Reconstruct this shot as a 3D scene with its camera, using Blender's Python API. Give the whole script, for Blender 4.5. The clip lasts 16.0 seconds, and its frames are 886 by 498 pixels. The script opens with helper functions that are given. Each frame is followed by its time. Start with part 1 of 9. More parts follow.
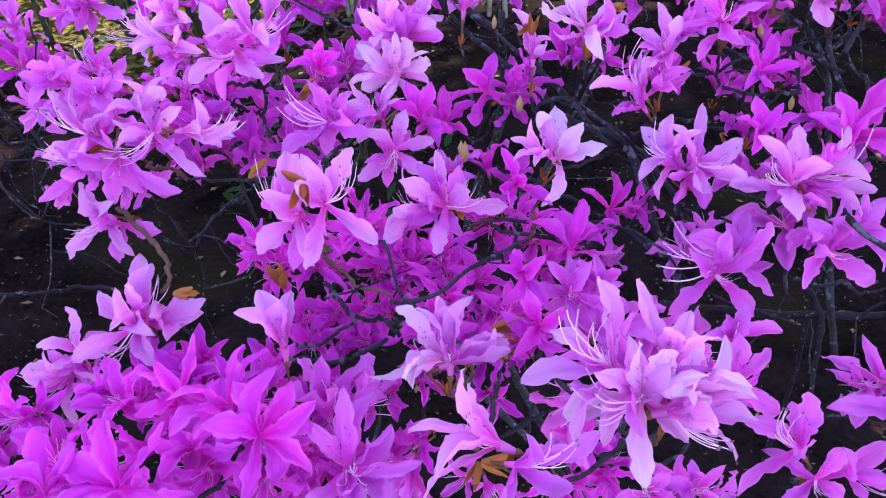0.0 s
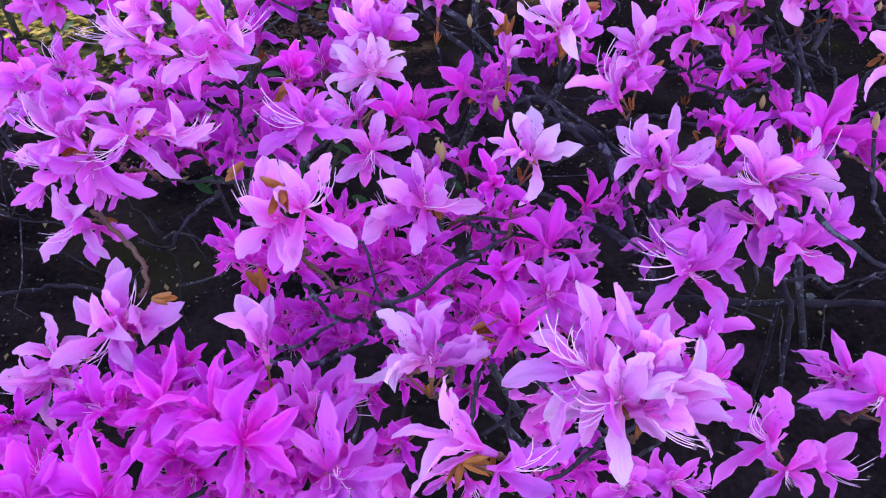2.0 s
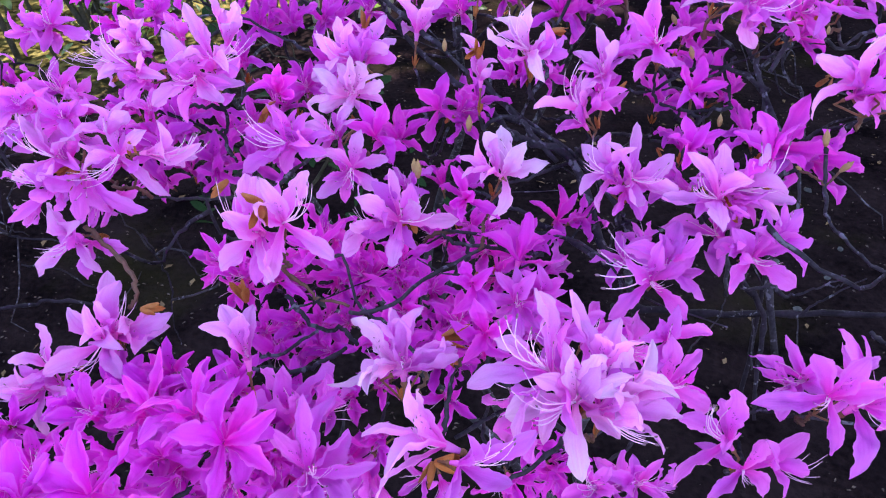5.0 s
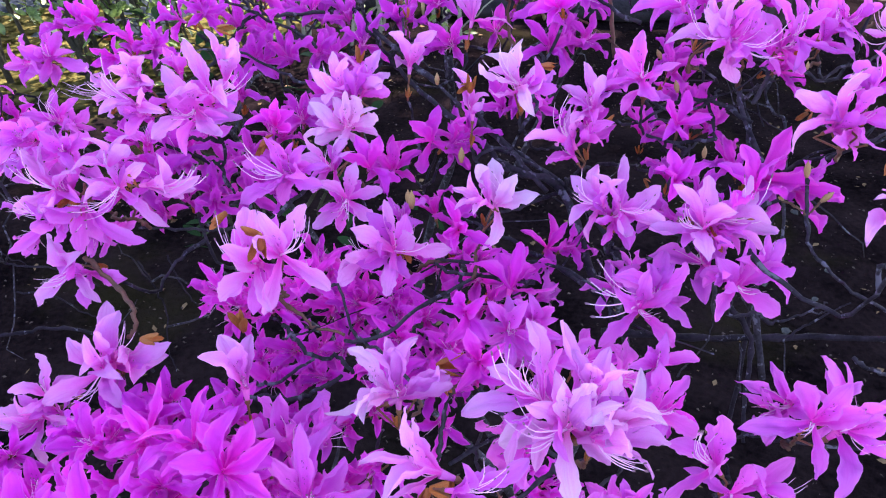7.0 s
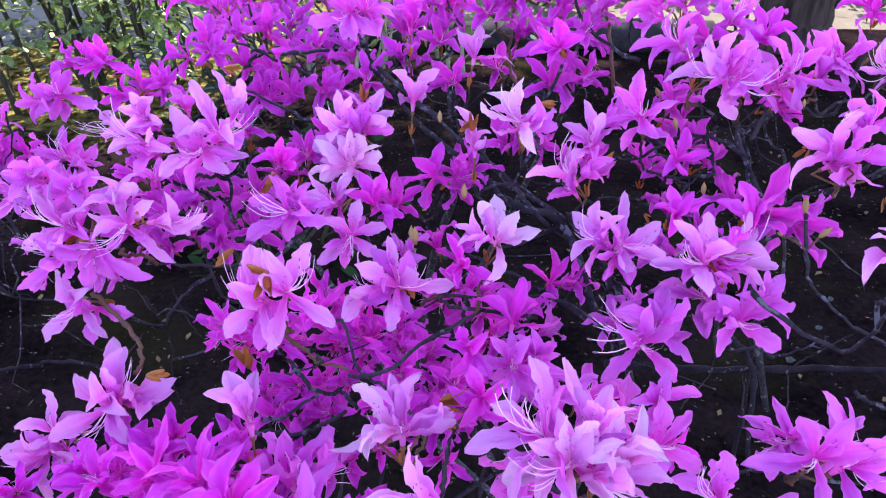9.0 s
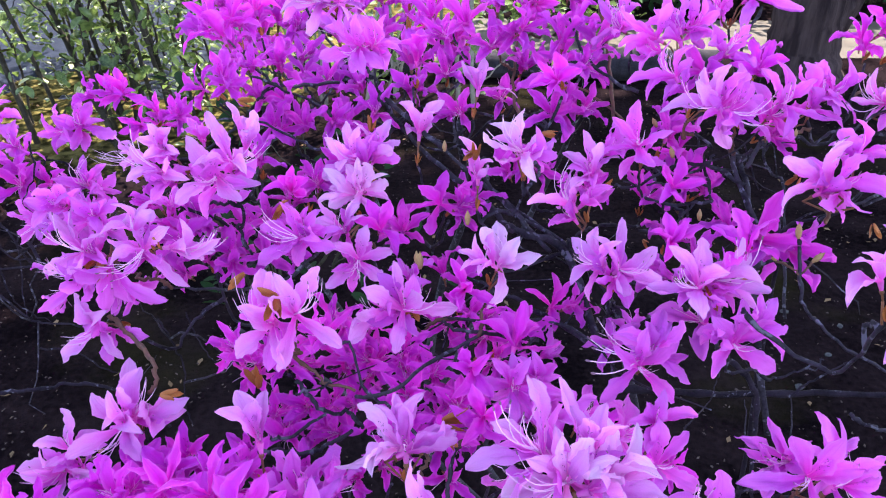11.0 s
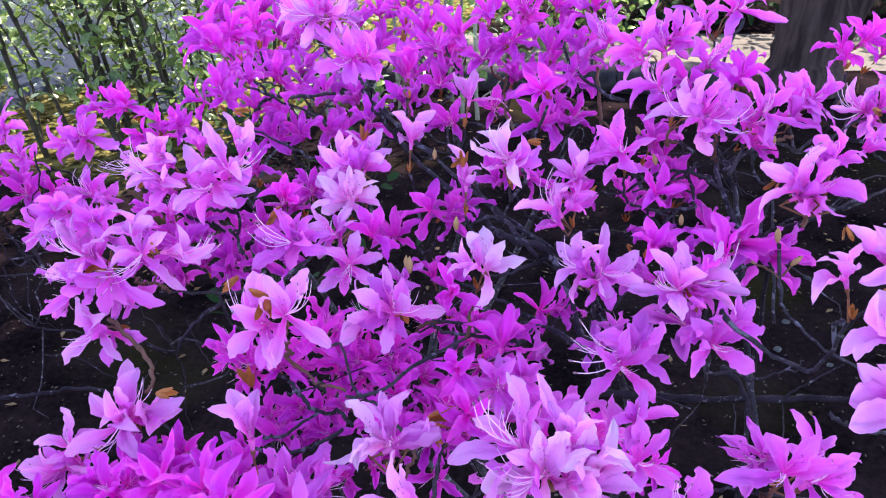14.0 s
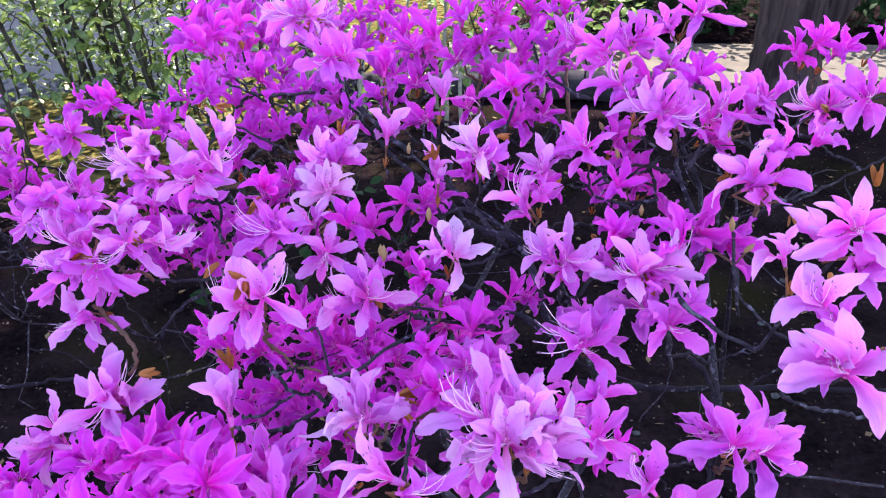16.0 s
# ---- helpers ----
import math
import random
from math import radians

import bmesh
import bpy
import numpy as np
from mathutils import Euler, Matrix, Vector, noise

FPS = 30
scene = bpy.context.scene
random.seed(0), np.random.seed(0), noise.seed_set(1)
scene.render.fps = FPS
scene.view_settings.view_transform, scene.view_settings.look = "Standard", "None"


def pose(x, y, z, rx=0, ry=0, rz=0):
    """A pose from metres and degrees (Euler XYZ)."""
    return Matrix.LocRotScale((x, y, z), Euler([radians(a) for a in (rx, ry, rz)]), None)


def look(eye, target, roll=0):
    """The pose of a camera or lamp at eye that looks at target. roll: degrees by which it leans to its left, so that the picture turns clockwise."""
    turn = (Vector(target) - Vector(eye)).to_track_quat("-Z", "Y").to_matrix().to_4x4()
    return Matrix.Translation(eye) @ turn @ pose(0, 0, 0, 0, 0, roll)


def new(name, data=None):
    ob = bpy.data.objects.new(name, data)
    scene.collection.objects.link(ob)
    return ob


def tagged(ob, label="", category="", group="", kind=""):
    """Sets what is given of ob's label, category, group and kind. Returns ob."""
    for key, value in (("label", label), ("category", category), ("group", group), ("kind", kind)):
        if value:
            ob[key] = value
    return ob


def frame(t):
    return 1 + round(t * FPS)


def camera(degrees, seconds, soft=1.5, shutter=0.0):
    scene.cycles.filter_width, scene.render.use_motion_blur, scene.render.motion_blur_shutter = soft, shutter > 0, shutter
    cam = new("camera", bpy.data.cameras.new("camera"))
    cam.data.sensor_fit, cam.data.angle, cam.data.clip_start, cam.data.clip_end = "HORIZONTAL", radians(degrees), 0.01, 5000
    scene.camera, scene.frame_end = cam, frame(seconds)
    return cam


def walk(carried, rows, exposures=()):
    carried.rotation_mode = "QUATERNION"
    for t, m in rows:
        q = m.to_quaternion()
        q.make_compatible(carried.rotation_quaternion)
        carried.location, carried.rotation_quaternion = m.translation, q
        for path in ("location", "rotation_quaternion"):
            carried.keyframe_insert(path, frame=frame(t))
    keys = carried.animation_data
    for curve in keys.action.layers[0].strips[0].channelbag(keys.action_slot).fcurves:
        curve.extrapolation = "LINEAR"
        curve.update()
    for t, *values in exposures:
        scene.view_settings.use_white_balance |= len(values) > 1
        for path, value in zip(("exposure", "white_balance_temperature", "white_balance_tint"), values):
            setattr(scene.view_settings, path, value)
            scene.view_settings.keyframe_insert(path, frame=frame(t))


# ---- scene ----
PATH = [
    (0, (-0.0180, 0.0391, 0.8507), (-0.0494, 1.6398, -0.3479), 0.69),
    (0.5, (-0.0185, 0.0397, 0.8519), (-0.0253, 1.6383, -0.3500), 1.08),
    (1, (-0.0204, 0.0424, 0.8542), (-0.0071, 1.6296, -0.3627), 1.54),
    (1.5, (-0.0201, 0.0429, 0.8565), (0.0032, 1.6233, -0.3690), 1.39),
    (2, (-0.0207, 0.0424, 0.8591), (0.0174, 1.6170, -0.3736), 1.54),
    (2.5, (-0.0159, 0.0337, 0.8596), (0.0125, 1.6213, -0.3564), 1.27),
    (3, (-0.0101, 0.0268, 0.8614), (0.0054, 1.6236, -0.3428), 1.05),
    (3.5, (-0.0070, 0.0233, 0.8622), (0.0094, 1.6267, -0.3332), 0.97),
    (4, (-0.0083, 0.0265, 0.8644), (0.0250, 1.6240, -0.3384), 1.29),
    (6.5, (-0.0077, 0.0192, 0.8770), (0.0388, 1.6429, -0.2899), 1.17),
    (7, (-0.0097, 0.0191, 0.8795), (0.0531, 1.6525, -0.2728), 1.51),
    (7.5, (-0.0102, 0.0202, 0.8823), (0.0541, 1.6691, -0.2477), 1.64),
    (8, (-0.0094, 0.0188, 0.8824), (0.0506, 1.6800, -0.2297), 1.50),
    (8.5, (-0.0080, 0.0185, 0.8846), (0.0447, 1.6844, -0.2209), 1.02),
    (9, (-0.0098, 0.0177, 0.8864), (0.0444, 1.6907, -0.2082), 1.16),
    (11.5, (-0.0043, 0.0014, 0.8941), (0.0107, 1.7189, -0.1307), 0.38),
    (12, (-0.0030, 0.0007, 0.8942), (0.0093, 1.7209, -0.1261), 0.10),
    (12.5, (-0.0014, -0.0003, 0.8944), (0.0082, 1.7215, -0.1231), 0.16),
    (13, (-0.0001, -0.0043, 0.8956), (0.0086, 1.7201, -0.1175), 0.01),
    (13.5, (0.0023, -0.0089, 0.8969), (0.0070, 1.7185, -0.1112), -0.04),
    (14, (0.0061, -0.0108, 0.8953), (0.0081, 1.7196, -0.1076), 0.19),
    (14.5, (0.0093, -0.0171, 0.8954), (0.0104, 1.7156, -0.1036), 0.10),
    (15, (0.0122, -0.0267, 0.8959), (0.0131, 1.7099, -0.0963), 0.22),
    (15.5, (0.0143, -0.0363, 0.8960), (0.0264, 1.7081, -0.0823), 0.24),
    (16, (0.0156, -0.0368, 0.8953), (0.0504, 1.7054, -0.0863), 0.74),
]
cam = camera(60, 16.0, soft=1.15)
walk(cam, [(t, look(eye, target, roll)) for t, eye, target, roll in PATH], exposures=[(0, 2.58, 7400, 14), (16, 2.58, 7400, 14)])

# ---- world, sun, exposure ----
SUN_ELEVATION, SUN_TURN = radians(53), radians(27)      # back light, from ahead and to the side
sky = bpy.data.worlds.new("sky")
scene.world = sky
sky.use_nodes = True
tex = sky.node_tree.nodes.new("ShaderNodeTexSky")
tex.sky_type, tex.sun_disc = "NISHITA", False
tex.sun_elevation, tex.sun_rotation = SUN_ELEVATION, SUN_TURN
back = sky.node_tree.nodes["Background"]
back.inputs["Strength"].default_value = 0.15
sky.node_tree.links.new(tex.outputs[0], back.inputs["Color"])
lamp = bpy.data.lights.new("sun", "SUN")
lamp.energy, lamp.angle, lamp.color = 4.0, radians(0.5), (1.0, 0.97, 0.91)
sun = new("sun", lamp)
sun.matrix_world = look((math.sin(SUN_TURN) * math.cos(SUN_ELEVATION) * 20, math.cos(SUN_TURN) * math.cos(SUN_ELEVATION) * 20, math.sin(SUN_ELEVATION) * 20), (0, 0, 0))


# ---- materials ----
def material(name):
    m = bpy.data.materials.new(name)
    m.use_nodes = True
    nt = m.node_tree
    return m, nt, nt.nodes["Principled BSDF"]


def node(nt, kind, **values):
    n = nt.nodes.new(kind)
    for key, value in values.items():
        n.inputs[key.replace("_", " ")].default_value = value
    return n


def math_node(nt, operation, a, b):
    n = nt.nodes.new("ShaderNodeMath")
    n.operation = operation
    for slot, v in zip((0, 1), (a, b)):
        if isinstance(v, (int, float)):
            n.inputs[slot].default_value = v
        else:
            nt.links.new(v, n.inputs[slot])
    return n.outputs[0]


def mixed(nt, fac, a, b):
    n = nt.nodes.new("ShaderNodeMix")
    n.data_type = "RGBA"
    if isinstance(fac, (int, float)):
        n.inputs[0].default_value = fac
    else:
        nt.links.new(fac, n.inputs[0])
    for slot, v in ((6, a), (7, b)):
        if isinstance(v, tuple):
            n.inputs[slot].default_value = (*v, 1)
        else:
            nt.links.new(v, n.inputs[slot])
    return n.outputs[2]


def ramped(nt, value, low, high):
    n = nt.nodes.new("ShaderNodeMapRange")
    n.inputs[1].default_value, n.inputs[2].default_value = low, high
    nt.links.new(value, n.inputs[0])
    return n.outputs[0]


def bumped(nt, shader, height, strength, distance):
    n = nt.nodes.new("ShaderNodeBump")
    n.inputs["Strength"].default_value, n.inputs["Distance"].default_value = strength, distance
    nt.links.new(height, n.inputs["Height"])
    nt.links.new(n.outputs[0], shader.inputs["Normal"])


def noise_of(nt, scale, detail=4, coords="Object"):
    c = nt.nodes.new("ShaderNodeTexCoord")
    n = node(nt, "ShaderNodeTexNoise", Scale=scale, Detail=detail)
    nt.links.new(c.outputs[coords], n.inputs["Vector"])
    return n.outputs[0]


def petal_material(name, base, tip, speckled=False):
    """Thin translucent petal: veins fan out along its length, paler towards the rim."""
    m, nt, p = material(name)
    uv = nt.nodes.new("ShaderNodeTexCoord").outputs["UV"]
    sep = nt.nodes.new("ShaderNodeSeparateXYZ")
    nt.links.new(uv, sep.inputs[0])
    stretch = nt.nodes.new("ShaderNodeMapping")
    stretch.inputs["Scale"].default_value = (11, 1.3, 1)
    nt.links.new(uv, stretch.inputs[0])
    info = nt.nodes.new("ShaderNodeObjectInfo")
    shift = nt.nodes.new("ShaderNodeVectorMath")
    nt.links.new(stretch.outputs[0], shift.inputs[0])
    nt.links.new(info.outputs["Random"], shift.inputs[1])
    veins = node(nt, "ShaderNodeTexNoise", Scale=1.0, Detail=3.0)
    nt.links.new(shift.outputs[0], veins.inputs["Vector"])
    blotch = noise_of(nt, 60, 3)
    along = ramped(nt, math_node(nt, "ADD", sep.outputs[1], math_node(nt, "MULTIPLY", blotch, 0.5)), 0.35, 1.25)
    colour = mixed(nt, along, base, tip)
    throat = (base[0] * 1.0, base[1] * 0.45, base[2] * 0.66)
    colour = mixed(nt, math_node(nt, "MULTIPLY", math_node(nt, "SUBTRACT", 1.0, ramped(nt, sep.outputs[1], 0.06, 0.42)), 0.45), colour, throat)
    rim = ramped(nt, math_node(nt, "ABSOLUTE", math_node(nt, "SUBTRACT", sep.outputs[0], 0.5), 0), 0.30, 0.5)
    colour = mixed(nt, math_node(nt, "MULTIPLY", rim, 0.35), colour, tuple(0.55 * c + 0.45 * k for c, k in zip(tip, (0.96, 0.62, 0.95))))
    dark = tuple(c * k for c, k in zip(base, (0.85, 0.6, 0.85)))
    colour = mixed(nt, math_node(nt, "MULTIPLY", ramped(nt, veins.outputs[0], 0.50, 0.72), 0.3), colour, dark)
    shade = nt.nodes.new("ShaderNodeHueSaturation")
    nt.links.new(math_node(nt, "ADD", math_node(nt, "MULTIPLY", info.outputs["Random"], 0.03), 0.485), shade.inputs["Hue"])
    nt.links.new(math_node(nt, "ADD", math_node(nt, "MULTIPLY", info.outputs["Random"], 0.25), 0.85), shade.inputs["Value"])
    nt.links.new(colour, shade.inputs["Color"])
    colour = shade.outputs[0]
    if speckled:
        cells = nt.nodes.new("ShaderNodeTexVoronoi")
        cells.inputs["Scale"].default_value = 9
        flat = nt.nodes.new("ShaderNodeMapping")
        flat.inputs["Scale"].default_value = (1, 1.9, 1)
        nt.links.new(uv, flat.inputs[0])
        nt.links.new(flat.outputs[0], cells.inputs["Vector"])
        dot = math_node(nt, "LESS_THAN", cells.outputs["Distance"], 0.24)
        inside = math_node(nt, "LESS_THAN", math_node(nt, "ABSOLUTE", math_node(nt, "SUBTRACT", sep.outputs[0], 0.5), 0), 0.2)
        reach = math_node(nt, "MULTIPLY", math_node(nt, "LESS_THAN", sep.outputs[1], 0.62), math_node(nt, "GREATER_THAN", sep.outputs[1], 0.2))
        colour = mixed(nt, math_node(nt, "MULTIPLY", math_node(nt, "MULTIPLY", dot, inside), math_node(nt, "MULTIPLY", reach, 0.85)), colour, (0.10, 0.01, 0.12))
    nt.links.new(colour, p.inputs["Base Color"])
    p.inputs["Roughness"].default_value = 0.44
    p.inputs["Specular IOR Level"].default_value = 0.36
    bumped(nt, p, veins.outputs[0], 0.5, 0.0009)
    trans = nt.nodes.new("ShaderNodeBsdfTranslucent")
    nt.links.new(colour, trans.inputs["Color"])
    mix = nt.nodes.new("ShaderNodeMixShader")
    mix.inputs[0].default_value = 0.48
    out = nt.nodes["Material Output"]
    nt.links.new(p.outputs[0], mix.inputs[1])
    nt.links.new(trans.outputs[0], mix.inputs[2])
    nt.links.new(mix.outputs[0], out.inputs["Surface"])
    return m


# Tones differ by flower, and partly hold the light each truss gets: deep takes in shade at the rear, rich is deep
# brightened for lit low trusses.
TONES = {
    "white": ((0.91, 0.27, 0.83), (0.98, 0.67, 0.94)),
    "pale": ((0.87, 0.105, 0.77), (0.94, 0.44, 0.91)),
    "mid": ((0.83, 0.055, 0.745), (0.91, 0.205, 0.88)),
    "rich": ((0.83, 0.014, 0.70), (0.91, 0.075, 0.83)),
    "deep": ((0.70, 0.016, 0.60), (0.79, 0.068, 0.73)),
}
PETAL = {k: petal_material("petal_" + k, *v) for k, v in TONES.items()}
PETAL_DOTS = {k: petal_material("petal_speckled_" + k, *v, speckled=True) for k, v in TONES.items()}


def plain(name, low, high, scale, rough=0.7, bump=0.4, distance=0.001, spot=None, translucent=0.0):
    """A surface of two tones mixed by noise at two scales, with a relief and, if given, blotches of a third tone."""
    m, nt, p = material(name)
    a, b = noise_of(nt, scale, 5), noise_of(nt, scale * 7, 3)
    blend = math_node(nt, "ADD", math_node(nt, "MULTIPLY", a, 0.65), math_node(nt, "MULTIPLY", b, 0.35))
    colour = mixed(nt, ramped(nt, blend, 0.35, 0.65), low, high)
    if spot:
        colour = mixed(nt, ramped(nt, noise_of(nt, spot[1], 4), spot[2], spot[2] + 0.05), colour, spot[0])
    info = nt.nodes.new("ShaderNodeObjectInfo")
    shade = nt.nodes.new("ShaderNodeHueSaturation")
    nt.links.new(math_node(nt, "ADD", math_node(nt, "MULTIPLY", info.outputs["Random"], 0.3), 0.85), shade.inputs["Value"])
    nt.links.new(colour, shade.inputs["Color"])
    colour = shade.outputs[0]
    nt.links.new(colour, p.inputs["Base Color"])
    p.inputs["Roughness"].default_value = rough
    if rough > 0.75:
        p.inputs["Specular IOR Level"].default_value = 0.08
    bumped(nt, p, blend, bump, distance)
    if translucent:
        t = nt.nodes.new("ShaderNodeBsdfTranslucent")
        nt.links.new(colour, t.inputs["Color"])
        mix = nt.nodes.new("ShaderNodeMixShader")
        mix.inputs[0].default_value = translucent
        nt.links.new(p.outputs[0], mix.inputs[1])
        nt.links.new(t.outputs[0], mix.inputs[2])
        nt.links.new(mix.outputs[0], nt.nodes["Material Output"].inputs["Surface"])
    return m


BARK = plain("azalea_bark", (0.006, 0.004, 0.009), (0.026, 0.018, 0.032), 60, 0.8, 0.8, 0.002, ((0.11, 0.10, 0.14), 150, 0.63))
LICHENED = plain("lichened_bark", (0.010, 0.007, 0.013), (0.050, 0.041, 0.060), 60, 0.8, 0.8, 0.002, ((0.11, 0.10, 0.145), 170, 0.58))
TWIG = plain("young_twig", (0.05, 0.018, 0.014), (0.15, 0.058, 0.040), 80, 0.7, 0.5, 0.001)
SCALE = plain("bud_scale", (0.32, 0.070, 0.010), (0.64, 0.215, 0.055), 120, 0.5, 0.5, 0.001, None, 0.25)
FILAMENT = plain("filament", (0.88, 0.40, 0.78), (0.95, 0.70, 0.90), 100, 0.4, 0.1)
ANTHER = plain("anther", (0.10, 0.04, 0.09), (0.34, 0.17, 0.26), 300, 0.6, 0.2)
CALYX = plain("calyx", (0.12, 0.04, 0.02), (0.22, 0.085, 0.04), 150, 0.6, 0.3)


# ---- building helpers ----
def mesh_of(name, verts, faces, mats, uvs=None, index=None, smooth=True):
    me = bpy.data.meshes.new(name)
    me.from_pydata([tuple(v) for v in verts], [], faces)
    for m in mats:
        me.materials.append(m)
    if index is not None:
        me.polygons.foreach_set("material_index", index)
    if uvs is not None:
        layer = me.uv_layers.new(name="UVMap")
        for loop in me.loops:
            layer.data[loop.index].uv = uvs[loop.vertex_index]
    me.polygons.foreach_set("use_smooth", [smooth] * len(me.polygons))
    me.update()
    return me


def part(name, me, parent, m=None, label=""):
    ob = new(name, me)
    ob.parent = parent
    if m is not None:
        ob.matrix_basis = m
    return tagged(ob, label=label)


def thing(name, place, label, category, group="", kind=""):
    ob = new(name)
    ob.empty_display_size = 0.1
    ob.location = place
    return tagged(ob, label, category, group, kind)


def tube(points, radii, sides=7, wobble=0.0, rng=random):
    """Vertices and faces of a closed tube along the points."""
    verts, faces = [], []
    pts = [Vector(p) for p in points]
    up = Vector((0.31, 0.17, 0.93))
    for i, p in enumerate(pts):
        d = (pts[min(i + 1, len(pts) - 1)] - pts[max(i - 1, 0)]).normalized()
        a = d.cross(up)
        a = a.normalized() if a.length > 0.05 else d.cross(Vector((1, 0, 0))).normalized()
        b = d.cross(a)
        for k in range(sides):
            w = 2 * math.pi * k / sides
            r = radii[i] * (1 + wobble * (rng.random() - 0.5))
            verts.append(p + a * math.cos(w) * r + b * math.sin(w) * r)
    for i in range(len(pts) - 1):
        for k in range(sides):
            j = (k + 1) % sides
            faces.append((i * sides + k, i * sides + j, (i + 1) * sides + j, (i + 1) * sides + k))
    faces.append(tuple(range(sides))[::-1])
    faces.append(tuple((len(pts) - 1) * sides + k for k in range(sides)))
    return verts, faces


def smooth_line(points, steps=5, jitter=0.0, rng=random):
    """Catmull-Rom points through the given ones, with small kinks."""
    p = [Vector(q) for q in points]
    p = [p[0] * 2 - p[1], *p, p[-1] * 2 - p[-2]]
    out = []
    for i in range(1, len(p) - 2):
        for s in range(steps):
            t = s / steps
            a, b, c, d = p[i - 1], p[i], p[i + 1], p[i + 2]
            q = 0.5 * (2 * b + (c - a) * t + (2 * a - 5 * b + 4 * c - d) * t * t + (3 * b - a - 3 * c + d) * t ** 3)
            if s and jitter:
                q = q + Vector([(rng.random() - 0.5) * jitter for _ in range(3)])
            out.append(q)
    out.append(p[-2])
    return out


def joined(pieces):
    """One list of vertices and faces, and the material index of each face, from (verts, faces, index) pieces."""
    verts, faces, index = [], [], []
    for v, f, m in pieces:
        n = len(verts)
        verts += list(v)
        faces += [tuple(i + n for i in face) for face in f]
        index += [m] * len(f)
    return verts, faces, index


# ---- ground, road and path ----
def soil_material():
    """Dark humus with crumbs; towards the road it turns to sunny yellowish moss and straw."""
    m, nt, p = material("dark_soil")
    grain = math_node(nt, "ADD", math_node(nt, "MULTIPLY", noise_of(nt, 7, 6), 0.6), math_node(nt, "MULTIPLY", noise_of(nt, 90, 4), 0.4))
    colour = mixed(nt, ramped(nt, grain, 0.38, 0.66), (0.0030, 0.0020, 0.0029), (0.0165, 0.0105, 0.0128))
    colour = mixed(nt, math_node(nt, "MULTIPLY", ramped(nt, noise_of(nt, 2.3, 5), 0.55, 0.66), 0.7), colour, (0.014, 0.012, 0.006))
    sep = nt.nodes.new("ShaderNodeSeparateXYZ")
    nt.links.new(nt.nodes.new("ShaderNodeTexCoord").outputs["Object"], sep.inputs[0])
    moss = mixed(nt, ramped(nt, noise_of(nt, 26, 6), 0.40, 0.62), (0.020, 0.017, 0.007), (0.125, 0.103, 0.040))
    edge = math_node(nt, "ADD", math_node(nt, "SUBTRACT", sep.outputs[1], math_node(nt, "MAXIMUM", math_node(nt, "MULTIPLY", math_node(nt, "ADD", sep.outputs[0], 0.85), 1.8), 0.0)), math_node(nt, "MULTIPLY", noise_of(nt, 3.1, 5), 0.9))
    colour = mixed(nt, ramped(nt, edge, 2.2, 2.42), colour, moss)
    nt.links.new(colour, p.inputs["Base Color"])
    p.inputs["Roughness"].default_value, p.inputs["Specular IOR Level"].default_value = 0.95, 0.0
    bumped(nt, p, grain, 1.0, 0.02)
    return m


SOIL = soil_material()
# shade on the road is put into this dark blue-tinted base colour
SHADED_ASPHALT = plain("asphalt", (0.006, 0.009, 0.020), (0.015, 0.021, 0.040), 14, 0.85, 0.6, 0.004)
SAND = plain("sandy_path", (0.084, 0.073, 0.067), (0.120, 0.105, 0.096), 6, 0.95, 0.5, 0.004)


def rise(x, y):
    near = max(0.0, 1 - math.hypot(x, y - 1.0) / 6) * min(1.0, max(0.0, (2.35 - y) / 0.5))
    return near * (0.020 * noise.noise(Vector((x * 1.7, y * 1.7, 0))) + 0.008 * noise.noise(Vector((x * 9, y * 9, 3))))


def sheet(name, xs, ys, height, mat, label, category):
    verts = [(x, y, height(x, y)) for y in ys for x in xs]
    n = len(xs)
    faces = [(j * n + i, j * n + i + 1, (j + 1) * n + i + 1, (j + 1) * n + i) for j in range(len(ys) - 1) for i in range(n - 1)]
    return tagged(new(name, mesh_of(name, verts, faces, [mat])), label, category, kind="structure")


fine = [-2.5 + 0.05 * i for i in range(101)]
deep = [-1.0 + 0.05 * i for i in range(101)]
far = [6, 9, 15, 30, 80, 300]
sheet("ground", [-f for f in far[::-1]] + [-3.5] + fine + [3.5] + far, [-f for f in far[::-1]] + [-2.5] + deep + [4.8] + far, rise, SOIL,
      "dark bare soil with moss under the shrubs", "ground")


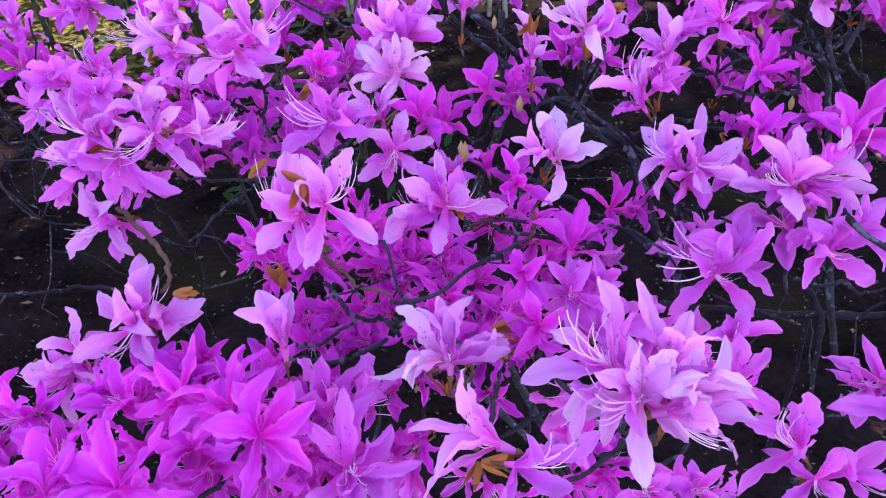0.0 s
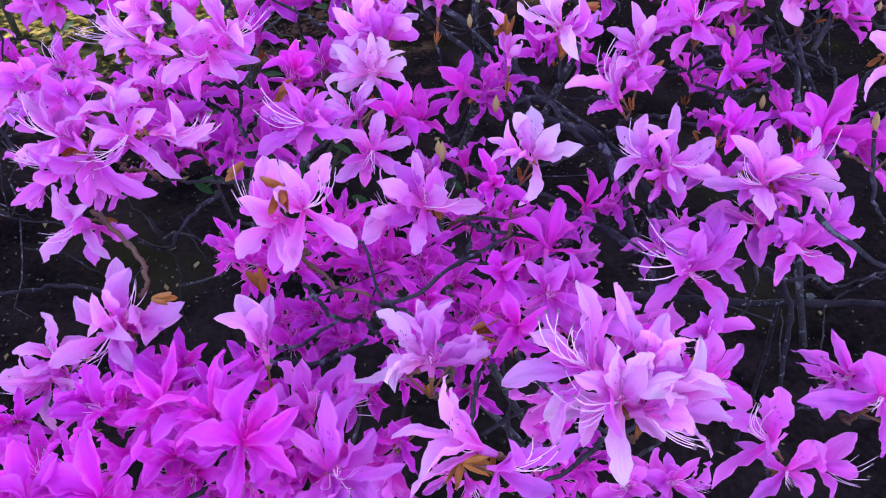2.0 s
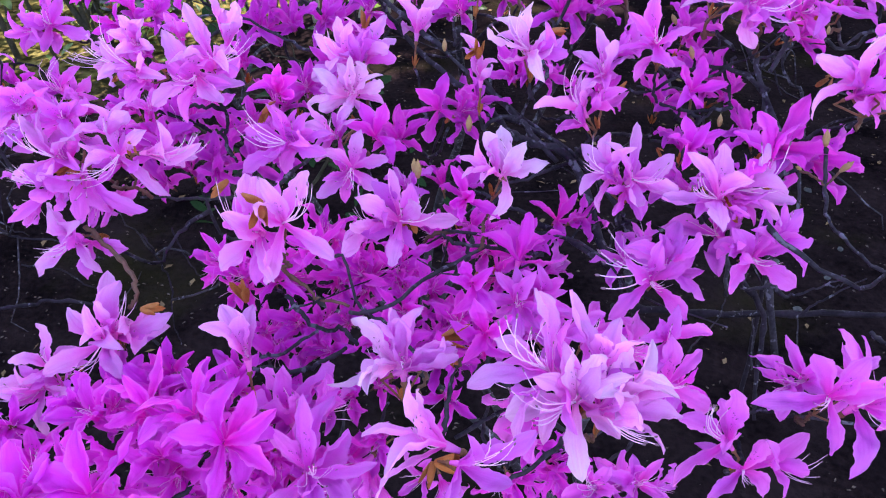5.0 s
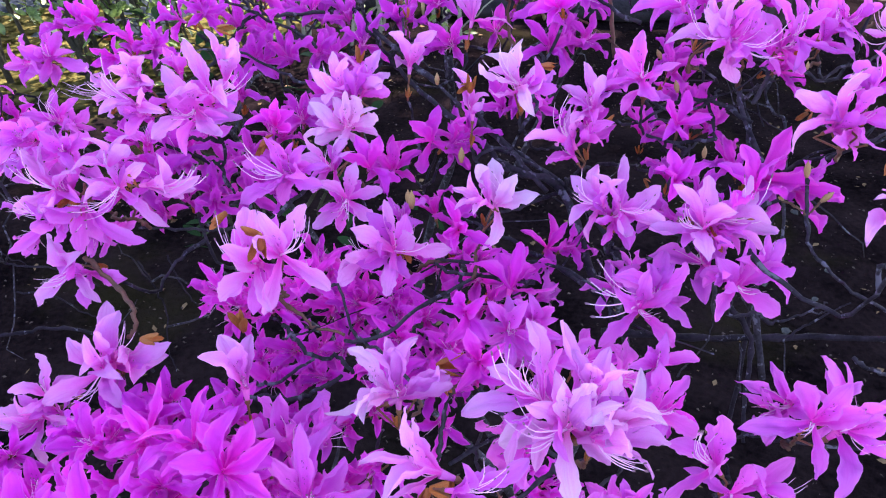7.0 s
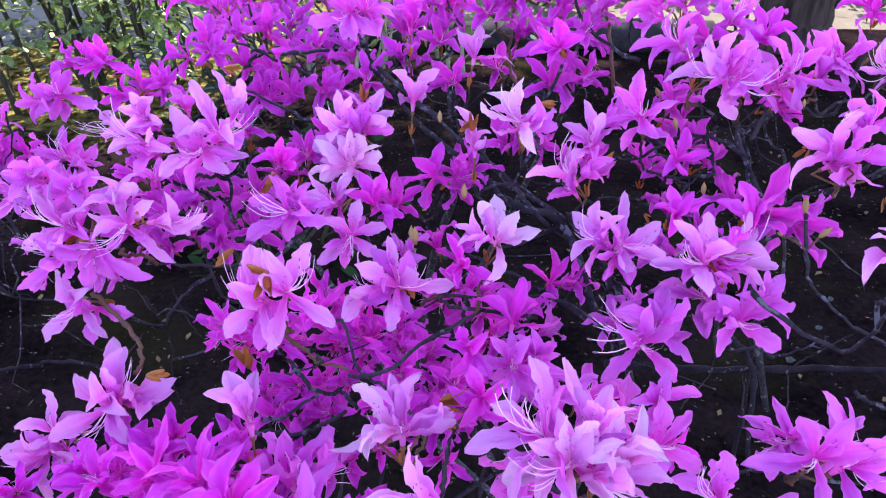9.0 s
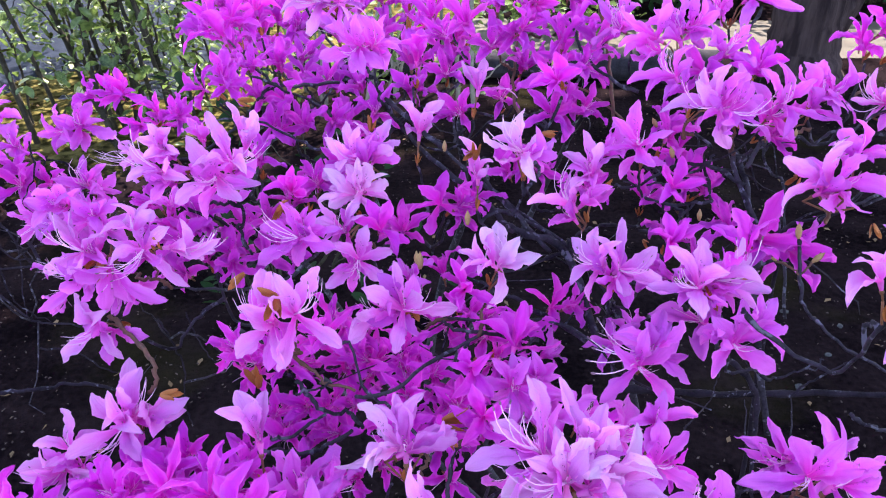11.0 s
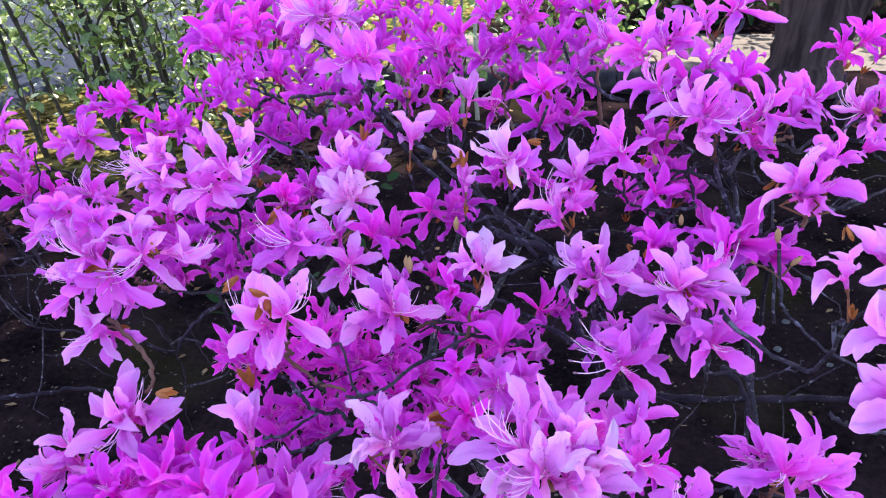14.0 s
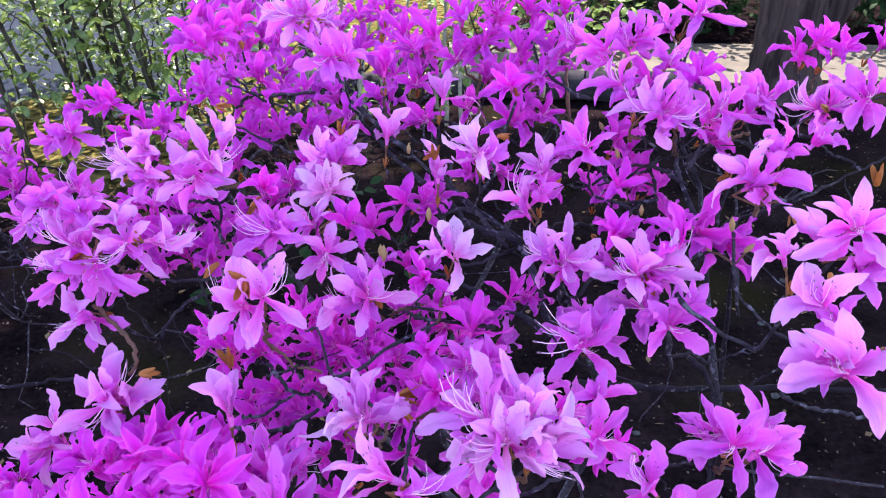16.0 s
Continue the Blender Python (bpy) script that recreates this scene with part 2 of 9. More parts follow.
# ---- azalea flowers ----
def petal_mesh(name, mat, seed, turn_in, turn_out, width, length=0.56, ruffle=0.02, cup=0.5, twist=0.0):
    """A petal that leaves the throat along +z and bends over to +x, broadest past its middle, with a wavy rim and a short tip."""
    rng = random.Random(seed)
    rows, cols = 14, 9
    verts, uvs = [], []
    r, z = 0.035, -0.03
    ph, ph2, ph3 = rng.random() * 6, rng.random() * 6, rng.random() * 6
    wide = rng.uniform(0.50, 0.62)
    curl = rng.choice((-1.4, -0.8, 0.6, 1.4, 2.4))
    sway = rng.uniform(-0.10, 0.10)
    for i in range(rows + 1):
        s = i / rows
        phi = radians(turn_in + (turn_out - turn_in) * s ** 0.8) + 0.16 * math.sin(ph + 3.4 * s) + curl * max(0, s - 0.62)
        if i:
            r += math.sin(phi) * length / rows
            z += math.cos(phi) * length / rows
        if s < wide:
            q = s / wide
            half = width * (0.36 + 0.64 * q * q * (3 - 2 * q))
        else:
            q = (s - wide) / (1 - wide)
            half = width * (0.5 * max(0.0, 1 - q ** 2.0) ** 0.75 + 0.5 * (1 - q ** 1.25))
        half = max(half, 0.004)
        n = Vector((-math.cos(phi), 0, math.sin(phi)))
        for k in range(cols):
            u = 2 * k / (cols - 1) - 1
            lift = cup * half * (u * u - 0.35) * (1 - 0.6 * s) - 0.026 * max(0, 1 - 2.2 * abs(u)) * (1 - 0.7 * s)
            pu = ph2 if u > 0 else ph3
            wave = ruffle * abs(u) ** 1.6 * (math.sin(pu + 10 * s) + 0.55 * math.sin(2 * pu + 19 * s)) * min(1, 2.4 * s)
            wave += ruffle * 0.35 * math.sin(ph + 4 * u + 5 * s) * s
            edge = 1 + 0.07 * math.sin(pu * 2 + 13 * s) + 0.03 * math.sin(pu * 3 + 24 * s)
            side = Vector((0, u * half * edge + sway * s * s * length, 0))
            crumple = 0.030 * noise.noise(Vector((5.5 * s + seed, 2.2 * u, ph))) + 0.012 * noise.noise(Vector((13 * s, 5 * u + seed, ph2)))
            side.y += u * half * 0.3 * abs(u) * noise.noise(Vector((9 * s, 3 * u + seed, ph3)))
            p = Vector((r, 0, z)) + side + n * (lift + wave + crumple * min(1, 3 * s)) + n * (twist * u * half * s)
            verts.append(p)
            uvs.append((0.5 + 0.5 * u, s))
    faces = [(i * cols + k, i * cols + k + 1, (i + 1) * cols + k + 1, (i + 1) * cols + k) for i in range(rows) for k in range(cols - 1)]
    return mesh_of(name, verts, faces, [mat], uvs)


SHAPES = {  # turn at the throat, turn at the tip, half breadth, cup
    "open": (14, 76, 0.093, 0.85),
    "half": (8, 48, 0.095, 0.9),
    "closed": (30, -22, 0.118, 1.2),
}
PETALS = {}
for tone in TONES:
    for shape, (a, b, w, cup) in SHAPES.items():
        for v in range(8):
            rng = random.Random(100 * v + len(tone) + 7 * len(shape))
            PETALS[tone, shape, v] = petal_mesh("petal", PETAL[tone], 31 * v + 5, a + rng.uniform(-5, 5), b + rng.uniform(-34, 34), w * rng.uniform(0.9, 1.12),
                                                0.56 * rng.uniform(0.84, 1.16), 0.044, cup * rng.uniform(0.6, 1.3), rng.uniform(-0.4, 0.4))
        PETALS[tone, shape, "dots"] = petal_mesh("petal", PETAL_DOTS[tone], 77, a - 3, b - 12, w * 1.1, 0.54, 0.03, cup * 0.8)


def stamen_mesh(seed, lean, length, curl, thick=1.0):
    rng = random.Random(seed)
    pts, d = [Vector((0.02, 0, -0.02))], lean
    for i in range(7):
        d += curl / 7
        pts.append(pts[-1] + Vector((math.sin(d), 0.2 * math.sin(3.5 * i / 7 + seed), math.cos(d))) * length / 7)
    v, f = tube(pts, [thick * q for q in (0.0048, 0.0045, 0.0043, 0.0041, 0.0039, 0.0037, 0.0035, 0.0032)], 5)
    tip = pts[-1]
    dirn = (pts[-1] - pts[-2]).normalized()
    v2, f2 = tube([tip - dirn * 0.012, tip, tip + dirn * 0.016, tip + dirn * 0.026], [0.0035, 0.0068, 0.0062, 0.0025], 6)
    verts, faces, index = joined([(v, f, 0), (v2, f2, 1)])
    return mesh_of("stamen", verts, faces, [FILAMENT, ANTHER], index=index)


STAMENS = [stamen_mesh(s, radians(10 + 5 * s), 0.34 + 0.05 * (s % 4), radians(-75 + 26 * s)) for s in range(6)]
LONG_STAMENS = [stamen_mesh(20 + s, radians(16 + 9 * s), 0.58 + 0.06 * (s % 3), radians(-30 - 22 * s), 0.9) for s in range(5)]
PISTIL = stamen_mesh(9, radians(14), 0.52, radians(-30))


def tuft_mesh(seed):
    rng = random.Random(seed)
    pieces = []
    for k in range(7):
        me = STAMENS[rng.randrange(6)]
        m = pose(0, 0, 0, 0, 0, -90 + rng.gauss(0, 55)) @ Matrix.Scale(rng.uniform(0.6, 0.9), 4)
        pieces += [([m @ v.co for v in me.vertices], [tuple(p.vertices) for p in me.polygons if p.material_index == i], i) for i in (0, 1)]
    verts, faces, index = joined(pieces)
    return mesh_of("stamen_tuft", verts, faces, [FILAMENT, ANTHER], index=index)


TUFTS = [tuft_mesh(s) for s in range(3)]


def throat_mesh(tone):
    v, f = tube([(0, 0, -0.16), (0, 0, -0.10), (0, 0, -0.02)], [0.022, 0.03, 0.042], 8)
    f = f[:-1]
    c, cf = tube([(0, 0, -0.30), (0, 0, -0.2), (0, 0, -0.165), (0, 0, -0.14)], [0.013, 0.015, 0.033, 0.026], 7)
    verts, faces, index = joined([(v, f, 0), (c, cf, 1)])
    return mesh_of("flower", verts, faces, [PETAL[tone], CALYX], index=index)


THROATS = {tone: throat_mesh(tone) for tone in TONES}
COROLLAS = {}
for tone in TONES:
    for shape in ("open", "half"):
        for v in range(6):
            rng = random.Random(300 + v)
            verts, faces, uvs = [], [], []
            for k in range(5):
                me = PETALS[tone, shape, rng.randrange(8)]
                f = rng.uniform(0.82, 1.12)
                m = pose(0, 0, 0, 0, 0, 90 + (0, 66, 141, 219, 294)[k] + rng.uniform(-11, 11)) @ pose(0, 0, 0, rng.gauss(0, 10), rng.gauss(0, 13), 0) @ Matrix.Diagonal((f, f * rng.uniform(0.82, 1.18), f, 1))
                n = len(verts)
                verts += [m @ q.co for q in me.vertices]
                faces += [tuple(i + n for i in p.vertices) for p in me.polygons]
                uvs += [((i % 9) / 8, (i // 9) / 14) for i in range(len(me.vertices))]
            COROLLAS[tone, shape, v] = mesh_of("corolla", verts, faces, [PETAL[tone]], uvs)
# single petals with their own aim: one unit long along +x, inner face to +z
def long_petal_mesh(mat, seed, half, bulge, tip_bend, ruffle=0.012):
    rng = random.Random(seed)
    rows, cols = 18, 9
    ph, ph2, ph3 = rng.random() * 6, rng.random() * 6, rng.random() * 6
    wide, sway, roll = rng.uniform(0.48, 0.66), rng.uniform(-0.09, 0.09), rng.uniform(-0.8, 0.8)
    cup, fold = rng.choice((-0.5, 0.3, 0.7, 1.1, 1.5)), rng.uniform(0.01, 0.035)
    verts, uvs = [], []
    for i in range(rows + 1):
        s = i / rows
        if s < wide:
            q = s / wide
            breadth = half * (0.30 + 0.70 * q * q * (3 - 2 * q))
        else:
            q = (s - wide) / (1 - wide)
            breadth = half * (0.8 * max(0.0, 1 - q ** 2.8) ** 0.65 + 0.2 * (1 - q ** 1.4))
        breadth = max(breadth, 0.006)
        arch = bulge * 4 * s * (1 - s) + tip_bend * max(0, s - 0.6) ** 2
        for k in range(cols):
            u = 2 * k / (cols - 1) - 1
            pu = ph2 if u > 0 else ph3
            lift = cup * breadth * (u * u - 0.3) * (1 - 0.45 * s) - fold * max(0, 1 - 2.4 * abs(u)) * math.sin(math.pi * s)
            wave = ruffle * abs(u) ** 1.5 * (math.sin(pu + 8 * s) + 0.6 * math.sin(2 * pu + 17 * s)) * min(1, 2.2 * s) + 0.014 * math.sin(ph + 5 * u + 6 * s) * s + 0.007 * math.sin(ph2 + 7.5 * u + 2 * s) * math.sin(math.pi * s)
            edge = 1 + 0.09 * math.sin(pu * 2 + 11 * s) + 0.06 * math.sin(pu * 3 + 23 * s) + 0.045 * math.sin(pu * 5 + 37 * s)
            crumple = 0.045 * noise.noise(Vector((5.5 * s + seed, 2.2 * u, ph))) + 0.032 * noise.noise(Vector((14 * s, 5 * u + seed, ph2)))
            y = u * breadth * (edge + 0.30 * abs(u) * noise.noise(Vector((9 * s, 3 * u + seed, ph3))))
            verts.append((0.02 + 0.98 * s, y + sway * math.sin(math.pi * s), arch + lift + wave + roll * y * s + crumple * min(1, 3 * s)))
            uvs.append((0.5 + 0.5 * u, s))
    faces = [(i * cols + k, i * cols + k + 1, (i + 1) * cols + k + 1, (i + 1) * cols + k) for i in range(rows) for k in range(cols - 1)]
    return mesh_of("petal", verts, faces, [mat], uvs)


LONG_PETALS = {}
for tone in TONES:
    for v in range(12):
        rng = random.Random(900 + v)
        shape = rng.uniform(0.140, 0.195), rng.uniform(-0.04, 0.13), rng.choice((-2.6, -1.6, -0.9, -0.4, 0.5, 1.3))
        LONG_PETALS[tone, v] = long_petal_mesh(PETAL[tone], 40 + v, *shape, rng.uniform(0.018, 0.042))
        LONG_PETALS[tone, v, "dots"] = long_petal_mesh(PETAL_DOTS[tone], 40 + v, *shape, 0.022)


def strand_mesh(seed):
    """A long filament along +z that rises towards +y, with a dark anther."""
    rng = random.Random(seed)
    bend = rng.uniform(0.05, 0.34)
    pts = [Vector((0.03 * math.sin(seed + 4 * s), bend * s * s * (2.2 * s - 0.7), s)) for s in (i / 7 for i in range(8))]
    v, f = tube(pts, [0.0088 - 0.0025 * i / 7 for i in range(8)], 6)
    tip, dirn = pts[-1], (pts[-1] - pts[-2]).normalized()
    v2, f2 = tube([tip - dirn * 0.02, tip, tip + dirn * 0.035, tip + dirn * 0.05], [0.007, 0.0155, 0.014, 0.006], 6)
    verts, faces, index = joined([(v, f, 0), (v2, f2, 1)])
    return mesh_of("stamen", verts, faces, [FILAMENT, ANTHER], index=index)


STRANDS = [strand_mesh(s) for s in range(6)]
bloom_rng = random.Random(41)
bases = {}      # shrub -> (place of the stalk's foot, axis)


def bloom(shrub, place, axis, size, tone, shape, reach=1.0, packed=False):
    """One flower: throat and calyx, five petals, stamens and a pistil."""
    rng = bloom_rng
    z = Vector(axis).normalized()
    up = Vector((0, 0, 1)) - z * z.z
    if up.length < 0.25:
        up = Vector((0, 1, 0)) - z * z.y
    y = up.normalized()
    x = y.cross(z)
    spin = rng.uniform(-20, 20)
    turn = Matrix((x, y, z)).transposed().to_4x4() @ pose(0, 0, 0, 0, 0, spin)
    local = Matrix.Translation(Vector(place) - shrub.location) @ turn @ Matrix.Diagonal((size, size, size, 1))
    flower = part("flower", THROATS[tone], shrub, local)
    if not packed:
        bases.setdefault(shrub.name, []).append((Vector(place) - z * size * 0.29, z.copy(), tone))
    if packed:
        part("corolla", COROLLAS[tone, shape, rng.randrange(6)], flower, pose(0, 0, 0, 0, 0, rng.uniform(-30, 30)))
        if tone != "deep":
            part("stamen_tuft", TUFTS[rng.randrange(3)], flower, pose(0, 0, 0, 0, 0, rng.uniform(-25, 25)) @ Matrix.Scale(rng.uniform(0.95, 1.35), 4))
        return
    for k in range(5):
        angle = 90 + (0, 64, 141, 219, 296)[k] + rng.uniform(-11, 11)
        me = PETALS[tone, shape, "dots" if k == 0 else rng.randrange(8)]
        s = rng.uniform(0.80, 1.12)
        tilt = rng.gauss(0, 14) + (0 if k in (1, 0, 4) else 6 if shape == "open" else 0)
        part("petal", me, flower, pose(0, 0, 0, 0, 0, angle) @ pose(0, 0, 0, rng.gauss(0, 10), tilt, 0) @ Matrix.Diagonal((s, s * rng.uniform(0.82, 1.18), s, 1)))
    if shape == "closed":
        return
    if tone in ("deep", "rich"):
        if rng.random() < (0.35 if tone == "deep" else 0.8):
            part("stamen_tuft", TUFTS[rng.randrange(3)], flower, pose(0, 0, 0, 0, 0, rng.uniform(-25, 25)))
        return
    if reach > 1:
        for k in range(9):
            s = rng.uniform(0.85, 1.2)
            part("stamen", LONG_STAMENS[rng.randrange(5)], flower, pose(0, 0, 0, 0, 0, -90 + rng.gauss(0, 58)) @ pose(0, 0, 0, 0, rng.gauss(0, 8), 0) @ Matrix.Scale(s, 4))
        return
    for k in range(6 if shape == "open" else 4):
        s = rng.uniform(0.85, 1.2) 
        part("stamen", STAMENS[rng.randrange(6)], flower, pose(0, 0, 0, 0, 0, -90 + rng.gauss(0, 62)) @ pose(0, 0, 0, 0, rng.gauss(0, 9), 0) @ Matrix.Scale(s, 4))
    if shape == "open":
        part("pistil", PISTIL, flower, pose(0, 0, 0, 0, 0, -90 + rng.uniform(-30, 30)))


def blossom(shrub, place, axis, size, tone, petals, strands=None):
    """A flower whose petals are aimed one by one: (turn round the axis, opening from it, length), the upper petal first; strands: where its stamens reach."""
    rng = bloom_rng
    z = Vector(axis).normalized()
    up = Vector((0, 0, 1)) - z * z.z
    if up.length < 0.25:
        up = Vector((0, 1, 0)) - z * z.y
    y = up.normalized()
    turn = Matrix((y.cross(z), y, z)).transposed().to_4x4()
    flower = part("flower", THROATS[tone], shrub, Matrix.Translation(Vector(place) - shrub.location) @ turn @ Matrix.Diagonal((size * 1.6, size * 1.6, size * 1.6, 1)))
    bases.setdefault(shrub.name, []).append((Vector(place) - z * size * 0.46, z.copy(), tone))

    def aimed(around, opening):
        a, o = radians(around), radians(opening)
        return Vector((math.sin(o) * math.cos(a), math.sin(o) * math.sin(a), math.cos(o)))

    for k, (around, opening, length) in enumerate(petals):
        d = aimed(around, max(opening, 4))
        side = Vector((0, 0, 1)).cross(d).normalized()
        m = Matrix((d, side, d.cross(side))).transposed().to_4x4()
        v = rng.randrange(12)
        w = rng.uniform(0.90, 1.15) * min(1.0, 0.027 / size)
        spread = Matrix.Diagonal((length / 1.6, w / 1.6, w / 1.6, 1))
        part("petal", LONG_PETALS[(tone, v, "dots") if k == 0 and tone in ("white", "pale", "mid") else (tone, v)], flower,
             Matrix.Translation((0, 0, -0.03)) @ m @ pose(0, 0, 0, rng.gauss(0, 18), rng.gauss(0, 5), 0) @ spread)
    if strands or tone in ("white", "pale", "mid"):
        around, opening, length = strands or (-90, 25, 0.5)
        for k in range(6 if strands else 4):
            d = aimed(around, opening) + Vector((rng.gauss(0, 0.17), rng.gauss(0, 0.17), rng.gauss(0, 0.17)))
            d.normalize()
            lift = Vector((0, 1, 0.6)) - d * d.dot(Vector((0, 1, 0.6)))
            lift.normalize()
            s = length * rng.uniform(0.55, 0.92) / 1.6
            m = Matrix((lift.cross(d), lift, d)).transposed().to_4x4()
            part("stamen", STRANDS[rng.randrange(6)], flower, m @ Matrix.Diagonal((1 / 1.6, 0.9 * s + 0.3, s, 1)))


shrub = thing("azalea_shrub", (0.05, 0.55, 0.0), "flowering azalea shrub, leafless with bright pink-purple blossoms", "shrub", "flowering azaleas")
shrub_side = thing("azalea_shrub", (0.36, 0.72, 0.0), "flowering azalea shrub with dark upright stems and pink-purple blossoms", "shrub", "flowering azaleas")
shrub_back = thing("azalea_shrub", (-0.05, 1.0, 0.0), "azalea shrub with deep magenta blossoms behind the front shrubs", "shrub", "flowering azaleas")


# ---- branches ----
LEAFBUD = plain("leaf_bud", (0.24, 0.12, 0.05), (0.42, 0.25, 0.11), 200, 0.5, 0.4, 0.001)
branch_rng = random.Random(7)
samples = {}


def limb(owner, r0, r1, *points, bark=None):
    """A crooked tapered branch; radii in millimetres."""
    line = smooth_line(points, 5, 0.0022, branch_rng)
    n = len(line) - 1
    radii = [(r0 + (r1 - r0) * i / n) / 1000 * branch_rng.uniform(0.92, 1.1) for i in range(n + 1)]
    for i in range(3, n, 7):
        radii[i] *= 1.3
    v, f = tube(line, radii, 8, 0.14, branch_rng)
    v = [q - owner.location for q in v]
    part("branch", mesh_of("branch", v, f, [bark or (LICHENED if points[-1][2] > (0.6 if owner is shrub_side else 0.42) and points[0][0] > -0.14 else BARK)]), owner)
    samples.setdefault(owner.name, []).extend(line[::2])


def scale_mesh(seed):
    """A papery pointed bud scale, one unit long along +z."""
    rng = random.Random(seed)
    verts, faces = [], []
    rows, cols = 7, 5
    for side in (0, 1):
        for i in range(rows + 1):
            s = i / rows
            half = 0.19 * (0.45 + s * 0.75) * (1 - s ** 2.6) ** 0.6 + 0.002
            for k in range(cols):
                u = 2 * k / (cols - 1) - 1
                lift = 0.12 * (1 - u * u) * math.sin(math.pi * min(1, s + 0.1)) + 0.10 * s * s + 0.015 * rng.random()
                verts.append((u * half, lift + (0.02 if side else 0), s))
    n = (rows + 1) * cols
    for i in range(rows):
        for k in range(cols - 1):
            a = i * cols + k
            faces.append((a, a + 1, a + cols + 1, a + cols))
            faces.append((n + a, n + a + cols, n + a + cols + 1, n + a + 1))
    for i in range(rows):
        a, b = i * cols, i * cols + cols - 1
        faces += [(a, a + cols, n + a + cols, n + a), (b, n + b, n + b + cols, b + cols)]
    return mesh_of("bud_scale", verts, faces, [SCALE])


SCALES = [scale_mesh(s) for s in range(3)]


def bud_scales(owner, place, axis, size, count=3):
    z = Vector(axis).normalized()
    turn = z.to_track_quat("Z", "Y").to_matrix().to_4x4()
    for k in range(count):
        s = size * branch_rng.uniform(0.75, 1.1)
        spin = pose(0, 0, 0, branch_rng.uniform(-22, 4), branch_rng.uniform(-10, 10), 360 / count * k + branch_rng.uniform(-30, 30))
        part("bud_scale", SCALES[branch_rng.randrange(3)], owner,
             Matrix.Translation(Vector(place) - z * size * 0.5 - owner.location) @ turn @ spin @ Matrix.Translation((0, 0.05 * s, 0)) @ Matrix.Diagonal((s, s, s, 1)), "")


def bud_mesh():
    v, f = tube([(0, 0, 0), (0, 0, 0.25), (0, 0, 0.5), (0, 0, 0.75), (0, 0, 0.95), (0, 0, 1.05)], [0.10, 0.19, 0.23, 0.16, 0.06, 0.015], 8, 0.08)
    return mesh_of("leaf_bud", v, f, [LEAFBUD])


BUD = bud_mesh()


def leaf_bud(owner, place, axis, size):
    turn = Vector(axis).normalized().to_track_quat("Z", "Y").to_matrix().to_4x4()
    part("leaf_bud", BUD, owner, Matrix.Translation(Vector(place) - owner.location) @ turn @ Matrix.Diagonal((size, size, size, 1)))

# trusses of the outer flowers
bloom(shrub, (-0.270, 0.484, 0.619), (-0.40, -0.18, 0.90), 0.046, "mid", "open", packed=True)
bloom(shrub, (-0.249, 0.426, 0.605), (-0.49, -0.80, -0.34), 0.034, "mid", "half", packed=True)
bloom(shrub, (-0.260, 0.448, 0.606), (-0.65, -0.24, 0.72), 0.037, "mid", "open", packed=True)
bloom(shrub, (-0.196, 0.411, 0.619), (0.76, -0.63, -0.13), 0.034, "mid", "open", packed=True)
bloom(shrub, (-0.209, 0.416, 0.613), (0.04, -0.92, -0.39), 0.033, "mid", "open", packed=True)
bloom(shrub, (-0.270, 0.522, 0.610), (-0.01, -0.02, 1.00), 0.043, "mid", "half", packed=True)
bloom(shrub, (-0.246, 0.487, 0.618), (0.73, -0.46, 0.50), 0.042, "mid", "open", packed=True)

# trusses of the outer flowers
bloom(shrub, (-0.090, 0.340, 0.661), (0.51, -0.67, 0.53), 0.032, "mid", "half", packed=True)

# trusses of the outer flowers
bloom(shrub, (-0.020, 0.401, 0.631), (-0.02, -0.02, 1.00), 0.033, "mid", "open", packed=True)

# trusses of the outer flowers
bloom(shrub, (0.050, 0.305, 0.562), (-0.71, -0.71, -0.04), 0.062, "mid", "open", packed=True)
bloom(shrub, (0.079, 0.330, 0.582), (0.28, -0.02, 0.96), 0.049, "mid", "open", packed=True)
bloom(shrub, (0.050, 0.330, 0.584), (-0.40, -0.10, 0.91), 0.043, "mid", "open", packed=True)
bloom(shrub, (0.099, 0.323, 0.578), (0.80, -0.26, 0.55), 0.040, "mid", "open", packed=True)
bloom(shrub, (0.063, 0.317, 0.585), (-0.26, -0.02, 0.97), 0.065, "mid", "open", packed=True)

# trusses of the outer flowers
bloom(shrub, (0.103, 0.364, 0.609), (-0.47, -0.17, 0.86), 0.033, "mid", "open", packed=True)
bloom(shrub, (0.116, 0.372, 0.613), (-0.53, -0.14, 0.84), 0.032, "mid", "half", packed=True)

# trusses of the outer flowers
bloom(shrub, (0.153, 0.368, 0.625), (-0.62, -0.25, 0.74), 0.052, "mid", "half", packed=True)
bloom(shrub, (0.132, 0.380, 0.648), (-0.80, -0.28, 0.53), 0.040, "mid", "half", packed=True)
bloom(shrub, (0.155, 0.403, 0.645), (-0.01, -0.26, 0.96), 0.041, "deep", "open")

# trusses of the outer flowers
bloom(shrub, (0.100, 0.443, 0.699), (0.57, -0.29, 0.77), 0.039, "mid", "half", packed=True)

# trusses of the outer flowers
bloom(shrub_side, (0.233, 0.560, 0.721), (-0.01, -0.11, 0.99), 0.038, "deep", "open")
bloom(shrub_side, (0.338, 0.507, 0.757), (0.29, -0.34, 0.89), 0.038, "deep", "open")

# trusses of the outer flowers
bloom(shrub_side, (0.255, 0.408, 0.721), (0.50, -0.15, 0.85), 0.037, "mid", "open", packed=True)

# trusses of the outer flowers
bloom(shrub_side, (0.233, 0.247, 0.684), (0.83, -0.34, 0.44), 0.041, "mid", "open", packed=True)

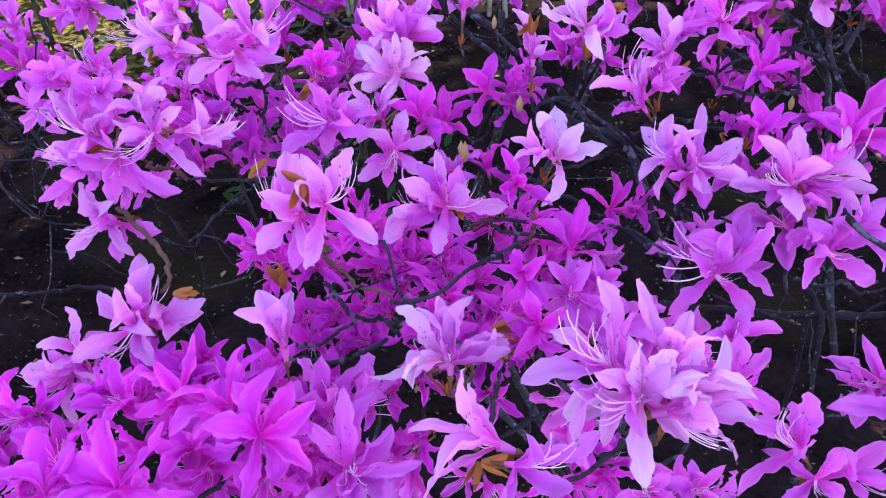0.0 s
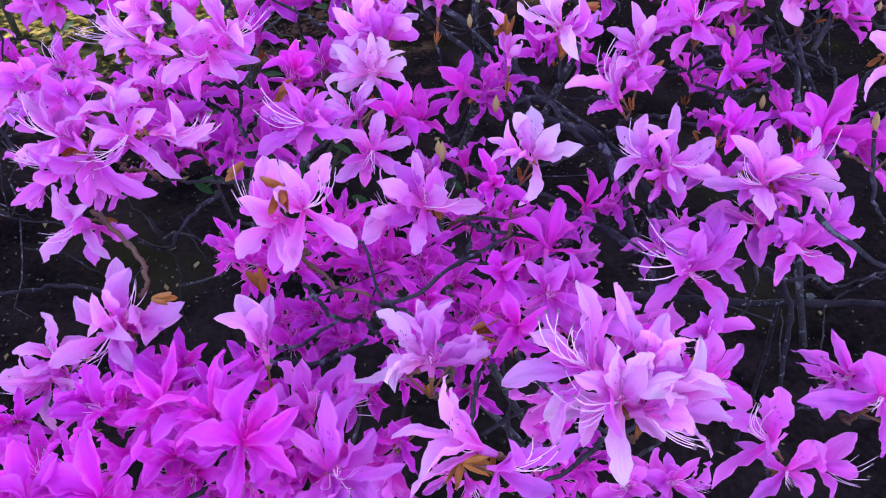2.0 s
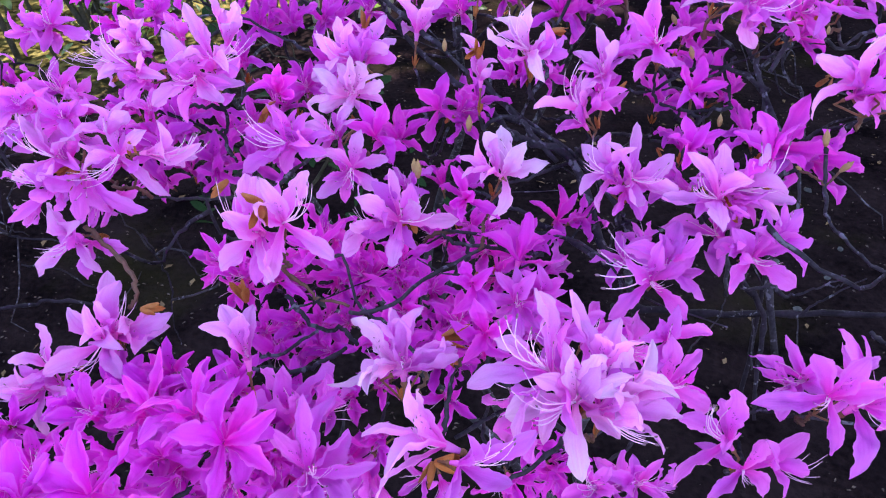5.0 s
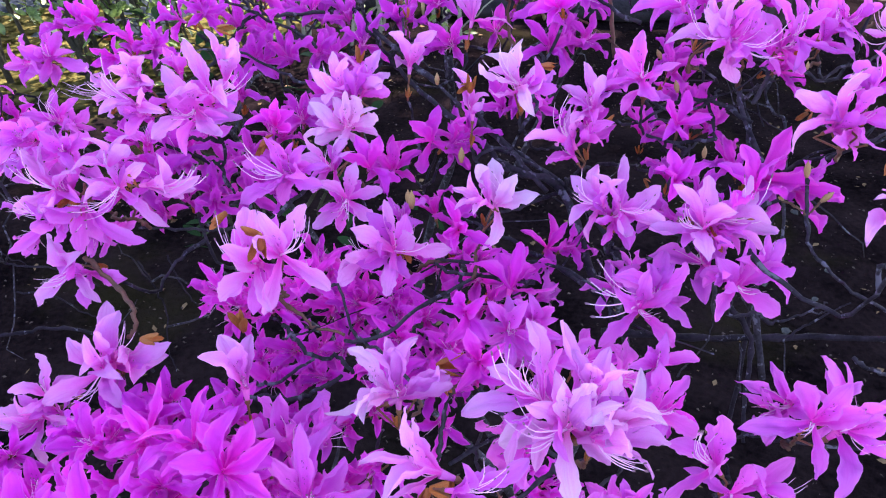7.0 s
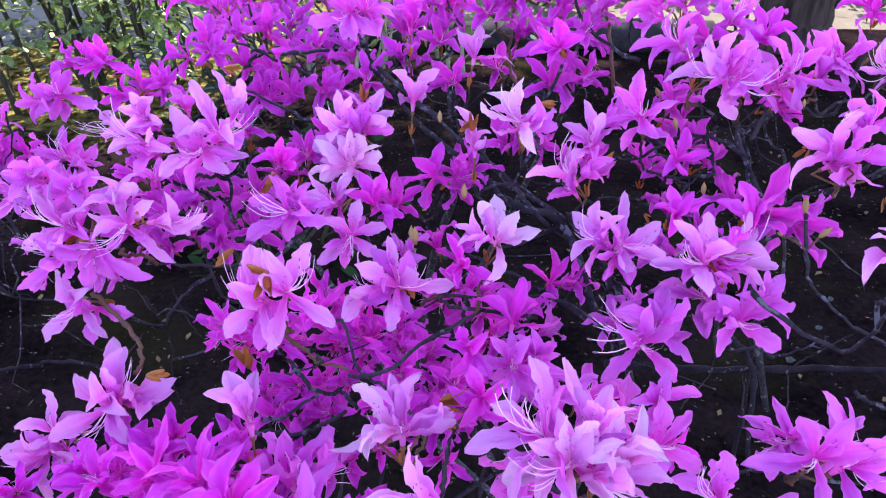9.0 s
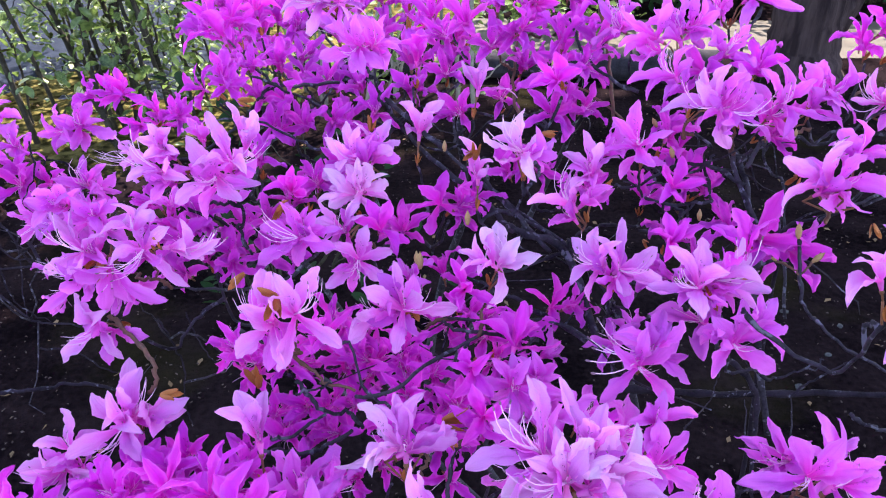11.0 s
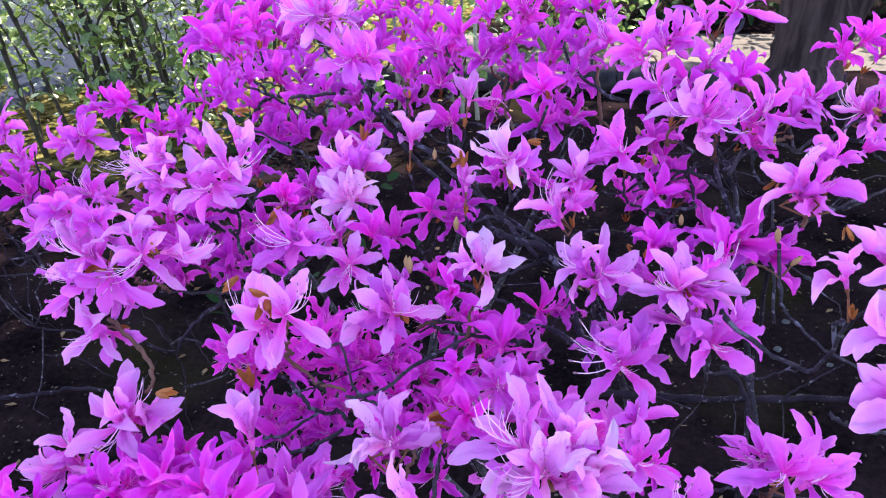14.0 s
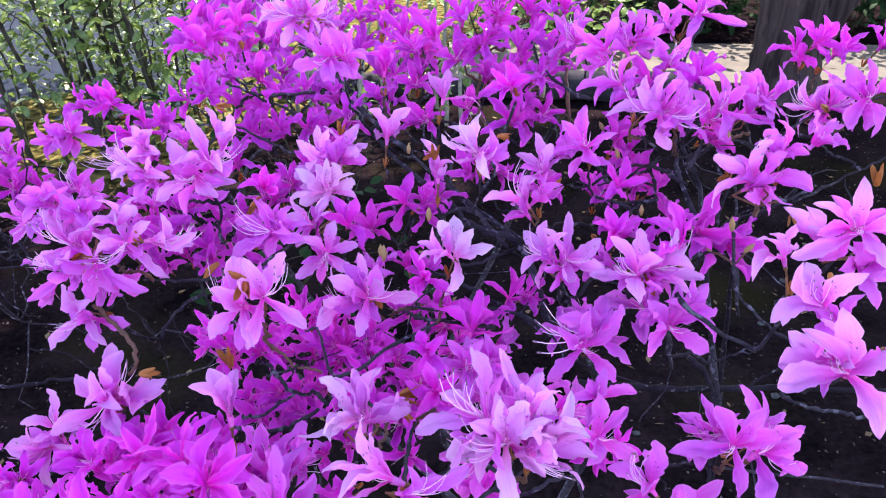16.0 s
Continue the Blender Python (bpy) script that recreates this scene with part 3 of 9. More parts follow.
# trusses of the outer flowers
bloom(shrub_side, (0.184, 0.295, 0.587), (-0.69, -0.39, 0.61), 0.047, "mid", "open", packed=True)
bloom(shrub_side, (0.205, 0.294, 0.586), (0.07, -0.44, 0.90), 0.034, "mid", "open", packed=True)

# trusses of the outer flowers
bloom(shrub_side, (0.177, 0.295, 0.582), (-0.72, -0.41, 0.56), 0.033, "mid", "half", packed=True)

# trusses of the low rich flowers
bloom(shrub, (-0.149, 0.233, 0.582), (0.63, -0.76, 0.16), 0.041, "rich", "half", packed=True)
bloom(shrub, (-0.166, 0.241, 0.583), (-0.63, -0.22, 0.75), 0.040, "rich", "open", packed=True)
bloom(shrub, (-0.183, 0.239, 0.582), (-0.37, 0.03, 0.93), 0.033, "rich", "open", packed=True)
bloom(shrub, (-0.177, 0.236, 0.573), (0.44, -0.78, 0.45), 0.031, "rich", "half", packed=True)
bloom(shrub, (-0.123, 0.278, 0.582), (-0.01, -0.71, 0.71), 0.042, "rich", "open")
bloom(shrub, (-0.123, 0.289, 0.578), (0.20, -0.04, 0.98), 0.035, "rich", "open", packed=True)
bloom(shrub, (-0.126, 0.283, 0.567), (0.05, -0.99, -0.13), 0.037, "rich", "half", packed=True)
bloom(shrub, (-0.105, 0.263, 0.580), (0.15, -0.79, 0.59), 0.045, "rich", "open")
bloom(shrub, (-0.100, 0.267, 0.571), (0.71, -0.70, 0.10), 0.039, "rich", "open", packed=True)
bloom(shrub, (-0.116, 0.271, 0.568), (-0.68, -0.67, 0.29), 0.039, "rich", "open", packed=True)
bloom(shrub, (-0.148, 0.250, 0.582), (-0.73, -0.64, 0.26), 0.040, "rich", "half", packed=True)
bloom(shrub, (-0.144, 0.274, 0.565), (0.51, -0.15, 0.85), 0.042, "rich", "open", packed=True)
bloom(shrub, (-0.146, 0.296, 0.575), (-0.01, -0.40, 0.92), 0.041, "rich", "open")
bloom(shrub, (-0.146, 0.308, 0.569), (0.28, 0.06, 0.96), 0.033, "rich", "open", packed=True)
bloom(shrub, (-0.147, 0.299, 0.564), (0.18, -0.98, 0.13), 0.037, "rich", "half", packed=True)
bloom(shrub, (-0.109, 0.303, 0.569), (0.29, -0.45, 0.84), 0.039, "rich", "open")
bloom(shrub, (-0.163, 0.269, 0.588), (-0.21, -0.38, 0.90), 0.040, "rich", "open")
bloom(shrub, (-0.174, 0.278, 0.582), (-0.67, -0.11, 0.73), 0.034, "rich", "half", packed=True)
bloom(shrub, (-0.165, 0.285, 0.574), (0.47, -0.11, 0.88), 0.033, "rich", "open", packed=True)
bloom(shrub, (-0.216, 0.272, 0.574), (-0.40, -0.68, 0.61), 0.041, "rich", "open")
bloom(shrub, (-0.231, 0.281, 0.562), (-0.84, -0.46, 0.29), 0.037, "rich", "half", packed=True)
bloom(shrub, (-0.214, 0.279, 0.568), (0.51, -0.45, 0.73), 0.034, "rich", "open", packed=True)
bloom(shrub, (-0.077, 0.286, 0.567), (-0.02, -0.09, 1.00), 0.056, "mid", "half")
bloom(shrub, (-0.063, 0.286, 0.566), (0.38, -0.05, 0.92), 0.048, "mid", "half")
bloom(shrub, (-0.061, 0.293, 0.563), (0.45, 0.08, 0.89), 0.044, "mid", "half", packed=True)
bloom(shrub, (-0.087, 0.268, 0.562), (-0.30, -0.87, 0.39), 0.038, "rich", "open")
bloom(shrub, (-0.084, 0.272, 0.551), (0.25, -0.95, -0.19), 0.032, "rich", "open", packed=True)
bloom(shrub, (-0.094, 0.277, 0.554), (-0.79, -0.38, 0.48), 0.034, "rich", "half", packed=True)
bloom(shrub, (-0.124, 0.251, 0.567), (0.01, -0.95, 0.33), 0.042, "rich", "open")
bloom(shrub, (-0.125, 0.260, 0.564), (0.26, -0.28, 0.93), 0.035, "rich", "open", packed=True)
bloom(shrub, (-0.128, 0.255, 0.551), (0.04, -0.95, -0.32), 0.036, "rich", "half", packed=True)
bloom(shrub, (-0.100, 0.251, 0.563), (0.31, -0.95, 0.09), 0.038, "rich", "open")
bloom(shrub, (-0.105, 0.254, 0.553), (-0.14, -0.93, -0.33), 0.032, "rich", "open", packed=True)
bloom(shrub, (-0.099, 0.263, 0.554), (0.70, -0.40, 0.59), 0.034, "rich", "open", packed=True)
bloom(shrub, (-0.205, 0.241, 0.573), (-0.50, -0.80, 0.33), 0.038, "rich", "open")
bloom(shrub, (-0.218, 0.251, 0.563), (-0.82, -0.32, 0.48), 0.032, "rich", "half", packed=True)
bloom(shrub, (-0.202, 0.245, 0.566), (0.48, -0.84, 0.26), 0.032, "rich", "open", packed=True)
bloom(shrub, (-0.062, 0.264, 0.541), (0.01, -0.97, 0.22), 0.038, "rich", "open")
bloom(shrub, (-0.067, 0.271, 0.538), (-0.54, -0.42, 0.73), 0.031, "rich", "open", packed=True)
bloom(shrub, (-0.059, 0.271, 0.525), (0.43, -0.87, -0.24), 0.033, "rich", "half", packed=True)
bloom(shrub, (-0.040, 0.269, 0.551), (-0.49, -0.84, 0.23), 0.059, "mid", "half", 1.5)
bloom(shrub, (-0.037, 0.272, 0.539), (-0.03, -0.96, -0.29), 0.054, "mid", "open", packed=True)
bloom(shrub, (-0.000, 0.265, 0.542), (0.33, -0.89, -0.31), 0.032, "mid", "half", packed=True)
bloom(shrub, (-0.009, 0.269, 0.542), (-0.69, -0.72, 0.07), 0.030, "mid", "open", packed=True)
bloom(shrub, (0.048, 0.298, 0.534), (0.19, -0.38, 0.91), 0.038, "rich", "open")
bloom(shrub, (0.036, 0.273, 0.534), (0.21, -0.93, 0.32), 0.039, "rich", "open")
bloom(shrub, (0.044, 0.280, 0.527), (0.79, -0.49, 0.36), 0.033, "rich", "open", packed=True)
bloom(shrub, (0.032, 0.280, 0.523), (-0.58, -0.81, 0.05), 0.030, "rich", "open", packed=True)
bloom(shrub, (0.059, 0.286, 0.526), (0.40, -0.83, 0.38), 0.038, "rich", "open")
bloom(shrub, (0.063, 0.295, 0.523), (0.55, -0.20, 0.81), 0.031, "rich", "open", packed=True)
bloom(shrub, (0.064, 0.293, 0.510), (0.43, -0.87, -0.24), 0.034, "rich", "half", packed=True)
bloom(shrub, (0.103, 0.273, 0.530), (-0.01, -0.50, 0.87), 0.038, "mid", "open")
bloom(shrub, (0.100, 0.279, 0.525), (-0.61, -0.16, 0.77), 0.033, "mid", "half", packed=True)
bloom(shrub, (0.114, 0.281, 0.517), (0.73, -0.48, 0.49), 0.032, "mid", "open", packed=True)
bloom(shrub, (0.081, 0.271, 0.530), (-0.41, -0.52, 0.75), 0.038, "mid", "open", 1.5)
bloom(shrub, (0.088, 0.276, 0.523), (0.54, -0.49, 0.68), 0.031, "mid", "open", packed=True)
bloom(shrub, (0.082, 0.277, 0.516), (-0.69, -0.72, 0.07), 0.034, "mid", "open", packed=True)
bloom(shrub, (-0.031, 0.285, 0.552), (-0.40, -0.80, 0.45), 0.038, "rich", "open")
bloom(shrub, (-0.049, 0.313, 0.553), (-0.20, -0.85, 0.50), 0.038, "rich", "open")
bloom(shrub, (0.003, 0.310, 0.557), (0.30, -0.82, 0.49), 0.038, "rich", "open")
bloom(shrub, (0.124, 0.319, 0.556), (-0.60, -0.65, 0.46), 0.038, "rich", "open")
bloom(shrub, (0.132, 0.325, 0.550), (0.42, -0.71, 0.56), 0.034, "rich", "half", packed=True)
bloom(shrub, (0.125, 0.327, 0.544), (-0.77, -0.63, -0.00), 0.033, "rich", "open", packed=True)

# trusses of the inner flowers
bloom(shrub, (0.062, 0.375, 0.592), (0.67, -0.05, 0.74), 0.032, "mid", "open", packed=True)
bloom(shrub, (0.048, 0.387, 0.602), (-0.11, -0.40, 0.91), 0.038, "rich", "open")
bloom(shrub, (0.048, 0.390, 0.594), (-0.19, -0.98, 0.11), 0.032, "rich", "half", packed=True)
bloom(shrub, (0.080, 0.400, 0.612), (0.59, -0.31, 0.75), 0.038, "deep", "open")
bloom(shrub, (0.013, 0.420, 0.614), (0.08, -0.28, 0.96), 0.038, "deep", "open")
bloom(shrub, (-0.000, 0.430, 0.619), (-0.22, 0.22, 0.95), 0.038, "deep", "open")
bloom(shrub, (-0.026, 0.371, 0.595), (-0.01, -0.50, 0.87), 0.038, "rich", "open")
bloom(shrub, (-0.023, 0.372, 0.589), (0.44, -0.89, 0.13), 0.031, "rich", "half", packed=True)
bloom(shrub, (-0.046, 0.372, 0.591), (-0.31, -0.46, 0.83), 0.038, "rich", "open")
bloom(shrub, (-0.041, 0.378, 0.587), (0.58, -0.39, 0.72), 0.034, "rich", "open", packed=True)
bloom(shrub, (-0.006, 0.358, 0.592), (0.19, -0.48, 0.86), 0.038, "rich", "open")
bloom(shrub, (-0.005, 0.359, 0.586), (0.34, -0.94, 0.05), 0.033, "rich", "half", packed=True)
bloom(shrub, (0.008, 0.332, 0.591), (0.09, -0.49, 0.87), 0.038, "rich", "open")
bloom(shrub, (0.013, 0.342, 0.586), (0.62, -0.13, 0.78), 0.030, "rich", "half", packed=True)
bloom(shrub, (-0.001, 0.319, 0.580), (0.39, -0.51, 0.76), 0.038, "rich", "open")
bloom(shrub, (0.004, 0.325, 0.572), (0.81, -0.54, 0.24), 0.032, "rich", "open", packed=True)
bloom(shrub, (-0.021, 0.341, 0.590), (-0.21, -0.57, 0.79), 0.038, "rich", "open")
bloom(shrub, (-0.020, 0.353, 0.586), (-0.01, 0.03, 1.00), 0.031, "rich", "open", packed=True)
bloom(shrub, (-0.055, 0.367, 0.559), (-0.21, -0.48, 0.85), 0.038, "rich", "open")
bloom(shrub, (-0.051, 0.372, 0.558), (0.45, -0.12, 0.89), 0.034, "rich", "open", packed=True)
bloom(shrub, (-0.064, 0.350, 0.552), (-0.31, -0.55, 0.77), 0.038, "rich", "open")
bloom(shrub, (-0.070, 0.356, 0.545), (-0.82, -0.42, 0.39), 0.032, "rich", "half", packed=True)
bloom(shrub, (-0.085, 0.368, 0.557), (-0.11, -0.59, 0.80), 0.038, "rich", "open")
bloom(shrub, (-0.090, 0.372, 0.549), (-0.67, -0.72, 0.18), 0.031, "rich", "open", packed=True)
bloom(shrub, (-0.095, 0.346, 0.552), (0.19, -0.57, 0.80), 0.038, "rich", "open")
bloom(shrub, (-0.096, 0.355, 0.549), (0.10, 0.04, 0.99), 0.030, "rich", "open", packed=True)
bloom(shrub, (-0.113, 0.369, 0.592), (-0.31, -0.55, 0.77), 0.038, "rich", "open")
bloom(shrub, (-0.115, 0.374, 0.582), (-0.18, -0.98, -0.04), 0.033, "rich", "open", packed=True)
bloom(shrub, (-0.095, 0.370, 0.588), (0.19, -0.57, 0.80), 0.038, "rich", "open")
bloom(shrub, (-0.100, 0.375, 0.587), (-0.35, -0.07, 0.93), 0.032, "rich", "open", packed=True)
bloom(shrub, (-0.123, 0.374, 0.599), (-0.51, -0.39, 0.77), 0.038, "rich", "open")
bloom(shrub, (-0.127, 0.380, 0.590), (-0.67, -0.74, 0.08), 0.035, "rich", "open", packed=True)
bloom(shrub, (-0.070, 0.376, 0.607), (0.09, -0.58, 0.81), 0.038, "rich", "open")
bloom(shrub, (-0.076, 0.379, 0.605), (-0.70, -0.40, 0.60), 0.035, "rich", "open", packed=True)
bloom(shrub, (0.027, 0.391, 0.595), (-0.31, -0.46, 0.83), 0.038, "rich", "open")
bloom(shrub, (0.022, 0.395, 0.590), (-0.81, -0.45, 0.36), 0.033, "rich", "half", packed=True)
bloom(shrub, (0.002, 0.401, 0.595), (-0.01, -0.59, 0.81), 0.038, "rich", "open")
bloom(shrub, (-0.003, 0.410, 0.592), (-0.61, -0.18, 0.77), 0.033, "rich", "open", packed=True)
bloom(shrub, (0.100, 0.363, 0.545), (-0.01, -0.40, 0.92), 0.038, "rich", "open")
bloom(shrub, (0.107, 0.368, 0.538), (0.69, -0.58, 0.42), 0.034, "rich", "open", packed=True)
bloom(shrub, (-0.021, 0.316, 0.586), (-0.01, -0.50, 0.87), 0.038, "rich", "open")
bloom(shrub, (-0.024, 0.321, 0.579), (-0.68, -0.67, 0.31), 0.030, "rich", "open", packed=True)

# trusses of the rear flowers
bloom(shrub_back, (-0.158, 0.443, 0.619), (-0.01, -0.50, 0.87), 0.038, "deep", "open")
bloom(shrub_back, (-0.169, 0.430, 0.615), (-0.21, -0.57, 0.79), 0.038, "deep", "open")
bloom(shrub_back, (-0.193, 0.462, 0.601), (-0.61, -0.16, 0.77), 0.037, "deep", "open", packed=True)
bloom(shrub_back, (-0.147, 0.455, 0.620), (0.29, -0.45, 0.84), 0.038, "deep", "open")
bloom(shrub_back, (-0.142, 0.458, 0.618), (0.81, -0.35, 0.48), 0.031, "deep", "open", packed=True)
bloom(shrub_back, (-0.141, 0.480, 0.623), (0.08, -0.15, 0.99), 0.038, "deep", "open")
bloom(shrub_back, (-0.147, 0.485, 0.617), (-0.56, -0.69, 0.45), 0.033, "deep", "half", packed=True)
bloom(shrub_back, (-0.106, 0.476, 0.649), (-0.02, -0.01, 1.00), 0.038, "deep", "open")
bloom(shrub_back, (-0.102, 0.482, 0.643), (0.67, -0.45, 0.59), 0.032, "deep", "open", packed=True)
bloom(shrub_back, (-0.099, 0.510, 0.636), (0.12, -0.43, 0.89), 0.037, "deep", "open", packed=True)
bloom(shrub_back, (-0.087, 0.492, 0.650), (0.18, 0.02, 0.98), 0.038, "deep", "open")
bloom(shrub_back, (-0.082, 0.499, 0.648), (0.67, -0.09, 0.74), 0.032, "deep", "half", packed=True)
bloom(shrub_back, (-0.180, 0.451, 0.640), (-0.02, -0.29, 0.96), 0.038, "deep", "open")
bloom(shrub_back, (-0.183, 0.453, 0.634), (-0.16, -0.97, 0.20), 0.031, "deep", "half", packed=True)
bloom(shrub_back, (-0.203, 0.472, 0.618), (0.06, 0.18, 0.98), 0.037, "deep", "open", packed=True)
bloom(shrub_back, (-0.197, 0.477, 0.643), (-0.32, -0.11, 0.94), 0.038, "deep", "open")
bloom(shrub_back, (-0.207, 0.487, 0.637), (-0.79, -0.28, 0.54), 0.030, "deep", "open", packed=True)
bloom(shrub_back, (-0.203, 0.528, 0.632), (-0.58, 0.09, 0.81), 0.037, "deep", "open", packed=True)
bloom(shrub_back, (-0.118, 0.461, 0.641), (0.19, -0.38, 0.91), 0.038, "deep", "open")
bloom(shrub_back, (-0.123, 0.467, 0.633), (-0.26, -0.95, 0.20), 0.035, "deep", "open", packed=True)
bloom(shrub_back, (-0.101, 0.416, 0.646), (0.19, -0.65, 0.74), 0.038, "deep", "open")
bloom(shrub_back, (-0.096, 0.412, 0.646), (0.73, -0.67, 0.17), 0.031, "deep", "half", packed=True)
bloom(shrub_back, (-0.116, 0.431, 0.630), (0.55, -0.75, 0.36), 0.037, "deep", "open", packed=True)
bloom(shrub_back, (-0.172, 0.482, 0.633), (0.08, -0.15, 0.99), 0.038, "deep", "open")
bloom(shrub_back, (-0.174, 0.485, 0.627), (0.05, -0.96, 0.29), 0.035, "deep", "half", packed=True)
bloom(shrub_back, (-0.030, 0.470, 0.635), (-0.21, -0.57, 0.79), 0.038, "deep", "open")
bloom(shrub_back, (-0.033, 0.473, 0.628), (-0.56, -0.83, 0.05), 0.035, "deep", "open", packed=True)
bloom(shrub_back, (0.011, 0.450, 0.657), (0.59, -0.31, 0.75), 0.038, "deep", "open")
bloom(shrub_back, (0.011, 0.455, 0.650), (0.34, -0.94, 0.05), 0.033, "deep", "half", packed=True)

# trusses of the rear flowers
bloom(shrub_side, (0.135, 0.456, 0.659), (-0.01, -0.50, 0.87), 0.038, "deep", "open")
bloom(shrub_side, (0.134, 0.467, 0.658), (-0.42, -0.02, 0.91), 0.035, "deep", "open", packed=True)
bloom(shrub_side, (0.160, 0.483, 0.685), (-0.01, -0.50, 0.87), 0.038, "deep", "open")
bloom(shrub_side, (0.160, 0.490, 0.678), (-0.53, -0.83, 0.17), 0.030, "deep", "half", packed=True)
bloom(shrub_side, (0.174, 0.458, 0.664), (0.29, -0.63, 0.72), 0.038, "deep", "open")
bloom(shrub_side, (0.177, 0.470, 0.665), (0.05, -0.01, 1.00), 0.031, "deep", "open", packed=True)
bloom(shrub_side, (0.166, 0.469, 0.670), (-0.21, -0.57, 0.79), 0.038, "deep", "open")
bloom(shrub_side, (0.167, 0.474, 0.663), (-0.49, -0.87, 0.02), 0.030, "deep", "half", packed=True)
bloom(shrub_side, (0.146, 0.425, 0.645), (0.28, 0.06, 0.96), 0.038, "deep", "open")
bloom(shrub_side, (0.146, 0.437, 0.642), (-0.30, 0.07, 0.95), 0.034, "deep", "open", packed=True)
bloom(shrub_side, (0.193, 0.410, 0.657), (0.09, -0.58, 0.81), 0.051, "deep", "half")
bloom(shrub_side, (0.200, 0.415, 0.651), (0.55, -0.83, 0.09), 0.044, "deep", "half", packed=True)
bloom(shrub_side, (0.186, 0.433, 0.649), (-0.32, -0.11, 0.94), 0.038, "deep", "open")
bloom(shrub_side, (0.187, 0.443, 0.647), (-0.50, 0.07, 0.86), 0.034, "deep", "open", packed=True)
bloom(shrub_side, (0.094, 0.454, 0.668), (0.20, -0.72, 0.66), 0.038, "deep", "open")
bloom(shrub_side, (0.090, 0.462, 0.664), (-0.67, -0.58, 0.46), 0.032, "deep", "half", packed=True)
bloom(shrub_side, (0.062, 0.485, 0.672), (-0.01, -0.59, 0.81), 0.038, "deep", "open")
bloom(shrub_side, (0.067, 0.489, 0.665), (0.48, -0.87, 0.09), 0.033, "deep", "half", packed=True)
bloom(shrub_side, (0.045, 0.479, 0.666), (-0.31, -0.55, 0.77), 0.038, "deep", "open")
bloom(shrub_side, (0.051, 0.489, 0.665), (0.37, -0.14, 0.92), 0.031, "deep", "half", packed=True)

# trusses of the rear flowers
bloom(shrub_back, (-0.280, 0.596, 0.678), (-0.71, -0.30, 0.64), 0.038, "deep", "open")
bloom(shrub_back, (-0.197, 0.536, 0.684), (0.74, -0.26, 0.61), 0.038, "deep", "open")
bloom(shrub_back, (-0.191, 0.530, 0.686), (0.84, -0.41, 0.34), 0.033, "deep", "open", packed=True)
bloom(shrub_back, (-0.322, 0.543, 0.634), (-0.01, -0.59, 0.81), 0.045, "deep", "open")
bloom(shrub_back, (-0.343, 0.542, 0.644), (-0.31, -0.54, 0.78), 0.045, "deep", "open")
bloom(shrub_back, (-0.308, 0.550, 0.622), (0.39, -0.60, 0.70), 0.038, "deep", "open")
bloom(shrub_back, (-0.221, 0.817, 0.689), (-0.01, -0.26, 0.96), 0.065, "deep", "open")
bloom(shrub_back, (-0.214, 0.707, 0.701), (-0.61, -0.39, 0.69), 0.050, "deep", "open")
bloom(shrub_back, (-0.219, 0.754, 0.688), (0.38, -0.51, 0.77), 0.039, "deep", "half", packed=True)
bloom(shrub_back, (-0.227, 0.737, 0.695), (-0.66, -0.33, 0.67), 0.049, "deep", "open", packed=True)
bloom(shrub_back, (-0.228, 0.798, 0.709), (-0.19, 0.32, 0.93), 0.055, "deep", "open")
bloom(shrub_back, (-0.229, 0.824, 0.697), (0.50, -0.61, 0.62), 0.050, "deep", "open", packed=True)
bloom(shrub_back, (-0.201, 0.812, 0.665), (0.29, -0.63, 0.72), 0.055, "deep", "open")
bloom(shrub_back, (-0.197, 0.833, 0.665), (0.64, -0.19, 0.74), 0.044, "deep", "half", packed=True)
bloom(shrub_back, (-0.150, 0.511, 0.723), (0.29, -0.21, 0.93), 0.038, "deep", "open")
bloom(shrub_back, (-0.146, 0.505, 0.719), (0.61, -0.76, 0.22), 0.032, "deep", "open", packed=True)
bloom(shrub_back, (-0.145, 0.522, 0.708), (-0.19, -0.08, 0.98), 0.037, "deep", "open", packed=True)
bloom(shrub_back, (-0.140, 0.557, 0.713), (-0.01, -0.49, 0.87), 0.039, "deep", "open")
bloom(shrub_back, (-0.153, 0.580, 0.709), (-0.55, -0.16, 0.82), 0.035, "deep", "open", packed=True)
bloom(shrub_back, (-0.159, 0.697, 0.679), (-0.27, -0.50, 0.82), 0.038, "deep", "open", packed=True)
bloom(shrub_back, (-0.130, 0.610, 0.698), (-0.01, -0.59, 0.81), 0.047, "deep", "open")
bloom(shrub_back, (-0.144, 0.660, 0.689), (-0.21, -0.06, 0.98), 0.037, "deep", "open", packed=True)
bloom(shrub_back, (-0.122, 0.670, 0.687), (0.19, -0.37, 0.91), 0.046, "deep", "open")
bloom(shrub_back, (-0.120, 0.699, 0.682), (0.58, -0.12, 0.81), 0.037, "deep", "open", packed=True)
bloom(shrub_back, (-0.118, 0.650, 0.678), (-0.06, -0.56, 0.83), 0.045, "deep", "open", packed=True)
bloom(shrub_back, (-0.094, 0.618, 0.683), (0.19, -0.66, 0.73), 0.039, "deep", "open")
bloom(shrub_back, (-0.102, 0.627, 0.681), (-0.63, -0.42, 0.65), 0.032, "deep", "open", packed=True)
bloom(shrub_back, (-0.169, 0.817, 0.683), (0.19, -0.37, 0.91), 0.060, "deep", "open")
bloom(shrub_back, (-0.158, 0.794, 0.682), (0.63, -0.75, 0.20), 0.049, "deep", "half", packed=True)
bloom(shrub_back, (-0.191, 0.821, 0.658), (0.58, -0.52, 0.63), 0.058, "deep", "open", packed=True)
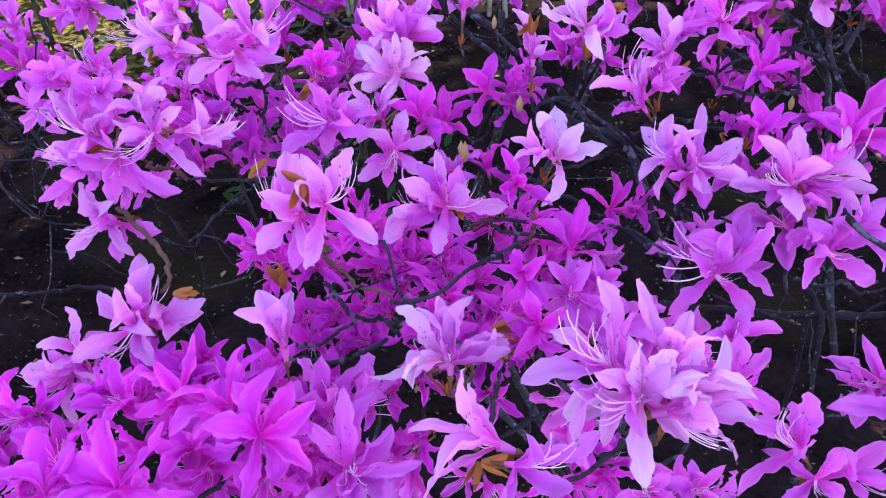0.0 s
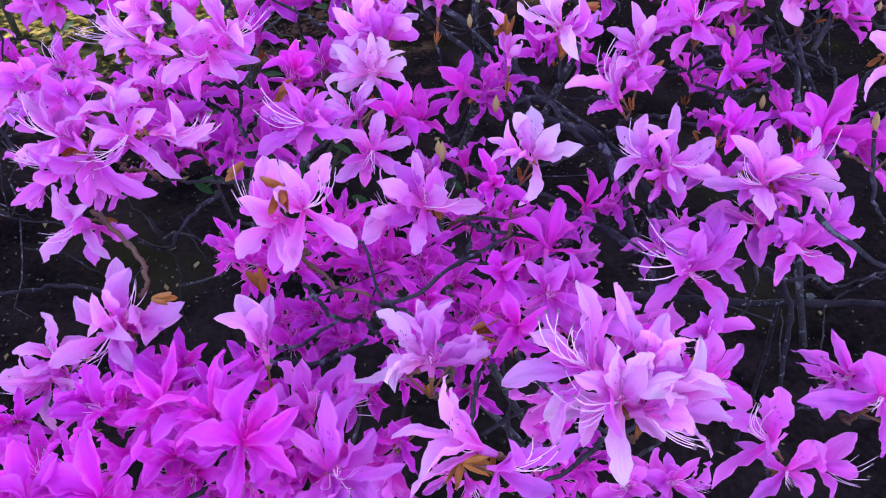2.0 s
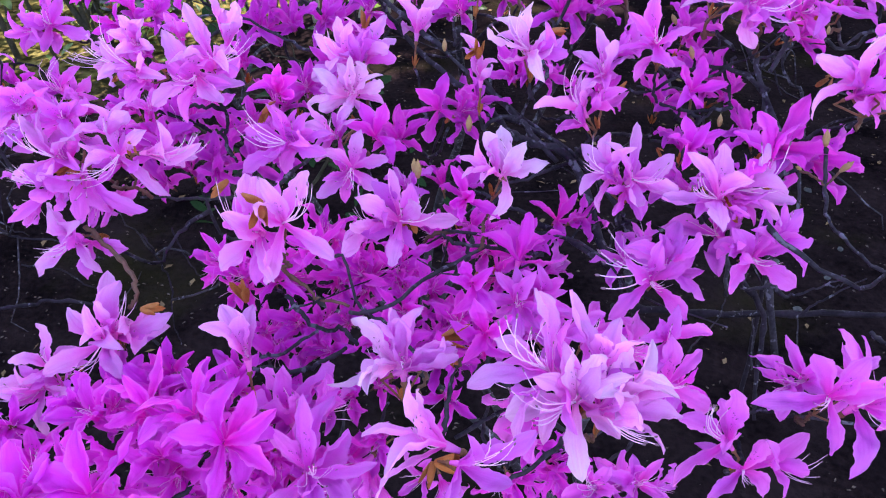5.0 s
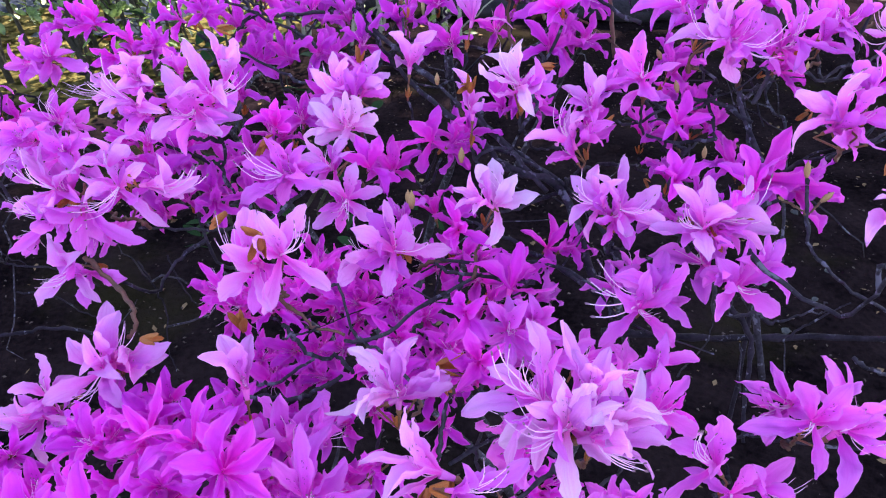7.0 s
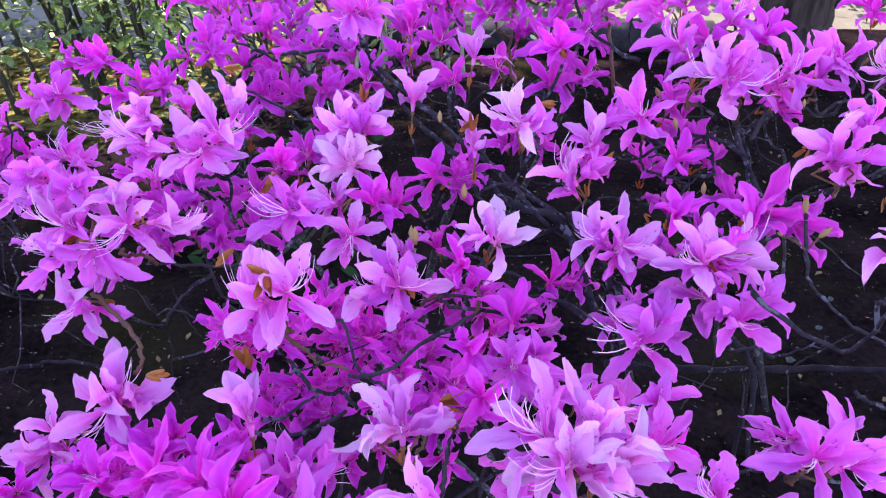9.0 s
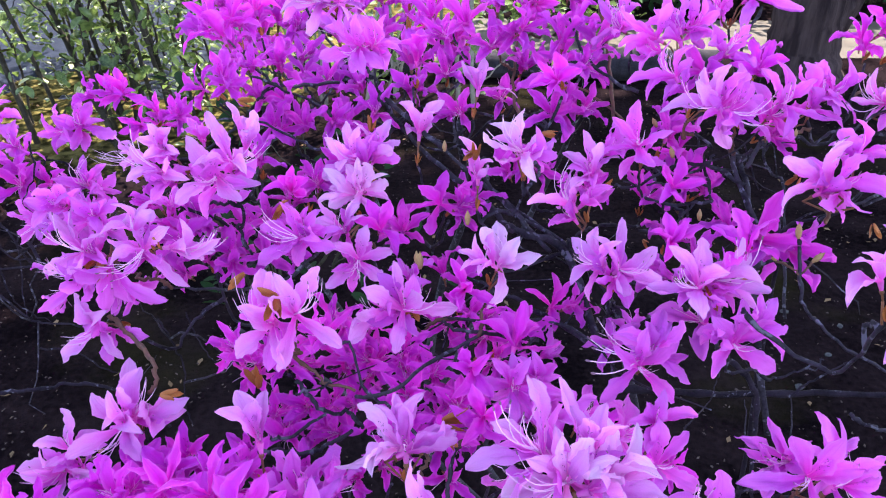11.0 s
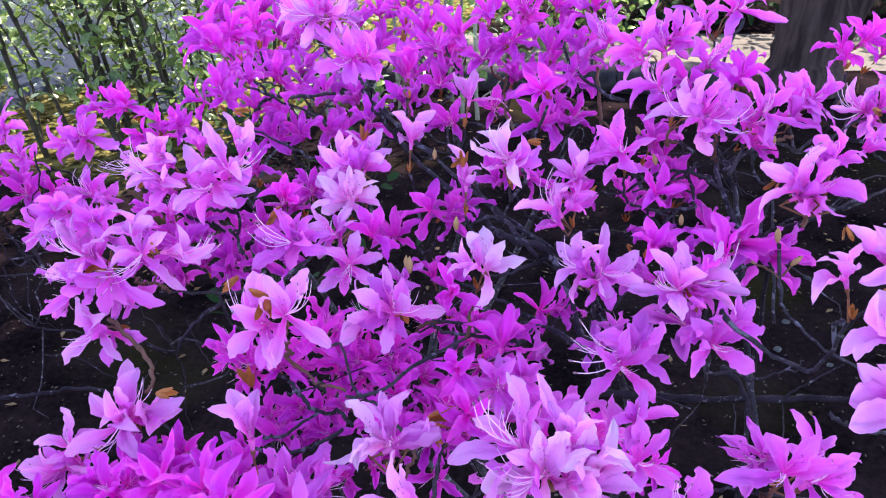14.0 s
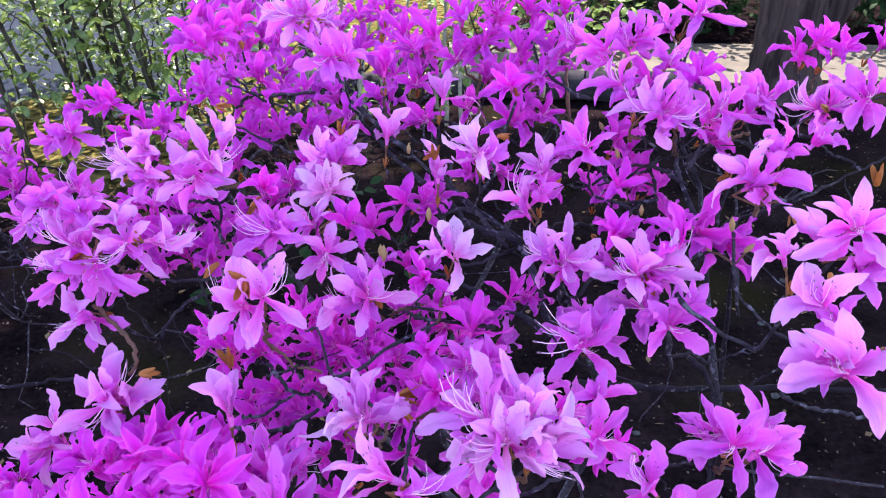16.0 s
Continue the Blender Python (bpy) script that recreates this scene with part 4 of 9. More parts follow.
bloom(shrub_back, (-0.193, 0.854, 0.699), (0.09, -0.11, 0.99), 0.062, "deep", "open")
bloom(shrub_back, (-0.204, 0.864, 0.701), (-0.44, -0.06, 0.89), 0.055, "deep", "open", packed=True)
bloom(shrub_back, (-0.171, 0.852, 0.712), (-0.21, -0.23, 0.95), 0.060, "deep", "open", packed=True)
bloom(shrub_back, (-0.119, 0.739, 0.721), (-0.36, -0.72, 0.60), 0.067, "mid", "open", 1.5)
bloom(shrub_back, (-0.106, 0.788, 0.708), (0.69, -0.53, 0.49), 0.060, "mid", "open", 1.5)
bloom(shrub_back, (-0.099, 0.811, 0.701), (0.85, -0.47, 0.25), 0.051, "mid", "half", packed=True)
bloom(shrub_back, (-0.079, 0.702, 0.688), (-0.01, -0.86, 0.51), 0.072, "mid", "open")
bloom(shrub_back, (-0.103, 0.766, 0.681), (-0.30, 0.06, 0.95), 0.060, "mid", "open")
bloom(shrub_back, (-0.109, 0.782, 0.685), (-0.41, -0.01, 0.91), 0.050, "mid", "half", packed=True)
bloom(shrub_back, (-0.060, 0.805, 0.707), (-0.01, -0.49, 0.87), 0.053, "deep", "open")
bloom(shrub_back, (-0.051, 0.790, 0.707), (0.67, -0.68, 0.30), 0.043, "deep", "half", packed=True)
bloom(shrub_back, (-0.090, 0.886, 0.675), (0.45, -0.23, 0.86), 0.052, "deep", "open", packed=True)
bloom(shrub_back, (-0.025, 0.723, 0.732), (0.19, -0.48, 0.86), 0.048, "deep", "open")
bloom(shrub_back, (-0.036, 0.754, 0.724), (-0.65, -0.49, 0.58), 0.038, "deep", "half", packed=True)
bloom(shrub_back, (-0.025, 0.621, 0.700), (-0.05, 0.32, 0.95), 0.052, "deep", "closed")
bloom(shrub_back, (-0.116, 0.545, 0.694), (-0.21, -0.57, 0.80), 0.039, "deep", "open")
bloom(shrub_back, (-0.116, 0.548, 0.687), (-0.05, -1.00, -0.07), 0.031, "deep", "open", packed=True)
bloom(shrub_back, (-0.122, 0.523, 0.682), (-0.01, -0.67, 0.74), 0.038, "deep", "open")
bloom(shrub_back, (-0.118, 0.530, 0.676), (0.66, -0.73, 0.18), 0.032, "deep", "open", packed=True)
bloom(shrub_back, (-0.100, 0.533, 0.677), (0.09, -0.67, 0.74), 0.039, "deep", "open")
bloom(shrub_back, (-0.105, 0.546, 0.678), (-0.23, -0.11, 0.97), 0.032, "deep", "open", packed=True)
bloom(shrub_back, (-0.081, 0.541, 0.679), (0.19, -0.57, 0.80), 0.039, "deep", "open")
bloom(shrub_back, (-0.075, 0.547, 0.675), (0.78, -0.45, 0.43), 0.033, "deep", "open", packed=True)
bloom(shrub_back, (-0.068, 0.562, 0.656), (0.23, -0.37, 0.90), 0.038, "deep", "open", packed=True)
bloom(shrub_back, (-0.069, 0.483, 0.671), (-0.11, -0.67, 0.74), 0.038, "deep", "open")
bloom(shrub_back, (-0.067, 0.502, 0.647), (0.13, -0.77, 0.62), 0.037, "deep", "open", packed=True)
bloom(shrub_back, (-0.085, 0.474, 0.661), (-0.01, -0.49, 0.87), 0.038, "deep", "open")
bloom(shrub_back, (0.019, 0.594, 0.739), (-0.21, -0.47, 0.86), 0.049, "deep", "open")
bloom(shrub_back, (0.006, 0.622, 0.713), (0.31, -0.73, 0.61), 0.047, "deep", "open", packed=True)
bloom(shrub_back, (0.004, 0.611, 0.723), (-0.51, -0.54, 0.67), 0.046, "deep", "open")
bloom(shrub_back, (0.013, 0.606, 0.725), (0.46, -0.54, 0.70), 0.042, "deep", "open", packed=True)
bloom(shrub_back, (0.041, 0.581, 0.756), (-0.01, -0.39, 0.92), 0.049, "deep", "open")
bloom(shrub_back, (0.058, 0.555, 0.745), (0.49, -0.47, 0.74), 0.042, "deep", "open")
bloom(shrub_back, (0.053, 0.565, 0.738), (-0.23, -0.96, 0.17), 0.036, "deep", "half", packed=True)
bloom(shrub_back, (0.061, 0.593, 0.741), (0.80, 0.02, 0.60), 0.041, "deep", "open", packed=True)
bloom(shrub_back, (0.037, 0.573, 0.727), (0.09, -0.74, 0.67), 0.046, "deep", "open")
bloom(shrub_back, (0.043, 0.580, 0.729), (0.54, -0.22, 0.81), 0.042, "deep", "open", packed=True)
bloom(shrub_back, (0.004, 0.589, 0.700), (-0.01, -0.67, 0.74), 0.041, "deep", "open")
bloom(shrub_back, (0.005, 0.604, 0.702), (0.02, -0.07, 1.00), 0.036, "deep", "open", packed=True)
bloom(shrub_back, (-0.024, 0.581, 0.688), (-0.21, -0.57, 0.80), 0.041, "deep", "open")
bloom(shrub_back, (-0.018, 0.592, 0.687), (0.48, -0.24, 0.84), 0.034, "deep", "open", packed=True)
bloom(shrub_back, (0.014, 0.547, 0.684), (-0.21, -0.65, 0.73), 0.040, "deep", "open")
bloom(shrub_back, (0.007, 0.549, 0.682), (-0.80, -0.48, 0.35), 0.033, "deep", "half", packed=True)
bloom(shrub_back, (0.086, 0.550, 0.738), (-0.01, -0.26, 0.96), 0.048, "deep", "open")
bloom(shrub_back, (0.092, 0.562, 0.741), (0.27, -0.02, 0.96), 0.043, "deep", "open", packed=True)
bloom(shrub_back, (0.077, 0.533, 0.717), (-0.21, -0.57, 0.80), 0.049, "deep", "open")
bloom(shrub_back, (0.096, 0.528, 0.725), (0.39, -0.51, 0.76), 0.043, "deep", "open")
bloom(shrub_back, (0.103, 0.564, 0.716), (0.45, -0.73, 0.51), 0.042, "deep", "open", packed=True)
bloom(shrub_back, (0.077, 0.514, 0.696), (-0.11, -0.67, 0.74), 0.045, "deep", "open")
bloom(shrub_back, (0.085, 0.519, 0.696), (0.65, -0.39, 0.66), 0.040, "deep", "open", packed=True)
bloom(shrub_back, (0.101, 0.520, 0.699), (0.29, -0.55, 0.78), 0.038, "deep", "open")
bloom(shrub_back, (0.095, 0.530, 0.696), (-0.55, -0.36, 0.76), 0.034, "deep", "half", packed=True)
bloom(shrub_back, (0.069, 0.595, 0.759), (0.19, -0.24, 0.95), 0.044, "deep", "open")
bloom(shrub_back, (0.071, 0.598, 0.752), (0.36, -0.91, 0.18), 0.036, "deep", "open", packed=True)
bloom(shrub_back, (0.069, 0.624, 0.740), (0.18, -0.36, 0.92), 0.043, "deep", "open", packed=True)
bloom(shrub_back, (0.093, 0.586, 0.764), (-0.01, -0.26, 0.96), 0.039, "deep", "open")
bloom(shrub_back, (0.097, 0.590, 0.758), (0.37, -0.90, 0.24), 0.031, "deep", "half", packed=True)
bloom(shrub_back, (0.123, 0.590, 0.761), (-0.01, -0.26, 0.96), 0.040, "deep", "open")
bloom(shrub_back, (0.117, 0.596, 0.761), (-0.61, -0.18, 0.78), 0.033, "deep", "open", packed=True)
bloom(shrub_back, (0.013, 0.473, 0.647), (-0.06, -0.50, 0.86), 0.040, "deep", "open", packed=True)
bloom(shrub_back, (0.021, 0.453, 0.662), (0.70, -0.19, 0.69), 0.038, "deep", "open")
bloom(shrub_back, (-0.026, 0.448, 0.638), (0.19, -0.66, 0.73), 0.039, "deep", "open")
bloom(shrub_back, (0.146, 0.468, 0.699), (0.19, -0.24, 0.95), 0.038, "deep", "open")
bloom(shrub_back, (0.147, 0.479, 0.701), (-0.00, -0.02, 1.00), 0.032, "deep", "open", packed=True)
bloom(shrub_back, (0.213, 0.464, 0.701), (0.29, -0.77, 0.57), 0.038, "deep", "open")
bloom(shrub_back, (0.214, 0.478, 0.699), (-0.28, -0.25, 0.93), 0.032, "deep", "half", packed=True)
bloom(shrub_back, (0.236, 0.500, 0.701), (0.33, -0.48, 0.81), 0.037, "deep", "open", packed=True)
bloom(shrub_back, (0.211, 0.405, 0.653), (0.59, -0.64, 0.49), 0.053, "deep", "half")

# trusses of the outer flowers
bloom(shrub, (-0.230, 0.536, 0.652), (-0.81, -0.55, 0.21), 0.046, "pale", "open", 1.5)
bloom(shrub, (-0.163, 0.490, 0.685), (-0.09, -0.02, 1.00), 0.033, "mid", "half", packed=True)

# trusses of the low rich flowers
bloom(shrub, (-0.255, 0.303, 0.541), (0.34, -0.67, 0.66), 0.050, "rich", "open")
bloom(shrub, (-0.235, 0.275, 0.554), (0.12, -0.81, 0.58), 0.048, "rich", "open")
bloom(shrub, (-0.239, 0.266, 0.543), (0.04, -0.10, 0.99), 0.044, "rich", "open")
bloom(shrub, (-0.223, 0.245, 0.535), (-0.27, -0.73, 0.62), 0.045, "rich", "open")
bloom(shrub, (-0.227, 0.290, 0.555), (-0.23, -0.84, 0.50), 0.041, "rich", "open")
bloom(shrub, (-0.195, 0.262, 0.562), (0.12, -0.30, 0.95), 0.042, "rich", "open")
bloom(shrub, (-0.193, 0.244, 0.562), (-0.17, -0.45, 0.88), 0.044, "rich", "open")
bloom(shrub, (-0.195, 0.246, 0.548), (0.06, -0.08, 0.99), 0.039, "rich", "open")
bloom(shrub, (-0.172, 0.279, 0.583), (-0.03, -0.71, 0.71), 0.040, "rich", "open")
bloom(shrub, (-0.165, 0.296, 0.566), (0.26, -0.06, 0.96), 0.047, "rich", "open")
bloom(shrub, (-0.177, 0.252, 0.557), (-0.38, -0.22, 0.90), 0.038, "rich", "open")
bloom(shrub, (-0.163, 0.239, 0.558), (0.34, -0.38, 0.86), 0.044, "rich", "open")
bloom(shrub, (-0.172, 0.310, 0.562), (0.27, -0.07, 0.96), 0.049, "rich", "open")
bloom(shrub, (-0.157, 0.304, 0.561), (0.32, -0.38, 0.87), 0.047, "rich", "open")
bloom(shrub, (-0.149, 0.271, 0.574), (-0.28, -0.15, 0.95), 0.040, "rich", "open")
bloom(shrub, (-0.138, 0.268, 0.544), (-0.36, -0.80, 0.47), 0.040, "rich", "open")
bloom(shrub, (-0.147, 0.244, 0.557), (0.25, -0.50, 0.83), 0.041, "rich", "open")
bloom(shrub, (-0.141, 0.309, 0.574), (-0.01, -0.78, 0.63), 0.040, "rich", "open")
bloom(shrub, (-0.111, 0.292, 0.567), (0.21, -0.18, 0.96), 0.046, "rich", "open")
bloom(shrub, (-0.137, 0.286, 0.550), (-0.04, -0.86, 0.51), 0.042, "rich", "open")
bloom(shrub, (-0.105, 0.271, 0.547), (0.17, -0.54, 0.83), 0.043, "rich", "open")
bloom(shrub, (-0.130, 0.267, 0.534), (0.39, -0.77, 0.50), 0.042, "rich", "open")
bloom(shrub, (-0.107, 0.322, 0.563), (-0.18, -0.74, 0.65), 0.042, "rich", "open")
bloom(shrub, (-0.092, 0.295, 0.551), (0.15, -0.66, 0.73), 0.049, "rich", "open")
bloom(shrub, (-0.104, 0.284, 0.550), (-0.01, -0.74, 0.67), 0.042, "rich", "open")
bloom(shrub, (-0.091, 0.270, 0.528), (0.04, -0.10, 0.99), 0.047, "rich", "open")
bloom(shrub, (-0.106, 0.267, 0.521), (0.24, -0.64, 0.73), 0.044, "rich", "open")
bloom(shrub, (-0.079, 0.312, 0.549), (0.25, -0.42, 0.88), 0.050, "rich", "open")
bloom(shrub, (-0.052, 0.285, 0.535), (0.36, -0.51, 0.78), 0.051, "rich", "open")
bloom(shrub, (-0.080, 0.281, 0.531), (-0.03, -0.70, 0.72), 0.051, "rich", "open")
bloom(shrub, (-0.054, 0.268, 0.512), (0.05, -0.68, 0.73), 0.049, "rich", "open")

# trusses of the inner flowers
bloom(shrub, (-0.023, 0.327, 0.578), (-0.49, 0.11, 0.87), 0.038, "rich", "open")
bloom(shrub, (-0.027, 0.336, 0.573), (-0.60, 0.06, 0.80), 0.032, "rich", "open", packed=True)
bloom(shrub, (-0.022, 0.375, 0.596), (0.18, -0.48, 0.86), 0.038, "rich", "open")
bloom(shrub, (-0.018, 0.377, 0.590), (0.64, -0.75, 0.17), 0.031, "rich", "open", packed=True)
bloom(shrub, (-0.051, 0.384, 0.588), (-0.47, 0.13, 0.87), 0.038, "rich", "open")
bloom(shrub, (-0.046, 0.389, 0.583), (0.44, -0.25, 0.86), 0.033, "rich", "half", packed=True)
bloom(shrub, (-0.098, 0.377, 0.595), (-0.47, -0.26, 0.84), 0.038, "rich", "open")
bloom(shrub, (-0.105, 0.383, 0.590), (-0.82, -0.24, 0.51), 0.032, "rich", "open", packed=True)
bloom(shrub, (-0.027, 0.331, 0.588), (-0.27, -0.66, 0.70), 0.038, "rich", "open")
bloom(shrub, (-0.022, 0.335, 0.584), (0.60, -0.72, 0.35), 0.034, "rich", "half", packed=True)
bloom(shrub, (-0.064, 0.394, 0.573), (-0.11, 0.02, 0.99), 0.038, "rich", "open")
bloom(shrub, (-0.064, 0.398, 0.564), (-0.07, -0.92, 0.39), 0.031, "rich", "half", packed=True)
bloom(shrub, (-0.068, 0.392, 0.604), (0.09, 0.04, 1.00), 0.038, "rich", "open")
bloom(shrub, (-0.064, 0.401, 0.595), (0.72, -0.32, 0.62), 0.031, "rich", "open", packed=True)
bloom(shrub, (-0.073, 0.370, 0.553), (0.45, -0.53, 0.72), 0.038, "rich", "open")
bloom(shrub, (-0.070, 0.378, 0.550), (0.71, -0.12, 0.70), 0.034, "rich", "open", packed=True)
bloom(shrub, (0.005, 0.349, 0.568), (-0.15, -0.01, 0.99), 0.038, "rich", "open")
bloom(shrub, (0.000, 0.353, 0.562), (-0.74, -0.30, 0.60), 0.030, "rich", "open", packed=True)
bloom(shrub, (-0.034, 0.314, 0.561), (0.46, -0.38, 0.80), 0.038, "rich", "open")
bloom(shrub, (-0.033, 0.321, 0.559), (0.38, 0.06, 0.92), 0.034, "rich", "open", packed=True)
bloom(shrub, (0.020, 0.417, 0.592), (-0.40, -0.38, 0.83), 0.038, "rich", "open")
bloom(shrub, (0.027, 0.423, 0.587), (0.54, -0.58, 0.62), 0.031, "rich", "half", packed=True)
bloom(shrub, (-0.106, 0.363, 0.553), (0.37, -0.20, 0.91), 0.038, "rich", "open")
bloom(shrub, (-0.102, 0.372, 0.548), (0.67, -0.05, 0.74), 0.030, "rich", "open", packed=True)
bloom(shrub, (-0.094, 0.393, 0.571), (0.45, -0.16, 0.88), 0.038, "rich", "open")
bloom(shrub, (-0.092, 0.400, 0.561), (0.77, -0.57, 0.28), 0.030, "rich", "open", packed=True)
bloom(shrub, (0.021, 0.352, 0.571), (-0.24, -0.71, 0.66), 0.038, "rich", "open")
bloom(shrub, (0.018, 0.360, 0.568), (-0.59, -0.13, 0.80), 0.032, "rich", "open", packed=True)
bloom(shrub, (-0.060, 0.379, 0.579), (0.47, -0.26, 0.84), 0.038, "rich", "open")
bloom(shrub, (-0.062, 0.388, 0.578), (0.13, 0.09, 0.99), 0.031, "rich", "half", packed=True)
bloom(shrub, (-0.051, 0.390, 0.596), (0.10, -0.34, 0.94), 0.038, "rich", "open")
bloom(shrub, (-0.053, 0.393, 0.588), (-0.34, -0.91, 0.24), 0.030, "rich", "half", packed=True)
bloom(shrub, (-0.001, 0.326, 0.566), (-0.50, -0.32, 0.80), 0.038, "rich", "open")
bloom(shrub, (0.003, 0.337, 0.560), (0.03, 0.03, 1.00), 0.032, "rich", "open", packed=True)
bloom(shrub, (0.023, 0.333, 0.566), (-0.27, -0.14, 0.95), 0.038, "rich", "open")
bloom(shrub, (0.020, 0.339, 0.563), (-0.61, -0.01, 0.79), 0.031, "rich", "open", packed=True)
bloom(shrub, (0.037, 0.398, 0.571), (0.10, -0.37, 0.92), 0.038, "rich", "open")
bloom(shrub, (0.034, 0.402, 0.565), (-0.63, -0.66, 0.41), 0.031, "rich", "open", packed=True)
bloom(shrub, (-0.028, 0.323, 0.579), (-0.39, -0.54, 0.75), 0.038, "rich", "open")
bloom(shrub, (-0.023, 0.327, 0.573), (0.53, -0.74, 0.43), 0.031, "rich", "open", packed=True)
bloom(shrub, (-0.041, 0.377, 0.580), (-0.21, -0.40, 0.89), 0.038, "rich", "open")
bloom(shrub, (-0.045, 0.382, 0.571), (-0.68, -0.70, 0.23), 0.034, "rich", "open", packed=True)
bloom(shrub, (-0.069, 0.356, 0.545), (0.07, 0.13, 0.99), 0.038, "rich", "open")
bloom(shrub, (-0.075, 0.362, 0.539), (-0.63, -0.18, 0.76), 0.030, "rich", "open", packed=True)

# trusses of the outer flowers
bloom(shrub_side, (0.182, 0.494, 0.746), (0.09, -0.54, 0.84), 0.044, "mid", "open")
bloom(shrub_side, (0.127, 0.547, 0.748), (-0.51, -0.58, 0.63), 0.044, "mid", "open", 1.5)
bloom(shrub_side, (0.130, 0.562, 0.750), (-0.19, -0.09, 0.98), 0.036, "mid", "half", packed=True)
bloom(shrub_side, (0.171, 0.489, 0.733), (-0.51, -0.46, 0.73), 0.042, "deep", "open")

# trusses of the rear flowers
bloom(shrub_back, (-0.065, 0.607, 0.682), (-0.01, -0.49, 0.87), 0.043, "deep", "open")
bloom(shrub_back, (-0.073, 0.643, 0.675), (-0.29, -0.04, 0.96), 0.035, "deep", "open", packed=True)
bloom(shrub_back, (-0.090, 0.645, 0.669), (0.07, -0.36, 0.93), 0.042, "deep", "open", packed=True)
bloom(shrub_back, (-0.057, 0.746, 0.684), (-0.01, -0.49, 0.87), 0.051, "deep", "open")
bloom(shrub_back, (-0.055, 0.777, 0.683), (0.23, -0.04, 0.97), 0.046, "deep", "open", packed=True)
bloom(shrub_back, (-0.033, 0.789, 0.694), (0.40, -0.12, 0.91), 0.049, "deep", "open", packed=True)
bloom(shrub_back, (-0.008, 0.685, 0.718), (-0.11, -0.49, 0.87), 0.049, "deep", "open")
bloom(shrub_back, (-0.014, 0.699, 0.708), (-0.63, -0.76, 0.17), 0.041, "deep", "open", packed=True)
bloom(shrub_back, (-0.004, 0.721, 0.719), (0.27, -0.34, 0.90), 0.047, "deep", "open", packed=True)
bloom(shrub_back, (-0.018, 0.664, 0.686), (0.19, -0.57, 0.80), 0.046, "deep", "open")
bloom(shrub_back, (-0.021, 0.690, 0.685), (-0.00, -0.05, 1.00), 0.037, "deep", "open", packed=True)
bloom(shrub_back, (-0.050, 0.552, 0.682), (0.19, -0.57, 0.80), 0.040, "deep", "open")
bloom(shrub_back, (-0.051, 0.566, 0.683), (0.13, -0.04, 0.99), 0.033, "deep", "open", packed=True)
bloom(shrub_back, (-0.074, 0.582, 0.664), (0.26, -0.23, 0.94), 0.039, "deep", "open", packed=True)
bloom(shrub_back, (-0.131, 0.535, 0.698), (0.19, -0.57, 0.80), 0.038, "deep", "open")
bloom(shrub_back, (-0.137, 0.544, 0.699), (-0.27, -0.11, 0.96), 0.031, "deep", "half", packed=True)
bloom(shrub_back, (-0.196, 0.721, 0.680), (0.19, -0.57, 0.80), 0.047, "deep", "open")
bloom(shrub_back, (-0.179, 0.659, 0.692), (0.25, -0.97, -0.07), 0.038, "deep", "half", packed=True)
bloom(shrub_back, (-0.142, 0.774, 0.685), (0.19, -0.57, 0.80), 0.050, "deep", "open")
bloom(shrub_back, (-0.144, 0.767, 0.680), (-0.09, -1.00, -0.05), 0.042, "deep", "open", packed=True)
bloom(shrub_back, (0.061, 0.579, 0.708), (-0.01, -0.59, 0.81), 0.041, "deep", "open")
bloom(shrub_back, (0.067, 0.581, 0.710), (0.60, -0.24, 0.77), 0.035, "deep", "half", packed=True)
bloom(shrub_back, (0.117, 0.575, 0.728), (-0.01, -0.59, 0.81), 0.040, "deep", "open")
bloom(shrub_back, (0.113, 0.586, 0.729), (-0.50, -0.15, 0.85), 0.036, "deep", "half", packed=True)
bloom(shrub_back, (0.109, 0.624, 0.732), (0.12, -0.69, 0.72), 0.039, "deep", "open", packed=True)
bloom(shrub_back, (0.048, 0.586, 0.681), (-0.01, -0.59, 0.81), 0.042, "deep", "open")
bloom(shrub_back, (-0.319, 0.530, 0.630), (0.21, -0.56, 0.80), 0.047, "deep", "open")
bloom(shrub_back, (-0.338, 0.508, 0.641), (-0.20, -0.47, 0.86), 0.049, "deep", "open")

# trusses of the inner flowers
bloom(shrub, (-0.160, 0.454, 0.643), (0.11, -0.58, 0.81), 0.043, "deep", "open")
bloom(shrub, (-0.159, 0.466, 0.643), (0.35, -0.07, 0.94), 0.035, "deep", "open", packed=True)
bloom(shrub, (-0.165, 0.428, 0.641), (-0.19, -0.65, 0.73), 0.040, "deep", "open")
bloom(shrub, (-0.166, 0.445, 0.637), (0.29, -0.14, 0.95), 0.033, "deep", "open", packed=True)
bloom(shrub, (-0.139, 0.434, 0.630), (0.21, -0.65, 0.73), 0.039, "deep", "open")
bloom(shrub, (-0.135, 0.424, 0.630), (0.36, -0.93, -0.11), 0.035, "deep", "open", packed=True)
bloom(shrub, (-0.179, 0.452, 0.653), (0.07, -0.12, 0.99), 0.032, "mid", "open", packed=True)
bloom(shrub, (-0.124, 0.481, 0.673), (0.11, -0.48, 0.87), 0.039, "deep", "open")
bloom(shrub, (-0.147, 0.477, 0.652), (0.13, -0.95, -0.27), 0.032, "mid", "open", packed=True)

